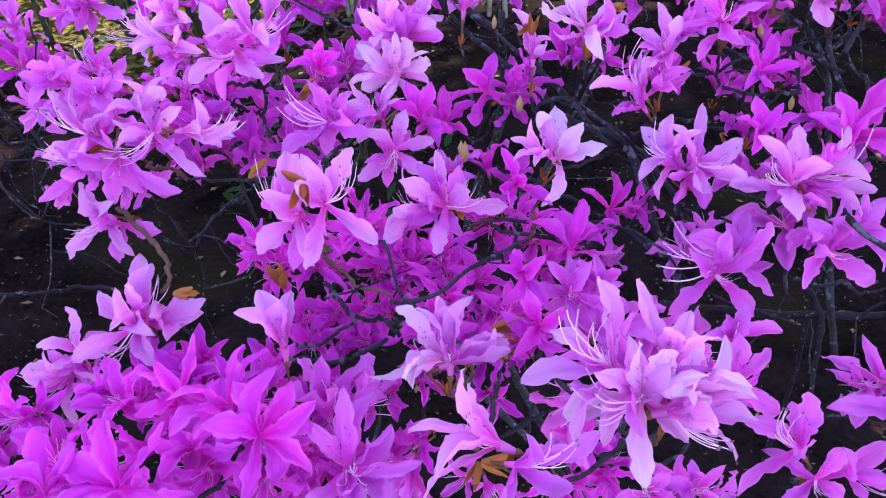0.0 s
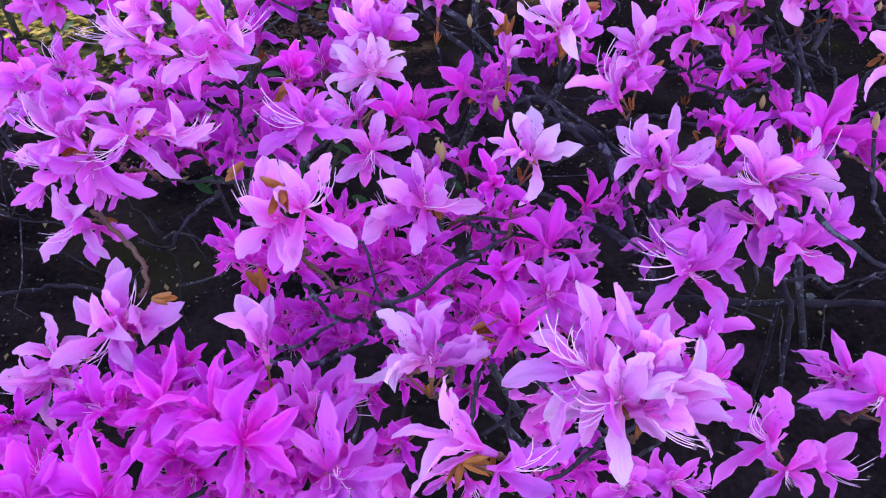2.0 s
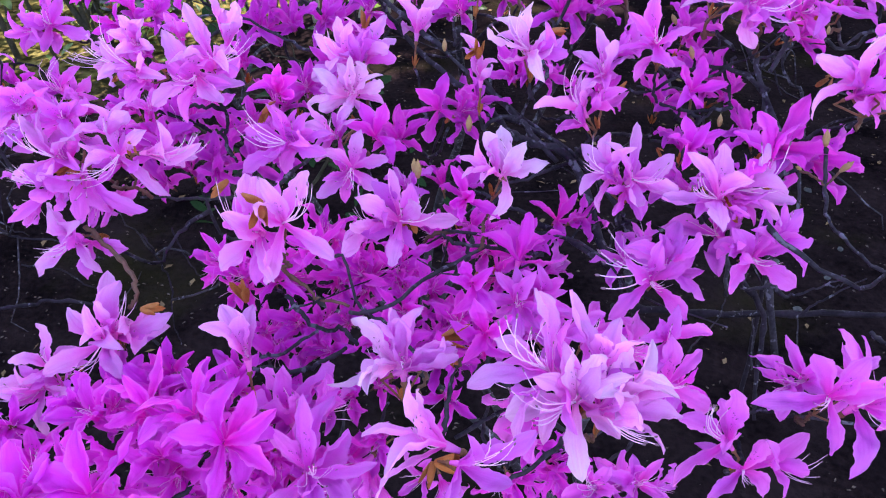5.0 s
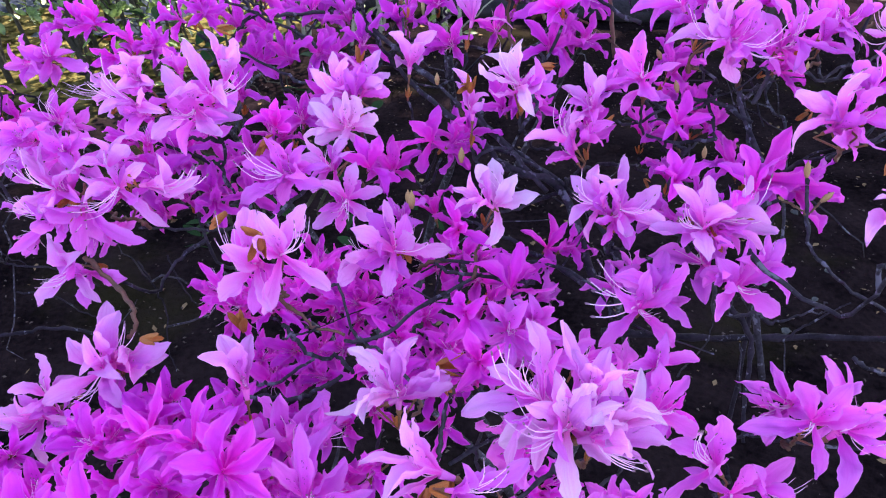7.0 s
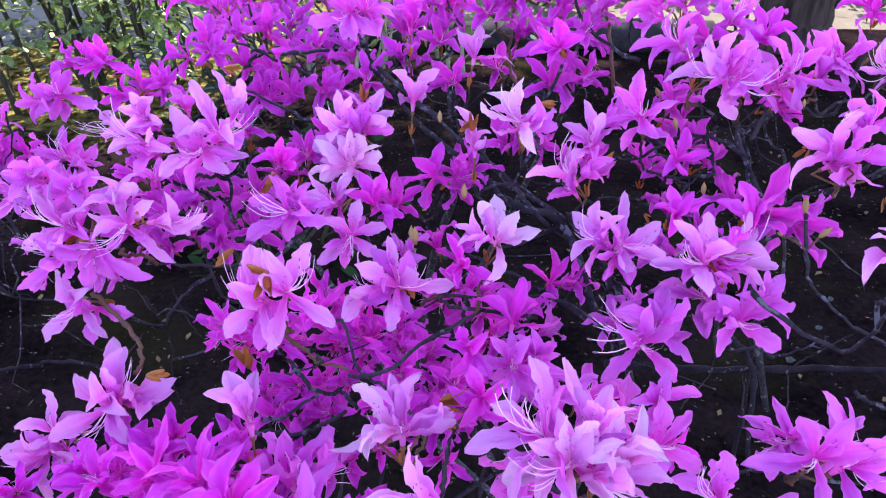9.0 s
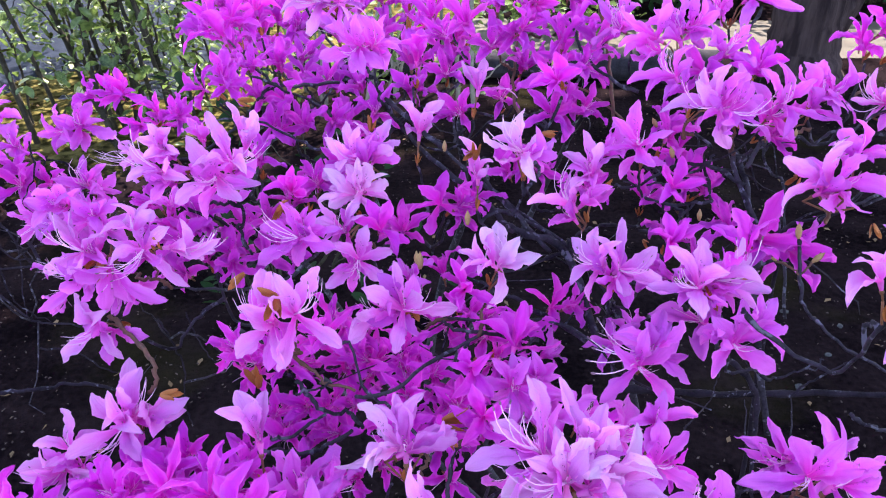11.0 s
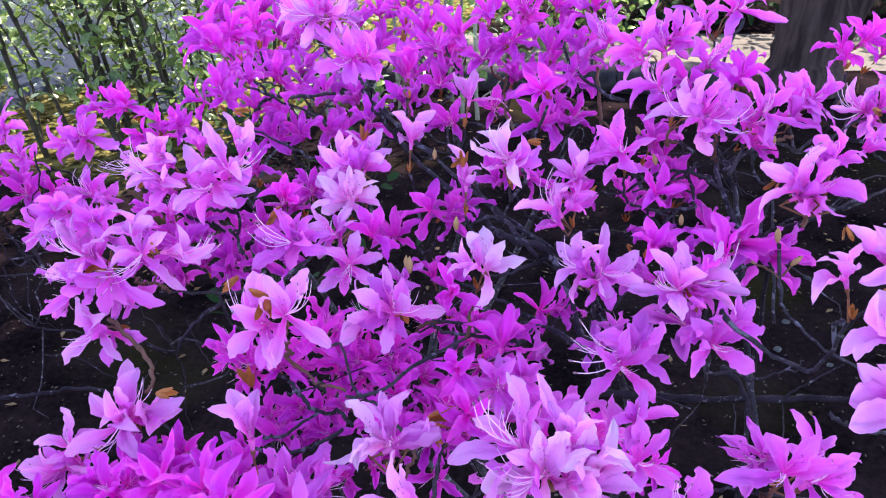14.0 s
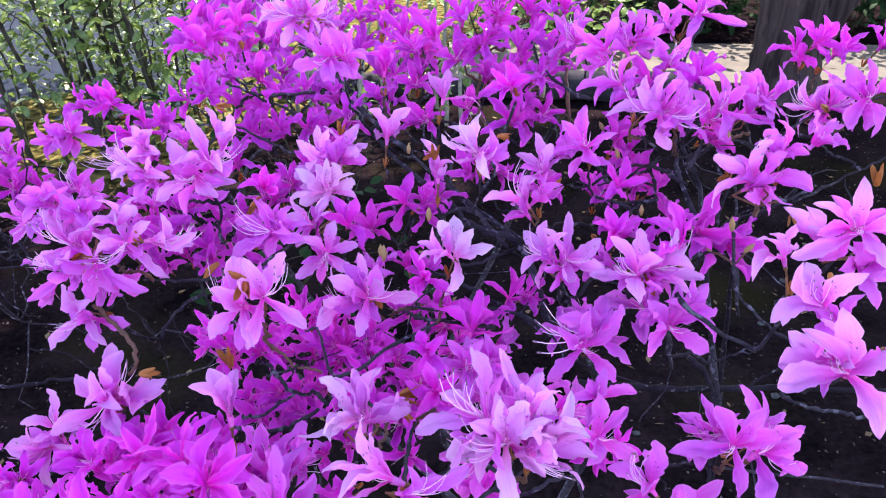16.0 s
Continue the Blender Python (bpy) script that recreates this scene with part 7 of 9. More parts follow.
blossom(shrub, (0.063, 0.242, 0.645), (-0.03, 0.30, 0.95), 0.0244, "pale", ((57, 10, 0.97), (151, 36, 0.97), (-143, 23, 1.00), (-41, 28, 1.54), (-46, 28, 1.00)))
blossom(shrub, (0.062, 0.237, 0.634), (-0.03, 0.30, 0.95), 0.0219, "mid", ((93, 12, 0.84), (-180, 38, 0.97), (-117, 27, 0.87), (6, 18, 0.89), (-10, 15, 0.96)))
blossom(shrub, (0.106, 0.327, 0.624), (0.03, -0.75, 0.66), 0.0285, "mid", ((96, 38, 0.92), (35, 83, 1.00), (151, 45, 0.92), (-140, 83, 0.99), (-45, 93, 1.00)), (-58, 75, 0.38))
blossom(shrub, (0.114, 0.332, 0.631), (0.05, -0.31, 0.95), 0.0251, "mid", ((63, 52, 1.00), (155, 51, 0.97), (162, 66, 0.99), (9, 44, 0.97), (-39, 109, 1.12)), (-174, 81, 1.74))
blossom(shrub, (0.113, 0.335, 0.627), (0.05, -0.31, 0.95), 0.0226, "mid", ((100, 40, 0.87), (-179, 50, 0.78), (-156, 56, 0.89), (34, 29, 0.93), (-12, 88, 0.96)))
blossom(shrub, (0.111, 0.287, 0.591), (0.22, -0.63, 0.75), 0.0262, "mid", ((85, 47, 0.95), (28, 72, 1.00), (157, 43, 0.89), (-141, 59, 0.91), (-42, 85, 1.08)), (-51, 68, 0.35))
blossom(shrub, (0.112, 0.303, 0.605), (-0.18, -0.58, 0.79), 0.0210, "mid", ((79, 37, 0.94), (141, 45, 0.97), (25, 94, 1.12), (-163, 42, 0.93), (-98, 60, 0.92)))
blossom(shrub_side, (0.145, 0.256, 0.565), (0.17, -0.53, 0.83), 0.0224, "mid", ((59, 40, 0.96), (128, 85, 1.00), (13, 72, 1.67), (-159, 100, 0.99), (-52, 95, 1.00)), (-104, 91, 0.42))
blossom(shrub_side, (0.137, 0.264, 0.576), (-0.60, 0.26, 0.76), 0.0263, "mid", ((142, 53, 1.00), (26, 46, 0.89), (170, 66, 0.79), (-52, 77, 1.24), (-95, 30, 0.97)), (-32, 21, 1.11))
blossom(shrub_side, (0.159, 0.258, 0.567), (0.85, -0.35, 0.40), 0.0210, "mid", ((111, 53, 0.89), (155, 5, 0.94), (-6, 71, 0.72), (-171, 51, 0.89), (-55, 71, 0.73)), (-105, 30, 1.13))
blossom(shrub_side, (0.177, 0.264, 0.607), (-0.08, -0.59, 0.81), 0.0274, "mid", ((55, 53, 0.97), (127, 56, 0.99), (12, 50, 0.93), (-175, 86, 1.14), (-79, 111, 1.00)), (-121, 85, 0.40))
blossom(shrub_side, (0.190, 0.262, 0.604), (0.52, -0.08, 0.85), 0.0325, "mid", ((49, 54, 1.13), (20, 37, 1.00), (-167, 14, 0.92), (-165, 101, 0.93), (-51, 52, 0.94)))
blossom(shrub_side, (0.194, 0.261, 0.604), (0.87, -0.48, 0.06), 0.0231, "mid", ((101, 47, 0.90), (11, 34, 1.00), (179, 35, 0.90), (-55, 26, 1.09), (-69, 50, 0.88)), (-128, 44, 0.63))
blossom(shrub_side, (0.191, 0.236, 0.751), (-0.22, -0.77, 0.60), 0.0211, "pale", ((98, 49, 0.95), (153, 75, 1.00), (13, 69, 0.95), (-151, 81, 1.40), (-52, 76, 0.96)), (-136, 65, 0.42))
blossom(shrub_side, (0.191, 0.243, 0.748), (-0.22, -0.77, 0.60), 0.0190, "mid", ((130, 48, 0.94), (-160, 62, 0.83), (37, 73, 0.83), (-122, 85, 0.94), (-6, 68, 0.90)))
blossom(shrub_side, (0.178, 0.266, 0.721), (-0.25, 0.29, 0.92), 0.0210, "pale", ((123, 31, 0.98), (3, 34, 0.95), (-175, 86, 0.69), (-16, 76, 0.97), (-135, 43, 0.75)))
blossom(shrub_side, (0.188, 0.255, 0.733), (-0.29, -0.10, 0.95), 0.0210, "pale", ((155, 78, 0.66), (7, 52, 0.77), (-174, 3, 0.95), (-169, 35, 1.12), (-46, 28, 0.90)))
blossom(shrub_side, (0.165, 0.205, 0.735), (-0.76, -0.05, 0.65), 0.0210, "pale", ((61, 58, 0.90), (135, 14, 0.99), (152, 57, 0.88), (-69, 38, 0.98), (-97, 63, 0.94)), (-79, 12, 0.64))
blossom(shrub_side, (0.174, 0.203, 0.727), (-0.76, -0.05, 0.65), 0.0189, "mid", ((90, 61, 0.81), (160, 26, 0.93), (-167, 44, 0.78), (-44, 44, 0.94), (-58, 68, 0.95)))
blossom(shrub_side, (0.196, 0.239, 0.734), (0.06, -0.93, 0.37), 0.0210, "mid", ((99, 39, 0.88), (144, 34, 0.84), (-4, 24, 0.85), (-61, 19, 0.84), (-85, 54, 0.96)))
blossom(shrub_side, (0.198, 0.245, 0.732), (0.06, -0.93, 0.37), 0.0189, "mid", ((126, 36, 0.92), (-173, 32, 0.90), (27, 25, 0.97), (-34, 25, 0.79), (-40, 56, 0.80)))
blossom(shrub_side, (0.172, 0.188, 0.716), (-0.28, -0.59, 0.76), 0.0254, "pale", ((110, 66, 1.00), (37, 61, 0.95), (155, 44, 0.98), (-150, 79, 1.04), (-53, 90, 0.97)), (-161, 53, 0.44))
blossom(shrub_side, (0.170, 0.197, 0.716), (-0.61, 0.03, 0.79), 0.0210, "pale", ((93, 20, 0.97), (146, 84, 0.77), (17, 64, 0.75), (-139, 45, 0.85), (-82, 60, 1.04)), (-69, 26, 0.79))
blossom(shrub_side, (0.176, 0.197, 0.711), (-0.61, 0.03, 0.79), 0.0189, "mid", ((137, 20, 0.96), (-167, 88, 0.79), (61, 69, 0.95), (-112, 41, 0.93), (-50, 58, 0.84)))
blossom(shrub, (0.037, 0.324, 0.612), (-0.03, -0.74, 0.67), 0.0210, "mid", ((57, 49, 0.94), (126, 64, 0.98), (176, 75, 0.99), (-20, 79, 0.99), (-81, 63, 0.94)))
blossom(shrub, (0.041, 0.329, 0.607), (-0.03, -0.74, 0.67), 0.0189, "mid", ((97, 54, 0.96), (164, 60, 0.81), (-154, 88, 0.83), (23, 69, 0.87), (-53, 58, 0.98)))
blossom(shrub, (0.051, 0.333, 0.610), (0.05, -0.69, 0.73), 0.0210, "mid", ((98, 42, 0.94), (133, 53, 0.96), (31, 33, 0.91), (-38, 53, 0.93), (-114, 54, 0.90)))
blossom(shrub, (0.049, 0.337, 0.604), (0.05, -0.69, 0.73), 0.0189, "mid", ((138, 46, 0.86), (163, 41, 0.96), (60, 38, 0.88), (4, 48, 0.96), (-86, 51, 0.83)))
blossom(shrub, (0.015, 0.329, 0.621), (-0.13, -0.83, 0.54), 0.0210, "rich", ((121, 46, 0.93), (45, 42, 0.90), (162, 30, 0.89), (-47, 48, 0.92), (-111, 52, 0.94)))
blossom(shrub, (0.020, 0.293, 0.619), (-0.16, -0.79, 0.59), 0.0210, "rich", ((115, 37, 0.91), (44, 45, 0.91), (174, 40, 0.92), (-34, 47, 0.90), (-123, 50, 0.94)))
blossom(shrub, (0.012, 0.368, 0.646), (-0.01, -0.84, 0.54), 0.0210, "rich", ((114, 62, 0.96), (48, 29, 0.86), (-166, 40, 0.90), (-26, 84, 1.00), (-109, 39, 0.90)))
blossom(shrub, (-0.002, 0.456, 0.655), (-0.24, -0.79, 0.56), 0.0222, "rich", ((81, 70, 0.98), (141, 45, 0.94), (-4, 102, 1.14), (-159, 62, 0.99), (-92, 89, 1.00)))
blossom(shrub, (-0.039, 0.417, 0.657), (0.22, -0.66, 0.72), 0.0210, "rich", ((107, 53, 0.96), (61, 34, 0.94), (154, 53, 0.92), (-36, 73, 1.00), (-70, 60, 0.95)))
blossom(shrub_side, (0.139, 0.420, 0.686), (-0.01, -0.72, 0.69), 0.0210, "rich", ((74, 57, 0.97), (137, 54, 0.96), (5, 55, 0.95), (-137, 46, 0.90), (-83, 45, 0.89)))
blossom(shrub, (-0.092, 0.420, 0.682), (0.07, -0.65, 0.75), 0.0210, "rich", ((79, 28, 0.91), (142, 27, 0.89), (13, 34, 0.92), (-175, 42, 0.90), (-41, 46, 0.91)))
blossom(shrub, (0.067, 0.442, 0.745), (-0.33, -0.73, 0.60), 0.0210, "rich", ((98, 39, 0.92), (155, 32, 0.93), (21, 54, 0.90), (-143, 48, 0.96), (-92, 42, 0.92)))
blossom(shrub_back, (0.086, 0.556, 0.722), (0.03, -0.76, 0.65), 0.0210, "rich", ((54, 40, 0.92), (134, 50, 0.93), (176, 57, 0.94), (-13, 57, 0.95), (-72, 56, 0.93)))

# ---- limbs that show between the flowers ----
limb(shrub_side, 2.75, 1.5, (0.259, 0.445, 0.456), (0.253, 0.499, 0.529), (0.251, 0.550, 0.598), (0.245, 0.575, 0.631), (0.235, 0.587, 0.648), (0.240, 0.606, 0.674))
limb(shrub_side, 1.38, 1, (0.285, 0.515, 0.518), (0.288, 0.561, 0.580), (0.288, 0.584, 0.610), (0.274, 0.593, 0.622), (0.275, 0.627, 0.669))
limb(shrub_side, 1.012, 0.6, (0.176, 0.460, 0.690), (0.168, 0.455, 0.683), (0.156, 0.455, 0.678), (0.149, 0.454, 0.673), (0.136, 0.456, 0.670), (0.119, 0.459, 0.671))
limb(shrub_side, 0.92, 0.5, (0.155, 0.454, 0.676), (0.152, 0.464, 0.687), (0.149, 0.468, 0.691), (0.142, 0.471, 0.693))
limb(shrub_side, 0.92, 0.5, (0.175, 0.463, 0.693), (0.162, 0.471, 0.701), (0.147, 0.478, 0.704), (0.141, 0.483, 0.708))
limb(shrub_side, 1.104, 0.75, (0.173, 0.440, 0.666), (0.171, 0.460, 0.681), (0.167, 0.475, 0.699), (0.163, 0.485, 0.711))
limb(shrub_side, 3.3, 2.5, (0.147, 0.512, 0.446), (0.184, 0.511, 0.444), (0.225, 0.509, 0.442), (0.275, 0.509, 0.442), (0.348, 0.509, 0.442), (0.485, 0.505, 0.438))
limb(shrub_side, 2.75, 1.5, (0.247, 0.510, 0.477), (0.263, 0.500, 0.463), (0.268, 0.487, 0.445), (0.262, 0.460, 0.410), (0.261, 0.442, 0.385))
limb(shrub_side, 0.92, 0.6, (0.318, 0.469, 0.355), (0.315, 0.497, 0.392), (0.315, 0.522, 0.427), bark=LICHENED)
limb(shrub_side, 1.15, 0.6, (0.294, 0.492, 0.453), (0.309, 0.498, 0.461), (0.321, 0.502, 0.466), (0.353, 0.511, 0.479))
limb(shrub, 2.75, 1.3, (0.099, 0.385, 0.594), (0.079, 0.432, 0.634), (0.055, 0.436, 0.643), (0.039, 0.451, 0.645), (0.026, 0.467, 0.657), (0.004, 0.482, 0.666), (-0.024, 0.526, 0.675), (-0.039, 0.531, 0.692))
limb(shrub, 1.84, 1, (0.101, 0.377, 0.592), (0.079, 0.387, 0.603), (0.060, 0.396, 0.610), (0.045, 0.403, 0.617), (0.029, 0.408, 0.622), (0.004, 0.419, 0.626))
limb(shrub, 1.38, 0.75, (0.082, 0.433, 0.634), (0.062, 0.423, 0.631), (0.045, 0.417, 0.628), (0.037, 0.416, 0.627))
limb(shrub, 1.38, 1, (0.093, 0.377, 0.600), (0.068, 0.387, 0.609), (0.034, 0.386, 0.610), (-0.000, 0.386, 0.613))
limb(shrub, 1.38, 1, (0.059, 0.378, 0.602), (0.028, 0.379, 0.606), (0.009, 0.379, 0.609), (-0.001, 0.385, 0.612))
limb(shrub, 1.61, 1, (0.123, 0.383, 0.584), (0.102, 0.418, 0.618), (0.080, 0.440, 0.635), (0.045, 0.465, 0.651), (0.020, 0.479, 0.673))
limb(shrub, 1.38, 0.8, (0.119, 0.395, 0.599), (0.096, 0.428, 0.623), (0.060, 0.449, 0.644), (0.032, 0.465, 0.647), (0.011, 0.465, 0.647), (-0.013, 0.464, 0.643), (-0.026, 0.448, 0.631))
limb(shrub, 1.38, 0.8, (0.113, 0.395, 0.614), (0.135, 0.412, 0.634), (0.149, 0.432, 0.652), (0.163, 0.443, 0.664))
limb(shrub, 1.564, 1.1, (-0.101, 0.307, 0.580), (-0.088, 0.312, 0.574), (-0.074, 0.314, 0.572), (-0.063, 0.318, 0.575), (-0.051, 0.319, 0.584))
limb(shrub, 1.38, 1, (-0.084, 0.340, 0.602), (-0.076, 0.337, 0.593), (-0.067, 0.332, 0.586), (-0.054, 0.330, 0.587), (-0.044, 0.311, 0.594))
limb(shrub, 1.104, 0.8, (-0.097, 0.317, 0.581), (-0.089, 0.319, 0.578), (-0.078, 0.326, 0.580), (-0.067, 0.331, 0.585))
limb(shrub, 0.828, 0.6, (-0.075, 0.316, 0.570), (-0.080, 0.312, 0.569), (-0.083, 0.304, 0.568))
limb(shrub, 1.176, 0.84, (-0.084, 0.340, 0.621), (-0.076, 0.343, 0.608), (-0.066, 0.340, 0.600), (-0.050, 0.335, 0.599), bark=TWIG)
limb(shrub, 0.828, 0.5, (-0.084, 0.335, 0.597), (-0.073, 0.337, 0.598), (-0.064, 0.339, 0.601))
limb(shrub, 1.428, 1.092, (-0.202, 0.382, 0.617), (-0.193, 0.377, 0.610), (-0.179, 0.364, 0.608), (-0.164, 0.343, 0.612), (-0.160, 0.332, 0.608), (-0.164, 0.329, 0.602), bark=TWIG)
limb(shrub, 1.196, 0.7, (-0.176, 0.452, 0.656), (-0.161, 0.450, 0.651), (-0.146, 0.450, 0.644), (-0.131, 0.439, 0.637), (-0.118, 0.409, 0.644))
limb(shrub, 1.104, 0.7, (-0.074, 0.403, 0.652), (-0.086, 0.350, 0.664), (-0.115, 0.365, 0.647), (-0.145, 0.396, 0.627), (-0.163, 0.402, 0.624), (-0.176, 0.403, 0.623))
limb(shrub, 1.012, 0.7, (-0.008, 0.296, 0.595), (-0.029, 0.315, 0.605), (-0.044, 0.339, 0.595), (-0.054, 0.357, 0.614), (-0.062, 0.356, 0.615))
limb(shrub, 1.196, 0.9, (-0.050, 0.337, 0.593), (-0.030, 0.323, 0.609), (-0.005, 0.344, 0.614), (0.026, 0.368, 0.616))
limb(shrub, 1.196, 0.9, (0.007, 0.287, 0.550), (0.025, 0.297, 0.554), (0.037, 0.304, 0.555))
limb(shrub, 1.38, 1, (-0.000, 0.285, 0.549), (0.002, 0.291, 0.566), (0.004, 0.298, 0.574), (0.007, 0.309, 0.583))
limb(shrub, 1.104, 0.9, (0.076, 0.297, 0.536), (0.055, 0.289, 0.536), (0.037, 0.286, 0.543))
limb(shrub, 1.61, 1.25, (-0.384, 0.494, 0.453), (-0.354, 0.495, 0.455), (-0.332, 0.497, 0.457), (-0.310, 0.499, 0.460), (-0.281, 0.498, 0.458), (-0.256, 0.492, 0.451), (-0.225, 0.478, 0.432))
limb(shrub, 1.15, 0.75, (-0.418, 0.598, 0.492), (-0.398, 0.589, 0.480), (-0.378, 0.579, 0.467), (-0.359, 0.577, 0.465), (-0.329, 0.575, 0.462), (-0.295, 0.567, 0.451))
limb(shrub, 0.92, 0.5, (-0.388, 0.595, 0.422), (-0.352, 0.593, 0.418), (-0.326, 0.584, 0.406), (-0.305, 0.581, 0.402))
limb(shrub, 0.736, 0.4, (-0.428, 0.680, 0.502), (-0.422, 0.661, 0.477), (-0.418, 0.642, 0.452), (-0.410, 0.628, 0.432))
limb(shrub, 0.828, 0.4, (-0.240, 0.532, 0.504), (-0.226, 0.520, 0.488), (-0.216, 0.507, 0.471), (-0.213, 0.488, 0.446), (-0.207, 0.478, 0.432))
limb(shrub, 0.736, 0.4, (-0.222, 0.551, 0.497), (-0.213, 0.539, 0.480), (-0.201, 0.528, 0.466), (-0.187, 0.523, 0.459))
limb(shrub, 0.644, 0.4, (-0.172, 0.544, 0.522), (-0.152, 0.541, 0.517), (-0.126, 0.538, 0.514))
limb(shrub_side, 1.104, 0.8, (0.151, 0.298, 0.553), (0.156, 0.298, 0.557), (0.168, 0.291, 0.567), (0.176, 0.286, 0.569), (0.193, 0.283, 0.570), (0.285, 0.287, 0.552), bark=LICHENED)
limb(shrub_side, 1.012, 0.75, (0.162, 0.282, 0.532), (0.158, 0.293, 0.544), (0.154, 0.301, 0.549))
limb(shrub_side, 1.196, 1, (0.229, 0.324, 0.593), (0.237, 0.320, 0.588), (0.252, 0.320, 0.583), (0.268, 0.322, 0.579), (0.284, 0.322, 0.575), (0.315, 0.327, 0.573), (0.393, 0.327, 0.558), bark=LICHENED)
limb(shrub_side, 1.104, 0.8, (0.208, 0.394, 0.673), (0.207, 0.383, 0.663), (0.205, 0.368, 0.650), (0.207, 0.359, 0.639), (0.219, 0.347, 0.629), (0.234, 0.337, 0.622), (0.279, 0.321, 0.601))
limb(shrub_side, 0.756, 0.588, (0.193, 0.381, 0.659), (0.200, 0.377, 0.657), (0.205, 0.372, 0.654), bark=TWIG)
limb(shrub_side, 0.756, 0.588, (0.216, 0.377, 0.666), (0.211, 0.375, 0.660), (0.205, 0.372, 0.654), bark=TWIG)
limb(shrub_side, 1.61, 1, (0.199, 0.410, 0.654), (0.187, 0.436, 0.679), (0.188, 0.468, 0.699), (0.193, 0.483, 0.723), (0.197, 0.504, 0.745), (0.214, 0.527, 0.768))
limb(shrub_side, 1.38, 0.8, (0.190, 0.435, 0.680), (0.173, 0.454, 0.684), (0.150, 0.458, 0.682), (0.127, 0.456, 0.669), (0.113, 0.457, 0.669))
limb(shrub_side, 1.38, 0.8, (0.193, 0.447, 0.687), (0.205, 0.463, 0.701), (0.201, 0.478, 0.716))
limb(shrub_side, 1.38, 0.8, (0.187, 0.398, 0.625), (0.216, 0.424, 0.655), (0.234, 0.415, 0.668), (0.247, 0.402, 0.686), (0.268, 0.417, 0.688))
limb(shrub_side, 1.104, 0.75, (0.205, 0.412, 0.657), (0.214, 0.425, 0.680), (0.226, 0.422, 0.698))
limb(shrub_side, 0.92, 0.5, (0.224, 0.428, 0.683), (0.241, 0.430, 0.711), (0.269, 0.456, 0.719), (0.303, 0.465, 0.725), (0.355, 0.469, 0.740))
limb(shrub_side, 0.92, 0.5, (0.248, 0.403, 0.683), (0.288, 0.427, 0.687), (0.316, 0.442, 0.693), (0.341, 0.449, 0.699), (0.406, 0.460, 0.711))
limb(shrub_back, 1.84, 1, (0.002, 0.481, 0.683), (-0.029, 0.525, 0.692), (-0.073, 0.638, 0.687), (-0.116, 0.759, 0.686), (-0.139, 0.773, 0.718), (-0.149, 0.780, 0.739))
limb(shrub_back, 1.38, 0.75, (-0.081, 0.588, 0.693), (-0.115, 0.545, 0.705), (-0.140, 0.563, 0.713), (-0.218, 0.777, 0.678))
limb(shrub_back, 1.15, 0.6, (-0.080, 0.526, 0.689), (-0.093, 0.542, 0.692), (-0.123, 0.526, 0.714), (-0.140, 0.530, 0.720), (-0.155, 0.537, 0.717))
limb(shrub_back, 1.15, 0.6, (-0.077, 0.487, 0.678), (-0.100, 0.498, 0.682), (-0.127, 0.498, 0.696), (-0.173, 0.521, 0.687))
limb(shrub_back, 1.38, 0.9, (0.134, 0.508, 0.715), (0.118, 0.516, 0.720), (0.100, 0.534, 0.732), (0.091, 0.559, 0.751))
limb(shrub_back, 1.104, 0.8, (0.074, 0.503, 0.687), (0.071, 0.520, 0.696), (0.081, 0.528, 0.709), (0.097, 0.536, 0.722))
limb(shrub_back, 1.26, 1.008, (0.061, 0.538, 0.680), (0.056, 0.572, 0.686), (0.058, 0.597, 0.717), (0.067, 0.604, 0.739), (0.067, 0.628, 0.771), bark=TWIG)
limb(shrub_back, 1.26, 1.008, (0.123, 0.520, 0.687), (0.123, 0.549, 0.713), (0.124, 0.581, 0.731), (0.119, 0.605, 0.757), (0.119, 0.615, 0.773), bark=TWIG)
limb(shrub_back, 0.84, 0.672, (0.132, 0.520, 0.687), (0.107, 0.537, 0.704), (0.090, 0.548, 0.707), bark=TWIG)
limb(shrub_back, 0.92, 0.6, (0.019, 0.573, 0.717), (0.009, 0.600, 0.726), (0.007, 0.625, 0.733))
limb(shrub_back, 0.92, 0.6, (-0.021, 0.537, 0.694), (-0.025, 0.619, 0.690), (-0.027, 0.648, 0.691))
limb(shrub, 1.656, 1, (0.070, 0.428, 0.635), (0.047, 0.450, 0.653), (0.027, 0.464, 0.666), (0.004, 0.480, 0.681), (-0.017, 0.524, 0.681))
limb(shrub_back, 1.38, 0.8, (-0.298, 0.490, 0.584), (-0.318, 0.516, 0.605), (-0.324, 0.567, 0.617), (-0.326, 0.589, 0.628))
limb(shrub_back, 1.15, 0.7, (-0.293, 0.567, 0.605), (-0.309, 0.583, 0.625), (-0.333, 0.582, 0.626))
limb(shrub_back, 0.92, 0.5, (-0.347, 0.523, 0.612), (-0.324, 0.506, 0.600), (-0.305, 0.493, 0.582), (-0.247, 0.438, 0.600))
limb(shrub_side, 0.736, 0.45, (0.191, 0.346, 0.598), (0.202, 0.347, 0.602), (0.212, 0.348, 0.606), (0.221, 0.350, 0.610), bark=LICHENED)
limb(shrub_side, 0.46, 0.35, (0.211, 0.348, 0.605), (0.215, 0.347, 0.605), (0.222, 0.347, 0.607), bark=LICHENED)
limb(shrub_side, 0.69, 0.4, (0.239, 0.435, 0.450), (0.239, 0.446, 0.468), (0.238, 0.455, 0.484), bark=LICHENED)
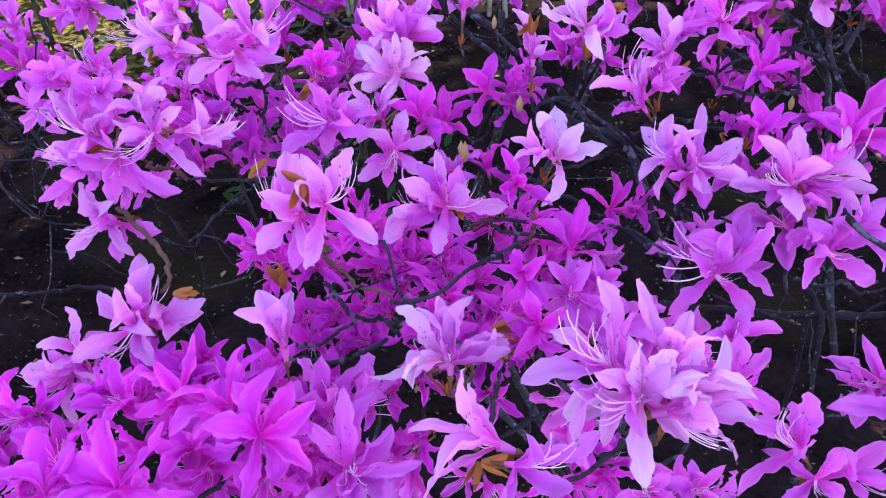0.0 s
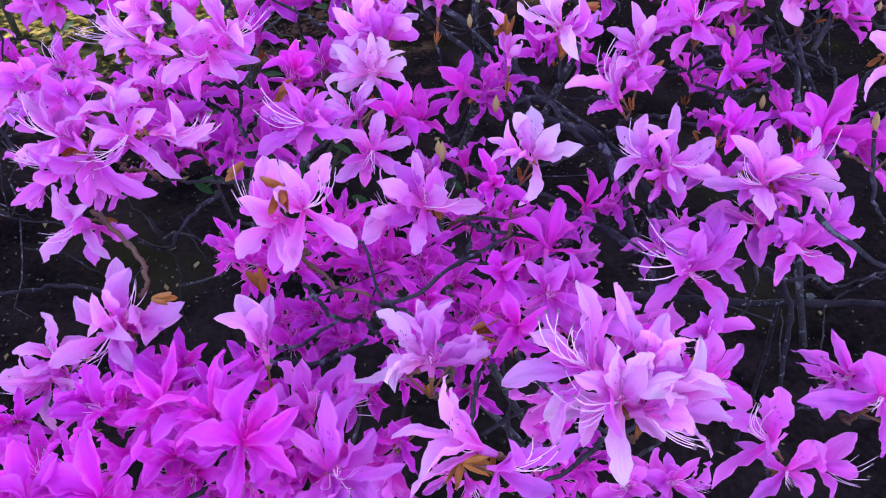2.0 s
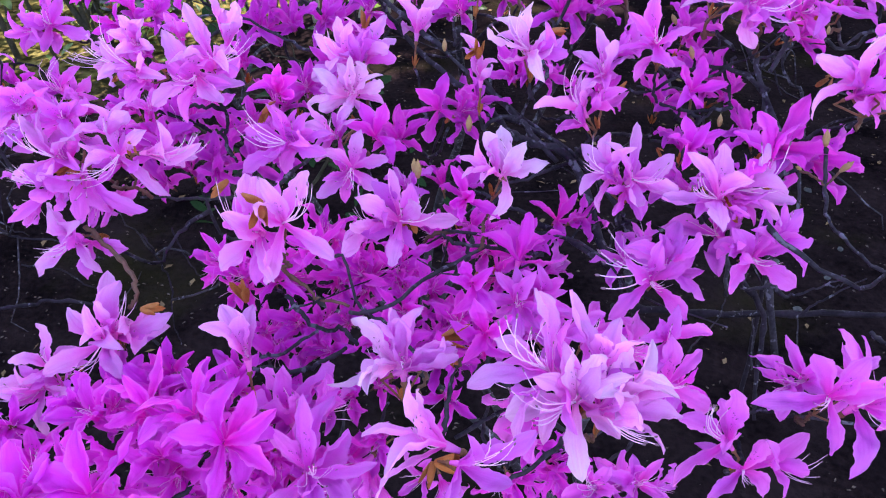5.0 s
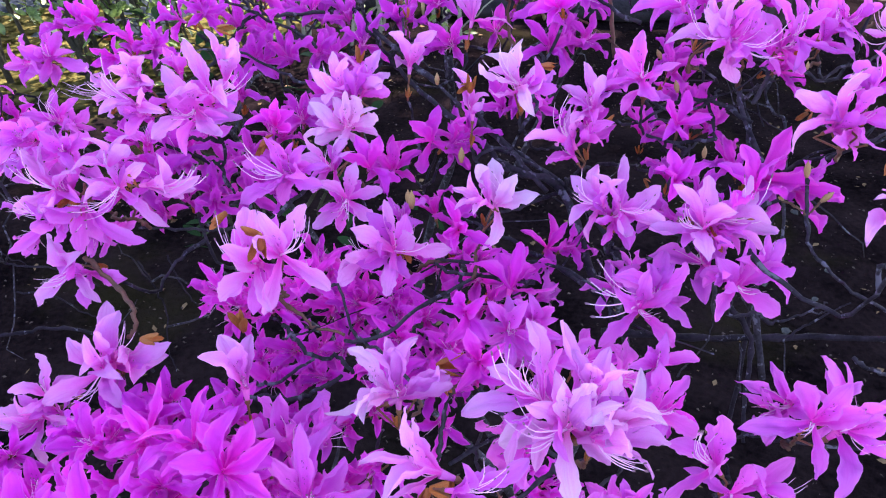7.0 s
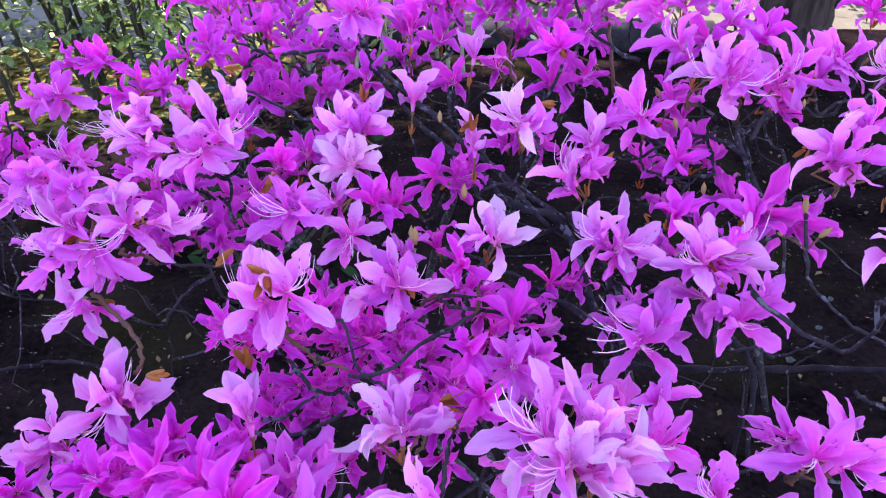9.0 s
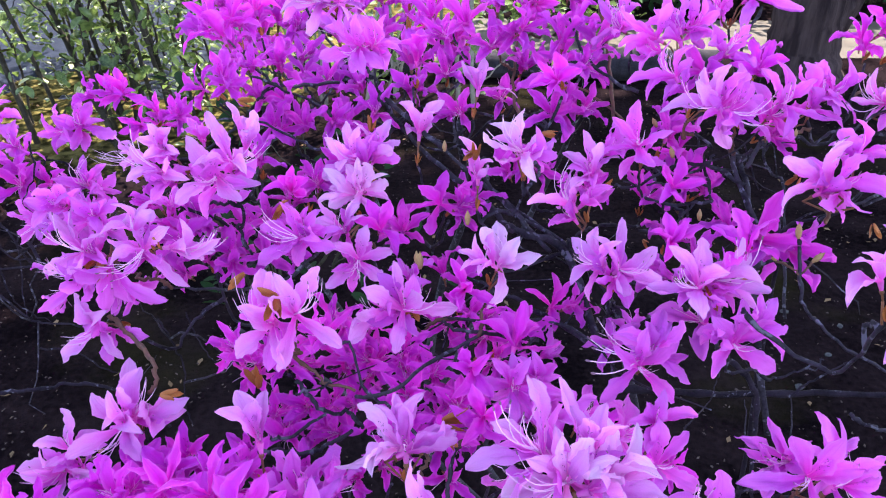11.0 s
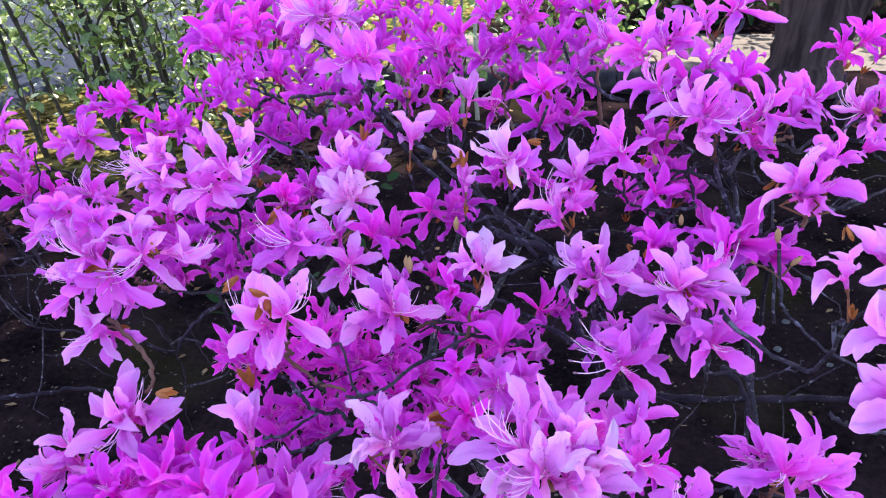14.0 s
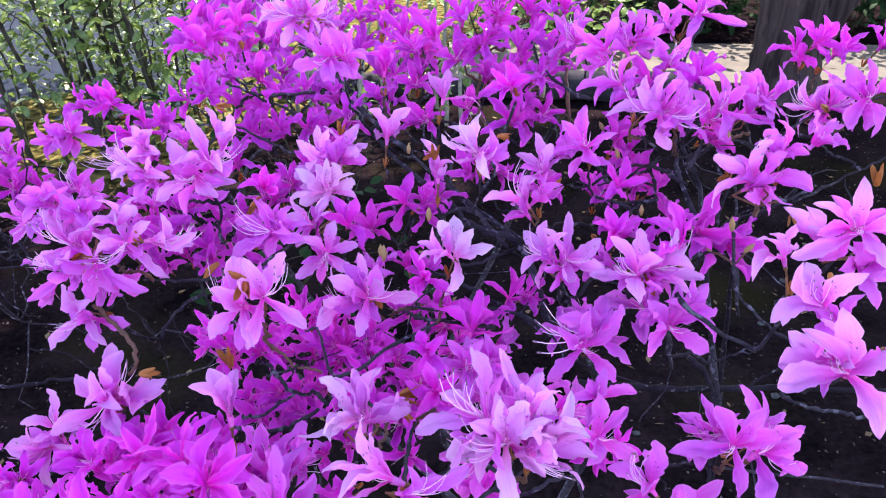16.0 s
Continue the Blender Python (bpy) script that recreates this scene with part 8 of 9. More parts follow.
limb(shrub_side, 0.69, 0.4, (0.183, 0.427, 0.476), (0.192, 0.433, 0.486), (0.205, 0.441, 0.499), (0.209, 0.450, 0.514), bark=LICHENED)
limb(shrub, 0.736, 0.4, (-0.364, 0.541, 0.557), (-0.356, 0.529, 0.536), (-0.344, 0.521, 0.523), (-0.320, 0.515, 0.513))
limb(shrub, 0.69, 0.4, (-0.359, 0.536, 0.588), (-0.343, 0.526, 0.569), (-0.324, 0.524, 0.567), (-0.315, 0.517, 0.555))
limb(shrub, 0.69, 0.4, (-0.307, 0.536, 0.664), (-0.303, 0.522, 0.642), (-0.312, 0.511, 0.623), (-0.301, 0.500, 0.604))

# ---- brown bud scales ----
bud_scales(shrub, (-0.087, 0.312, 0.682), (-0.61, -0.48, 0.63), 0.0120)
bud_scales(shrub, (-0.082, 0.306, 0.678), (0.09, -0.94, -0.32), 0.0130)
bud_scales(shrub, (-0.142, 0.310, 0.619), (0.95, -0.17, 0.27), 0.0140)
bud_scales(shrub, (-0.122, 0.455, 0.727), (0.90, -0.39, 0.22), 0.0100)
bud_scales(shrub, (0.098, 0.417, 0.688), (0.70, -0.04, 0.72), 0.0100)
bud_scales(shrub, (0.019, 0.421, 0.709), (0.09, -0.11, 0.99), 0.0110)
bud_scales(shrub, (0.015, 0.420, 0.706), (-0.51, -0.86, -0.08), 0.0100)
bud_scales(shrub, (-0.094, 0.405, 0.679), (0.59, -0.78, 0.22), 0.0110)
bud_scales(shrub, (-0.097, 0.404, 0.677), (-0.21, -0.89, -0.41), 0.0110)
bud_scales(shrub, (0.065, 0.440, 0.712), (0.95, -0.32, 0.07), 0.0100)
bud_scales(shrub_side, (0.196, 0.388, 0.706), (-0.61, -0.79, -0.12), 0.0120)
bud_scales(shrub, (-0.046, 0.466, 0.708), (0.10, 0.09, 0.99), 0.0100)
bud_scales(shrub, (-0.204, 0.389, 0.646), (0.09, -0.96, -0.25), 0.0150)
bud_scales(shrub, (-0.214, 0.399, 0.643), (-0.51, -0.84, -0.20), 0.0120)
bud_scales(shrub, (0.145, 0.348, 0.655), (0.09, -0.92, -0.39), 0.0150)
bud_scales(shrub, (0.148, 0.352, 0.659), (0.59, -0.40, 0.70), 0.0100)
bud_scales(shrub, (-0.100, 0.315, 0.626), (-0.21, -0.16, 0.96), 0.0140)
bud_scales(shrub, (-0.115, 0.357, 0.660), (-0.71, -0.69, -0.18), 0.0120)
bud_scales(shrub_side, (0.214, 0.333, 0.705), (-0.11, -0.91, -0.39), 0.0100)
bud_scales(shrub, (0.006, 0.288, 0.621), (0.95, -0.21, 0.24), 0.0140)
bud_scales(shrub, (0.004, 0.287, 0.607), (0.59, -0.80, -0.11), 0.0080)
bud_scales(shrub, (-0.209, 0.495, 0.656), (-0.01, -0.99, -0.11), 0.0120)
bud_scales(shrub_side, (0.265, 0.424, 0.738), (-0.01, -1.00, 0.01), 0.0120)
bud_scales(shrub, (0.097, 0.369, 0.645), (0.09, -0.99, -0.12), 0.0100)
bud_scales(shrub, (-0.027, 0.646, 0.723), (0.19, -0.09, 0.98), 0.0110)
bud_scales(shrub_side, (0.283, 0.382, 0.712), (-0.20, 0.12, 0.97), 0.0150)
bud_scales(shrub, (-0.169, 0.389, 0.664), (0.29, -0.95, -0.14), 0.0120)
bud_scales(shrub, (-0.007, 0.250, 0.567), (-0.28, -0.94, -0.18), 0.0150)
bud_scales(shrub, (0.003, 0.253, 0.574), (0.95, -0.17, 0.28), 0.0140)
bud_scales(shrub, (-0.107, 0.339, 0.606), (0.31, -0.95, -0.03), 0.0100)
bud_scales(shrub, (0.124, 0.407, 0.654), (0.22, -0.96, -0.15), 0.0070)
bud_scales(shrub_side, (0.243, 0.327, 0.669), (-0.01, -0.92, -0.39), 0.0130)
bud_scales(shrub, (-0.018, 0.370, 0.632), (0.19, -0.98, -0.01), 0.0130)

# ---- leaf buds ----
leaf_bud(shrub_side, (0.204, 0.383, 0.672), (-0.01, 0.38, 0.92), 0.0090)
leaf_bud(shrub_side, (0.190, 0.374, 0.663), (-0.81, -0.23, 0.54), 0.0048)
leaf_bud(shrub_side, (0.208, 0.369, 0.665), (0.74, 0.13, 0.66), 0.0082)
leaf_bud(shrub, (-0.016, 0.394, 0.647), (-0.02, 0.38, 0.92), 0.0077)
leaf_bud(shrub, (0.131, 0.445, 0.715), (-0.52, -0.04, 0.86), 0.0067)
leaf_bud(shrub_side, (0.205, 0.419, 0.720), (-0.01, 0.32, 0.95), 0.0045)
leaf_bud(shrub, (0.001, 0.458, 0.692), (-0.02, 0.38, 0.92), 0.0070)
leaf_bud(shrub, (-0.014, 0.393, 0.644), (-0.00, 0.28, 0.96), 0.0104)
leaf_bud(shrub, (0.015, 0.417, 0.661), (-0.00, 0.28, 0.96), 0.0091)
leaf_bud(shrub, (0.140, 0.432, 0.700), (-0.30, 0.18, 0.94), 0.0075)
leaf_bud(shrub_side, (0.150, 0.397, 0.676), (-0.00, 0.29, 0.96), 0.0067)


def grow(owner, root):
    """Twigs from the foot of each truss of flowers to the nearest wood that lies closer to the root."""
    rng = random.Random(19)
    trusses = []
    for place, axis, tone in bases[owner.name]:
        for t in trusses:
            if (t[0] / t[2] - place).length < 0.030 and t[2] < 5:
                t[0] += place
                t[1] += axis
                t[2] += 1
                break
        else:
            trusses.append([place.copy(), axis.copy(), 1])
    root = Vector(root)
    nodes = [p for p in samples.get(owner.name, [])]
    feet = []
    for total, axis, n in trusses:
        foot = total / n - axis.normalized() * 0.007 - Vector((0, 0, 0.004))
        feet.append(foot)
        bud_scales(owner, foot + Vector((0, 0, 0.006)), axis + Vector((0, 0, 0.4)), 0.0075, 3)
    for place, axis, tone in bases[owner.name]:
        if tone in ("deep", "rich"):
            continue
        foot = min(feet, key=lambda q: (q - place).length)
        mid = (foot + place) / 2
        v, f = tube(smooth_line([foot, mid, place], 3), [0.0006] * 7, 5)
        part("flower_stalk", mesh_of("flower_stalk", [q - owner.location for q in v], f, [CALYX]), owner)
    knots = sorted(feet, key=lambda q: (q - root).length)
    pool = nodes + [root + Vector((0, 0, 0.02 * k)) for k in range(1, 14)]
    for foot in knots:
        reach = (foot - root).length
        near = [q for q in pool if (q - root).length < reach - 0.012] or [root]
        goal = min(near, key=lambda q: (q - foot).length + 0.25 * max(0, q.z - foot.z))
        gap = (goal - foot).length
        a = foot + Vector((rng.uniform(-0.7, 0.7), rng.uniform(0, 1.2), -1.6)) * gap * 0.22
        b = goal + (foot - goal) * 0.4 + Vector((rng.uniform(-1, 1), rng.uniform(-0.4, 1.4), -0.8)) * gap * 0.16
        line = smooth_line([foot, a + (goal - foot) * 0.25, b, goal], 5, 0.003, rng)
        r0, r1 = 0.0009, 0.0011 + min(0.0014, gap * 0.005)
        n = len(line) - 1
        v, f = tube(line, [(r0 + (r1 - r0) * i / n) * rng.uniform(0.85, 1.2) for i in range(n + 1)], 6, 0.2, rng)
        part("twig", mesh_of("twig", [q - owner.location for q in v], f, [LICHENED if gap > 0.03 else TWIG]), owner)
        pool += line[2:]


def bare_twigs(owner, count, seed, left=-0.06, right=0.21, near=0.38, low=0.48, high=0.63):
    """Thin crooked dead twigs that leave the limbs inside the shrub."""
    rng = random.Random(seed)
    pool = samples[owner.name]
    for _ in range(count):
        p = pool[rng.randrange(len(pool))].copy()
        if p.x > right or p.x < left or p.y < near or p.z < low + 0.04:
            continue
        d = Vector((rng.gauss(0, 0.8), rng.gauss(0, 0.6), rng.gauss(0.35, 0.5))).normalized()
        reach = rng.uniform(0.04, 0.13)
        line = [p]
        for i in range(6):
            d = (d + Vector((rng.gauss(0, 0.3), rng.gauss(0, 0.3), rng.gauss(0.03, 0.25)))).normalized()
            line.append(line[-1] + d * reach / 6)
        if max(q.z for q in line) > high or max(q.x for q in line) > right + 0.025 or min(q.z for q in line) < low:
            continue
        r = rng.uniform(0.0005, 0.0009)
        v, f = tube(line, [r * (1.2 - 0.12 * i) for i in range(7)], 5, 0.2, rng)
        part("twig", mesh_of("twig", [q - owner.location for q in v], f, [LICHENED]), owner)


def stem(owner, r0, r1, *points):
    limb(owner, r0, r1, *points)


stem(shrub, 5.85, 3.25, (0.20, 0.66, -0.02), (0.17, 0.62, 0.15), (0.20, 0.58, 0.33), (0.16, 0.53, 0.47))
stem(shrub, 5.2, 2.6, (0.17, 0.65, -0.02), (0.08, 0.62, 0.18), (0.02, 0.56, 0.36), (-0.03, 0.50, 0.50))
stem(shrub, 4.55, 2.275, (0.15, 0.68, -0.02), (-0.02, 0.68, 0.2), (-0.12, 0.62, 0.36), (-0.18, 0.55, 0.48))
stem(shrub, 3.9, 1.95, (0.19, 0.62, -0.02), (0.12, 0.48, 0.22), (0.06, 0.38, 0.40), (0.04, 0.33, 0.50))
stem(shrub, 3.9, 1.95, (0.18, 0.61, -0.02), (0.02, 0.42, 0.25), (-0.08, 0.32, 0.40), (-0.11, 0.28, 0.50))
stem(shrub_side, 3.51, 1.95, (0.40, 0.70, -0.02), (0.37, 0.66, 0.2), (0.33, 0.62, 0.40), (0.30, 0.58, 0.55))
stem(shrub_back, 6.5, 3.25, (-0.02, 1.0, -0.02), (0.0, 0.92, 0.25), (0.03, 0.82, 0.45), (0.02, 0.74, 0.6))
stem(shrub_back, 5.2, 2.6, (-0.06, 1.0, -0.02), (-0.14, 0.9, 0.25), (-0.18, 0.8, 0.42), (-0.2, 0.7, 0.55))
stem(shrub_back, 5.2, 2.6, (0.0, 1.02, -0.02), (0.1, 0.95, 0.3), (0.14, 0.85, 0.5), (0.15, 0.74, 0.62))
grow(shrub, (0.18, 0.64, 0.0))
grow(shrub_side, (0.41, 0.69, 0.0))
grow(shrub_back, (-0.02, 1.0, 0.0))
bare_twigs(shrub, 260, 3)
bare_twigs(shrub_side, 420, 4)
bare_twigs(shrub_back, 170, 5)
bare_twigs(shrub_side, 130, 6, 0.15, 0.30, 0.42, 0.56, 0.73)
bare_twigs(shrub, 90, 9, -0.42, -0.15, 0.44, 0.40, 0.60)


# ---- road, path, log edging ----
sheet("road", [-14, -6] + [-4 + 0.04 * i for i in range(83)], [2.42 + 0.04 * i for i in range(12)] + [3.4, 4.4, 7], lambda x, y: 0.006 + (0.05 * noise.noise(Vector((x * 3, y * 3, 1))) + 0.02 * noise.noise(Vector((x * 11, y * 11, 1))) - 0.018) * max(0.0, 2.84 - y) / 0.42, SHADED_ASPHALT, "grey asphalt road with patches of sunlight", "road")
sheet("path", [0.1, 0.6] + [0.7 + 0.05 * i for i in range(67)] + [12], [2.84 + 0.03 * i for i in range(6)] + [3.2, 3.46], lambda x, y: 0.006 + (0.03 * noise.noise(Vector((x * 2.3, y * 5, 4))) - 0.006) * max(0.0, 2.99 - y) / 0.15, SAND, "pale sandy path in full sun", "path")
LOGBARK = plain("log_bark", (0.010, 0.009, 0.014), (0.034, 0.030, 0.042), 25, 0.9, 0.8, 0.005)
PALEWOOD = plain("cut_wood", (0.36, 0.28, 0.19), (0.52, 0.43, 0.31), 40, 0.8, 0.4, 0.002)


def log(x0, x1, y, r, label):
    rng = random.Random(int(x0 * 100))
    n = 10
    pts = [(x0 + (x1 - x0) * i / n, y + 0.006 * math.sin(i), r + rise(x0, y)) for i in range(n + 1)]
    v, f = tube(pts, [r * rng.uniform(0.93, 1.07) for _ in pts], 14, 0.06, rng)
    index = [0] * (len(f) - 2) + [1, 1]
    tagged(new("log", mesh_of("log", v, f, [LOGBARK, PALEWOOD], index=index)), label, "log", "edging logs")


log(0.42, 1.0, 2.66, 0.055, "weathered grey round log edging the path")
log(0.0, 0.38, 2.68, 0.045, "weathered grey round log edging the path")
log(-0.5, -0.06, 2.68, 0.045, "weathered grey round log edging the path")

# ---- tree with the forked trunk ----


def furrowed(name, low, high):
    """Old bark with long upright furrows."""
    m, nt, p = material(name)
    stretch = nt.nodes.new("ShaderNodeMapping")
    stretch.inputs["Scale"].default_value = (38, 38, 4.0)
    nt.links.new(nt.nodes.new("ShaderNodeTexCoord").outputs["Object"], stretch.inputs[0])
    ridge = node(nt, "ShaderNodeTexNoise", Scale=1.0, Detail=5.0)
    nt.links.new(stretch.outputs[0], ridge.inputs["Vector"])
    tone = math_node(nt, "ADD", math_node(nt, "MULTIPLY", ridge.outputs[0], 0.7), math_node(nt, "MULTIPLY", noise_of(nt, 5, 4), 0.3))
    nt.links.new(mixed(nt, ramped(nt, tone, 0.38, 0.64), low, high), p.inputs["Base Color"])
    p.inputs["Roughness"].default_value, p.inputs["Specular IOR Level"].default_value = 0.95, 0.02
    bumped(nt, p, ridge.outputs[0], 1.0, 0.03)
    return m


TREEBARK = furrowed("tree_bark", (0.022, 0.015, 0.018), (0.075, 0.052, 0.056))
CROWNLEAF = plain("crown_leaf", (0.03, 0.05, 0.015), (0.06, 0.09, 0.03), 3, 0.5, 0.1, 0.001, None, 0.15)
tree = thing("tree", (1.36, 2.76, 0.0), "dark-barked tree with a forked trunk beside the sandy path", "tree")


def trunk(points, radii, name="limb"):
    rng = random.Random(len(points))
    line = smooth_line(points, 6, 0.006, rng)
    n = len(line) - 1
    rs = [radii[min(len(radii) - 1, int(i / n * (len(radii) - 1)))] + (radii[min(len(radii) - 1, int(i / n * (len(radii) - 1)) + 1)] - radii[min(len(radii) - 1, int(i / n * (len(radii) - 1)))]) * ((i / n * (len(radii) - 1)) % 1) for i in range(n + 1)]
    v, f = tube(line, rs, 18, 0.10, rng)
    part(name, mesh_of(name, [q - tree.location for q in v], f, [TREEBARK]), tree)


trunk([(1.335, 2.76, -0.03), (1.335, 2.77, 0.10), (1.325, 2.78, 0.3), (1.315, 2.79, 0.55), (1.31, 2.80, 1.1), (1.25, 2.7, 2.0), (1.1, 2.4, 3.0)], [0.17, 0.125, 0.115, 0.112, 0.10, 0.08, 0.05], "trunk")
trunk([(1.40, 2.80, 0.16), (1.52, 2.84, 0.40), (1.68, 2.86, 0.70), (2.0, 2.8, 1.3), (2.1, 2.5, 2.4), (1.9, 2.2, 3.2)], [0.085, 0.08, 0.075, 0.07, 0.06, 0.04])
trunk([(1.35, 2.75, 1.6), (0.8, 2.3, 2.5), (0.3, 1.9, 3.2)], [0.08, 0.06, 0.03])
trunk([(1.95, 2.75, 1.5), (2.5, 2.4, 2.6), (2.7, 1.8, 3.4)], [0.07, 0.05, 0.03])


# crown out of view, set along the sun's line to shade the shrubs
def crown():
    rng = random.Random(3)
    verts, faces = [], []
    for k in range(3400):
        while True:
            p = Vector((rng.uniform(-1, 1), rng.uniform(-1, 1), rng.uniform(-1, 1)))
            if p.length < 1:
                break
        # every third clump goes to an added back lobe that shades soil before the path
        c = Vector((1.0 + 2.1 * p.x, 2.6 + 1.7 * p.y, 3.9 + 0.8 * p.z)) if k % 3 else Vector((2.6 + 1.9 * p.x, 4.15 + 0.9 * p.y, 3.9 + 0.8 * p.z))
        for _ in range(6):
            q = c + Vector((rng.gauss(0, 0.09), rng.gauss(0, 0.09), rng.gauss(0, 0.06)))
            a = Vector((rng.gauss(0, 1), rng.gauss(0, 1), rng.gauss(0, 0.5))).normalized()
            b = a.cross(Vector((rng.gauss(0, 0.5), rng.gauss(0, 0.5), 1)).normalized()).normalized()
            n = len(verts)
            verts += [q - a * 0.07, q + b * 0.035, q + a * 0.07, q - b * 0.035]
            faces.append((n, n + 1, n + 2, n + 3))
    part("crown", mesh_of("crown", [v - tree.location for v in verts], faces, [CROWNLEAF], smooth=False), tree, None, "unseen crown of many small green leaves, placed to shade the shrubs")


crown()

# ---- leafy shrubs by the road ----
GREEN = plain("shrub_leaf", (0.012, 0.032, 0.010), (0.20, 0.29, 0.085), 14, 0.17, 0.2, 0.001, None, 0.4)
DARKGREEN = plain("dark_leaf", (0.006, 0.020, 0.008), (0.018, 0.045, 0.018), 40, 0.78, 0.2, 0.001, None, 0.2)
# near-white leaf colour stands in for sun glints on the green leaves
GLINTLEAF = plain("sunlit_leaf", (0.42, 0.48, 0.22), (0.78, 0.80, 0.55), 30, 0.25, 0.2, 0.001, None, 0.45)
RED = plain("red_shoot", (0.45, 0.05, 0.03), (0.6, 0.12, 0.05), 60, 0.5, 0.2)
DARKSTEM = plain("dark_stem", (0.018, 0.016, 0.014), (0.055, 0.048, 0.04), 50, 0.85, 0.7, 0.002)
GREYSTEM = plain("grey_stem", (0.14, 0.13, 0.12), (0.28, 0.26, 0.23), 60, 0.8, 0.6, 0.002)


def leaf_mesh(mat, seed, breadth=0.3):
    """A leaf with a folded midrib, one unit long along +x."""
    rng = random.Random(seed)
    verts, faces = [], []
    for i in range(6):
        s = i / 5
        half = breadth * math.sin(math.pi * (0.06 + 0.9 * s)) ** 0.9
        droop = -0.22 * s * s
        for u in (-1, 0, 1):
            verts.append((s, u * half, droop + 0.28 * half * abs(u) + 0.02 * rng.random()))
    for i in range(5):
        for k in (0, 1):
            a = i * 3 + k
            faces.append((a, a + 1, a + 4, a + 3))
    return mesh_of("leaf", verts, faces, [mat])


LEAVES = {m.name: [leaf_mesh(m, s, 0.22 + 0.05 * s) for s in range(3)] for m in (GREEN, DARKGREEN, RED, GLINTLEAF)}


def leafy(owner, rng, tips, mat, count, spread, low, high):
    for _ in range(count):
        tip = tips[rng.randrange(len(tips))]
        p = Vector(tip) + Vector((rng.gauss(0, spread), rng.gauss(0, spread), rng.gauss(0, spread)))
        if p.z < 0.05:
            continue
        s = rng.uniform(low, high)
        m = Matrix.Translation(p - owner.location) @ pose(0, 0, 0, rng.uniform(-40, 40), rng.uniform(-50, 40), rng.uniform(0, 360)) @ Matrix.Diagonal((s, s, s, 1))
        part("leaf", LEAVES[mat.name][rng.randrange(3)], owner, m)


def foliage(owner, rng, tips, mat, count, spread, low, high):
    """Many small leaves in one mesh, for those too small to pick apart."""
    pieces = []
    for _ in range(count):
        p = Vector(tips[rng.randrange(len(tips))]) + Vector((rng.gauss(0, spread), rng.gauss(0, spread), rng.gauss(0, spread)))
        if p.z < 0.04:
            continue
        s = rng.uniform(low, high)
        m = Matrix.Translation(p - owner.location) @ pose(0, 0, 0, rng.uniform(-50, 50), rng.uniform(-60, 50), rng.uniform(0, 360)) @ Matrix.Diagonal((s, s, s, 1))
        me = LEAVES[mat.name][rng.randrange(3)]
        pieces.append(([m @ v.co for v in me.vertices], [tuple(q.vertices) for q in me.polygons], 0))
    verts, faces, index = joined(pieces)
    tagged(part("foliage", mesh_of("foliage", verts, faces, [mat]), owner), kind="stuff")


def cane(owner, mat, r0, r1, *points, seed=0):
    rng = random.Random(seed)
    line = smooth_line(points, 5, 0.012, rng)
    n = len(line) - 1
    v, f = tube(line, [(r0 + (r1 - r0) * i / n) * rng.uniform(0.9, 1.12) for i in range(n + 1)], 8, 0.15, rng)
    part("stem", mesh_of("stem", [q - owner.location for q in v], f, [mat]), owner)
    return line


def cane_shrub(place, canes, mat, leaf, count, spread, low, high, label, seed, width=0.16, height=1.5, lean=0.3, r=0.011):
    rng = random.Random(seed)
    owner = thing("leafy_shrub", place, label, "shrub", "leafy shrubs")
    tips = []
    for k in range(canes):
        a = Vector(place) + Vector((rng.uniform(-width, width), rng.uniform(-0.12, 0.12), -0.02))
        top = a + Vector((rng.uniform(-lean, lean) - (0.14 * height if place[0] < -0.9 else 0.0), rng.uniform(-0.15, 0.2), height * rng.uniform(0.7, 1.1)))
        mid = a + (top - a) * 0.45 + Vector((rng.uniform(-0.05, 0.05), rng.uniform(-0.05, 0.05), 0))
        line = cane(owner, mat, r * rng.uniform(0.6, 1.1), r * 0.35, a, mid, top, seed=seed + k)
        for _ in range(4):
            s = line[rng.randrange(1, len(line) - 1)]
            e = s + Vector((rng.uniform(-0.2, 0.2), rng.uniform(-0.2, 0.1), rng.uniform(0.05, 0.25)))
            tips += cane(owner, mat, r * 0.35, r * 0.15, s, (s + e) / 2 + Vector((0.02, 0, 0.02)), e, seed=seed + 50 + k)[3:]
        tips += line[6:]
    leafy(owner, rng, [t for t in tips if 0.06 < t.z < 0.5], leaf, count, spread, low, high)
    if leaf is GREEN:
        foliage(owner, rng, [t for t in tips if 0.04 < t.z < 0.6], leaf, 300 if mat is GREYSTEM else 850, spread * 1.25, low * 0.75, high * 0.95)
    elif place[1] > 3:
        foliage(owner, rng, [t for t in tips if 0.02 < t.z < 0.6], leaf, 1100, spread * 1.5, low * 0.7, high * 0.8)
    return owner, tips


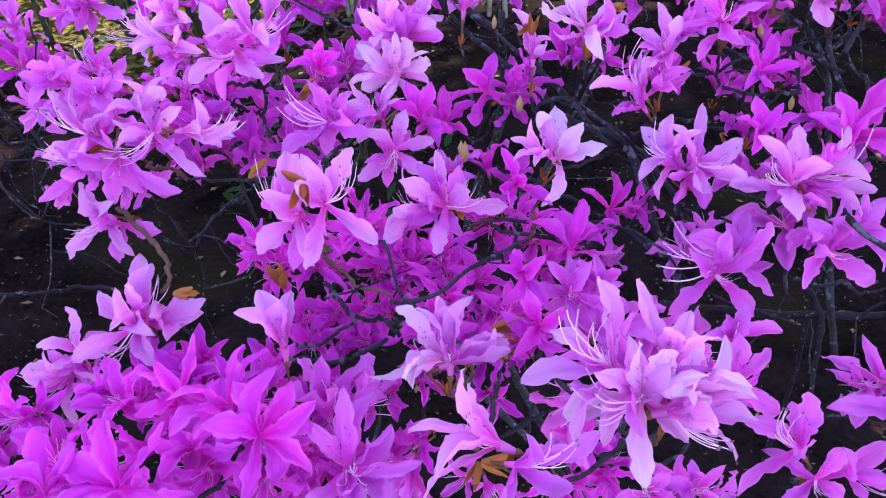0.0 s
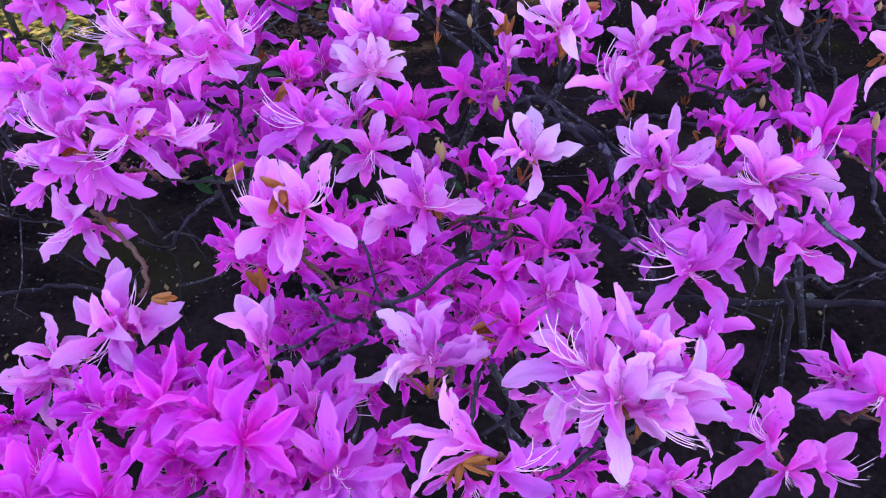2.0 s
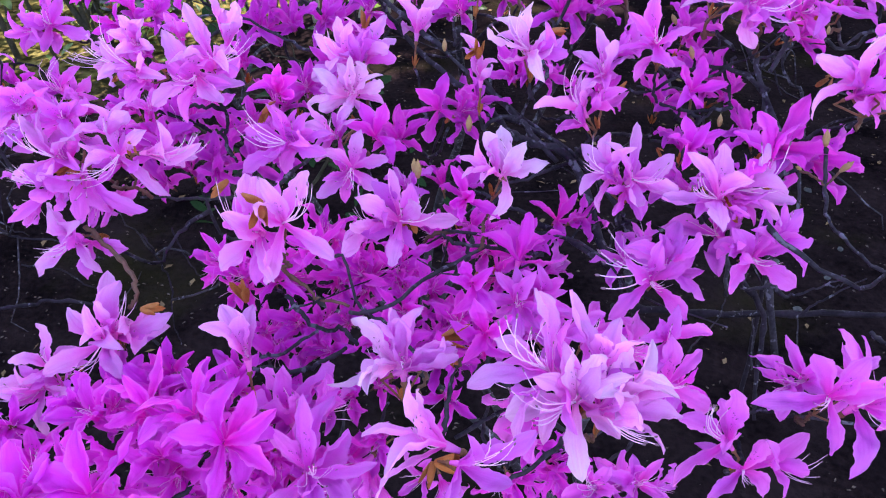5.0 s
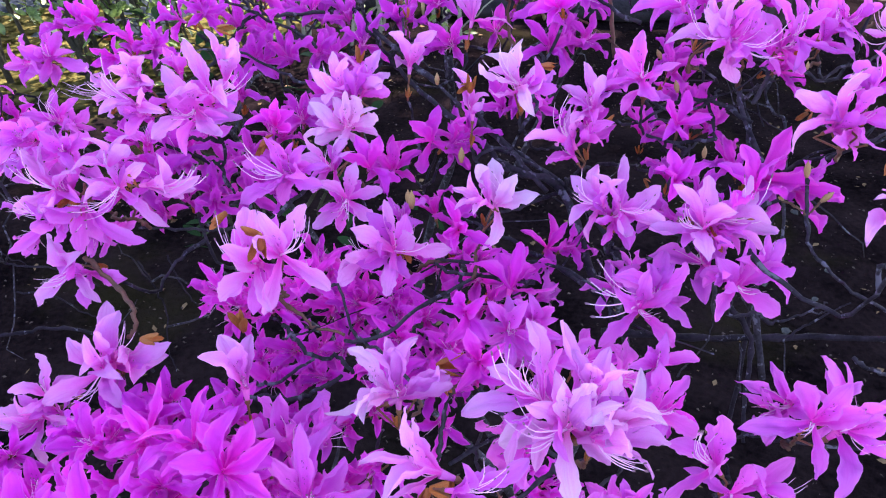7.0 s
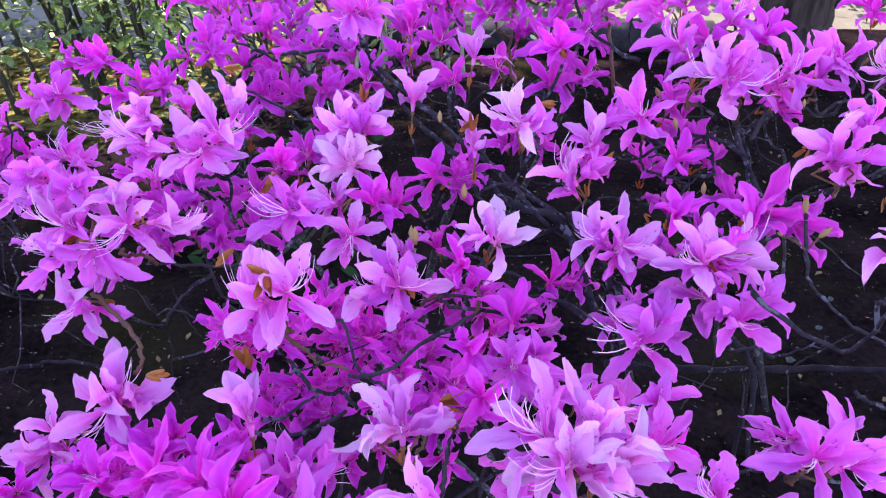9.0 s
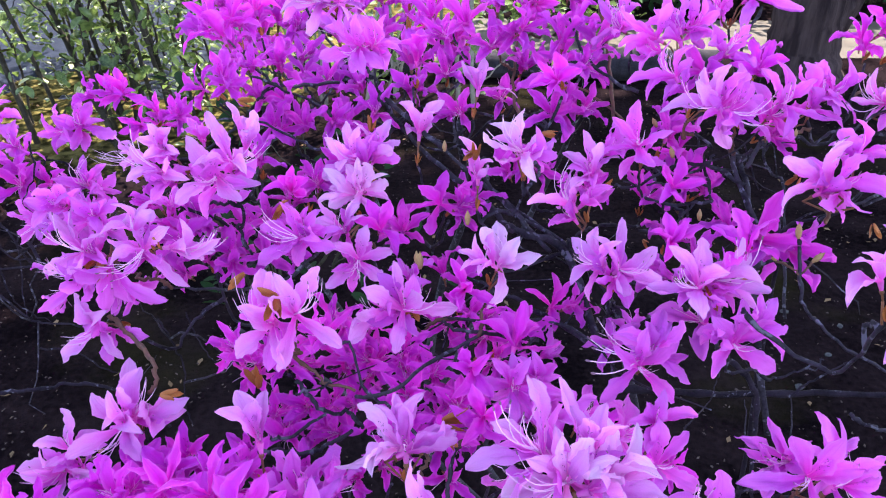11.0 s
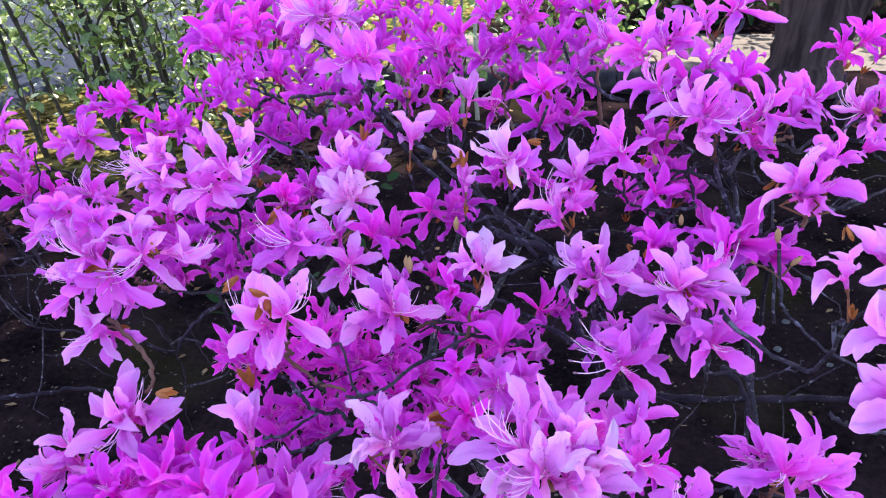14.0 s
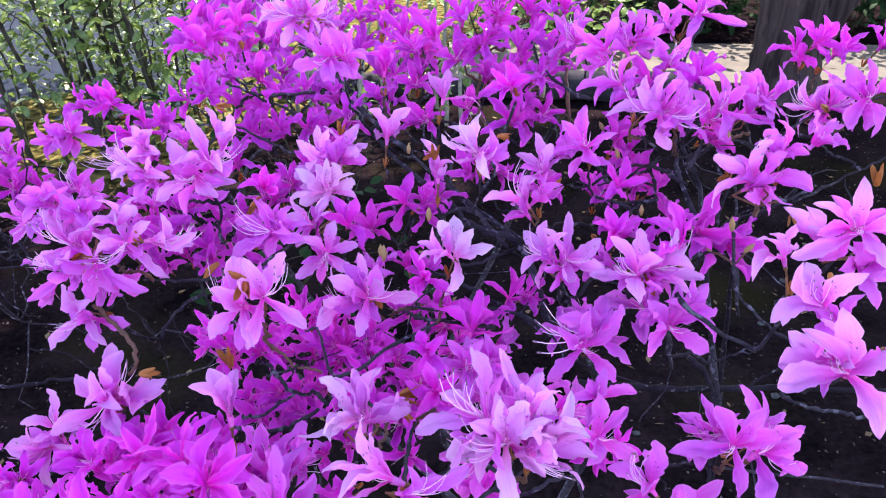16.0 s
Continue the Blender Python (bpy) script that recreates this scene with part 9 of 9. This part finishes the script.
roadside = [
    cane_shrub((-0.95, 2.12, 0.0), 14, DARKSTEM, GREEN, 140, 0.09, 0.028, 0.045, "tall leafy shrub with dark slender stems beside the road", 5, 0.21, 1.3, 0.15, 0.0095),
    cane_shrub((-1.38, 2.25, 0.0), 9, DARKSTEM, GREEN, 240, 0.10, 0.03, 0.05, "leafy shrub with sunlit pale green leaves beside the road", 9, 0.24, 0.8, 0.2, 0.005),
    cane_shrub((-0.66, 2.35, 0.0), 10, DARKSTEM, GREEN, 200, 0.09, 0.022, 0.042, "leafy shrub with small green leaves near the road", 13, 0.2, 0.9, 0.15, 0.006),
    cane_shrub((-1.15, 2.75, 0.0), 8, DARKSTEM, GREEN, 200, 0.11, 0.03, 0.05, "leafy shrub with sunlit leaves at the edge of the road", 15, 0.3, 0.8, 0.2, 0.006),
    cane_shrub((-0.15, 2.45, 0.0), 12, GREYSTEM, GREEN, 90, 0.10, 0.03, 0.05, "thin shrub with grey stems and sunlit leaves", 17, 0.3, 0.9, 0.15, 0.008),
    cane_shrub((0.45, 3.3, 0.0), 7, DARKSTEM, GREEN, 160, 0.10, 0.03, 0.06, "low bright green shrub beyond the path", 21, 0.22, 0.35, 0.2, 0.006),
]
shoots = random.Random(2)
# bright leaves sprinkled in as painted sun glints
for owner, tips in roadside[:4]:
    leafy(owner, shoots, [t for t in tips if 0.05 < t.z < 0.55], GLINTLEAF, 45, 0.09, 0.018, 0.036)
for owner, tips in roadside[:2]:
    leafy(owner, shoots, [t for t in tips if t.z > 0.25], RED, 12, 0.05, 0.03, 0.05)
cane_shrub((-0.30, 1.32, 0.0), 6, DARKSTEM, DARKGREEN, 90, 0.05, 0.028, 0.042, "small evergreen shrub with glossy dark green leaves", 27, 0.08, 0.42, 0.10, 0.005)
for k, x in enumerate((1.0, 1.5, 2.1, 2.7)):
    cane_shrub((x, 3.8 + 0.1 * (k % 2), 0.0), 8, DARKSTEM, DARKGREEN, 45, 0.10, 0.05, 0.09, "low dark evergreen shrub beyond the path", 31 + k, 0.3, 0.48, 0.2, 0.006)

# ---- stones and litter on the soil ----
STONE = plain("stone", (0.028, 0.028, 0.034), (0.075, 0.075, 0.085), 30, 0.8, 0.6, 0.004)
LITTER = plain("dry_leaf", (0.06, 0.035, 0.02), (0.20, 0.13, 0.08), 8, 0.8, 0.3, 0.001)


def stone(x, y, size, seed):
    rng = random.Random(seed)
    bm = bmesh.new()
    bmesh.ops.create_icosphere(bm, subdivisions=3, radius=1.0)
    for v in bm.verts:
        v.co *= 1 + 0.35 * noise.noise(v.co * 1.3 + Vector((seed, 0, 0))) + 0.08 * noise.noise(v.co * 4)
        v.co = Vector((v.co.x * size * rng.uniform(0.99, 1.01), v.co.y * size * 0.8, v.co.z * size * 0.5))
    me = bpy.data.meshes.new("stone")
    bm.to_mesh(me)
    bm.free()
    me.materials.append(STONE)
    me.polygons.foreach_set("use_smooth", [True] * len(me.polygons))
    ob = tagged(new("stone", me), "small grey stone half sunk in the dark soil", "stone", "stones on the soil")
    ob.matrix_basis = pose(x, y, rise(x, y) + size * 0.12, rng.uniform(-10, 10), 0, rng.uniform(0, 360))


for k, (x, y, size) in enumerate(((0.636, 1.025, 0.012), (0.723, 1.109, 0.009), (0.644, 1.156, 0.012), (0.69, 1.238, 0.011), (0.78, 1.19, 0.009), (0.54, 1.24, 0.008), (0.8, 1.4, 0.012), (0.36, 0.92, 0.008))):
    stone(x, y, size * 0.72, k + 1)


def litter(name, count, low, high, mat, label, category, seed, flat):
    rng = random.Random(seed)
    verts, faces = [], []
    for _ in range(count):
        x, y = rng.uniform(-1.6, 1.6), rng.uniform(0.3, 2.6)
        s, w = rng.uniform(low, high), rng.uniform(0, 6.3)
        z = rise(x, y) + 0.003
        a, b = Vector((math.cos(w), math.sin(w), rng.uniform(-0.2, 0.2))) * s, Vector((-math.sin(w), math.cos(w), rng.uniform(-0.2, 0.2))) * s * rng.uniform(0.3, 0.6)
        c = Vector((x, y, z + s * 0.1))
        n = len(verts)
        verts += [c - a, c - a * 0.2 + b + Vector((0, 0, s * 0.2)), c + a, c - a * 0.2 - b, c + Vector((0, 0, s * flat))]
        faces += [(n, n + 4, n + 1), (n + 1, n + 4, n + 2), (n + 2, n + 4, n + 3), (n + 3, n + 4, n)]
    tagged(new(name, mesh_of(name, verts, faces, [mat], smooth=False)), label, category, kind="stuff")


litter("fallen_leaves", 600, 0.003, 0.011, LITTER, "dry brown leaves and petals scattered on the soil", "leaf litter", 4, 0.1)
CRUMB = plain("crumb", (0.03, 0.021, 0.024), (0.13, 0.095, 0.09), 30, 0.9, 0.4, 0.001)
litter("pebbles", 6000, 0.001, 0.0042, CRUMB, "small pebbles and crumbs scattered on the soil", "pebbles", 8, 0.7)
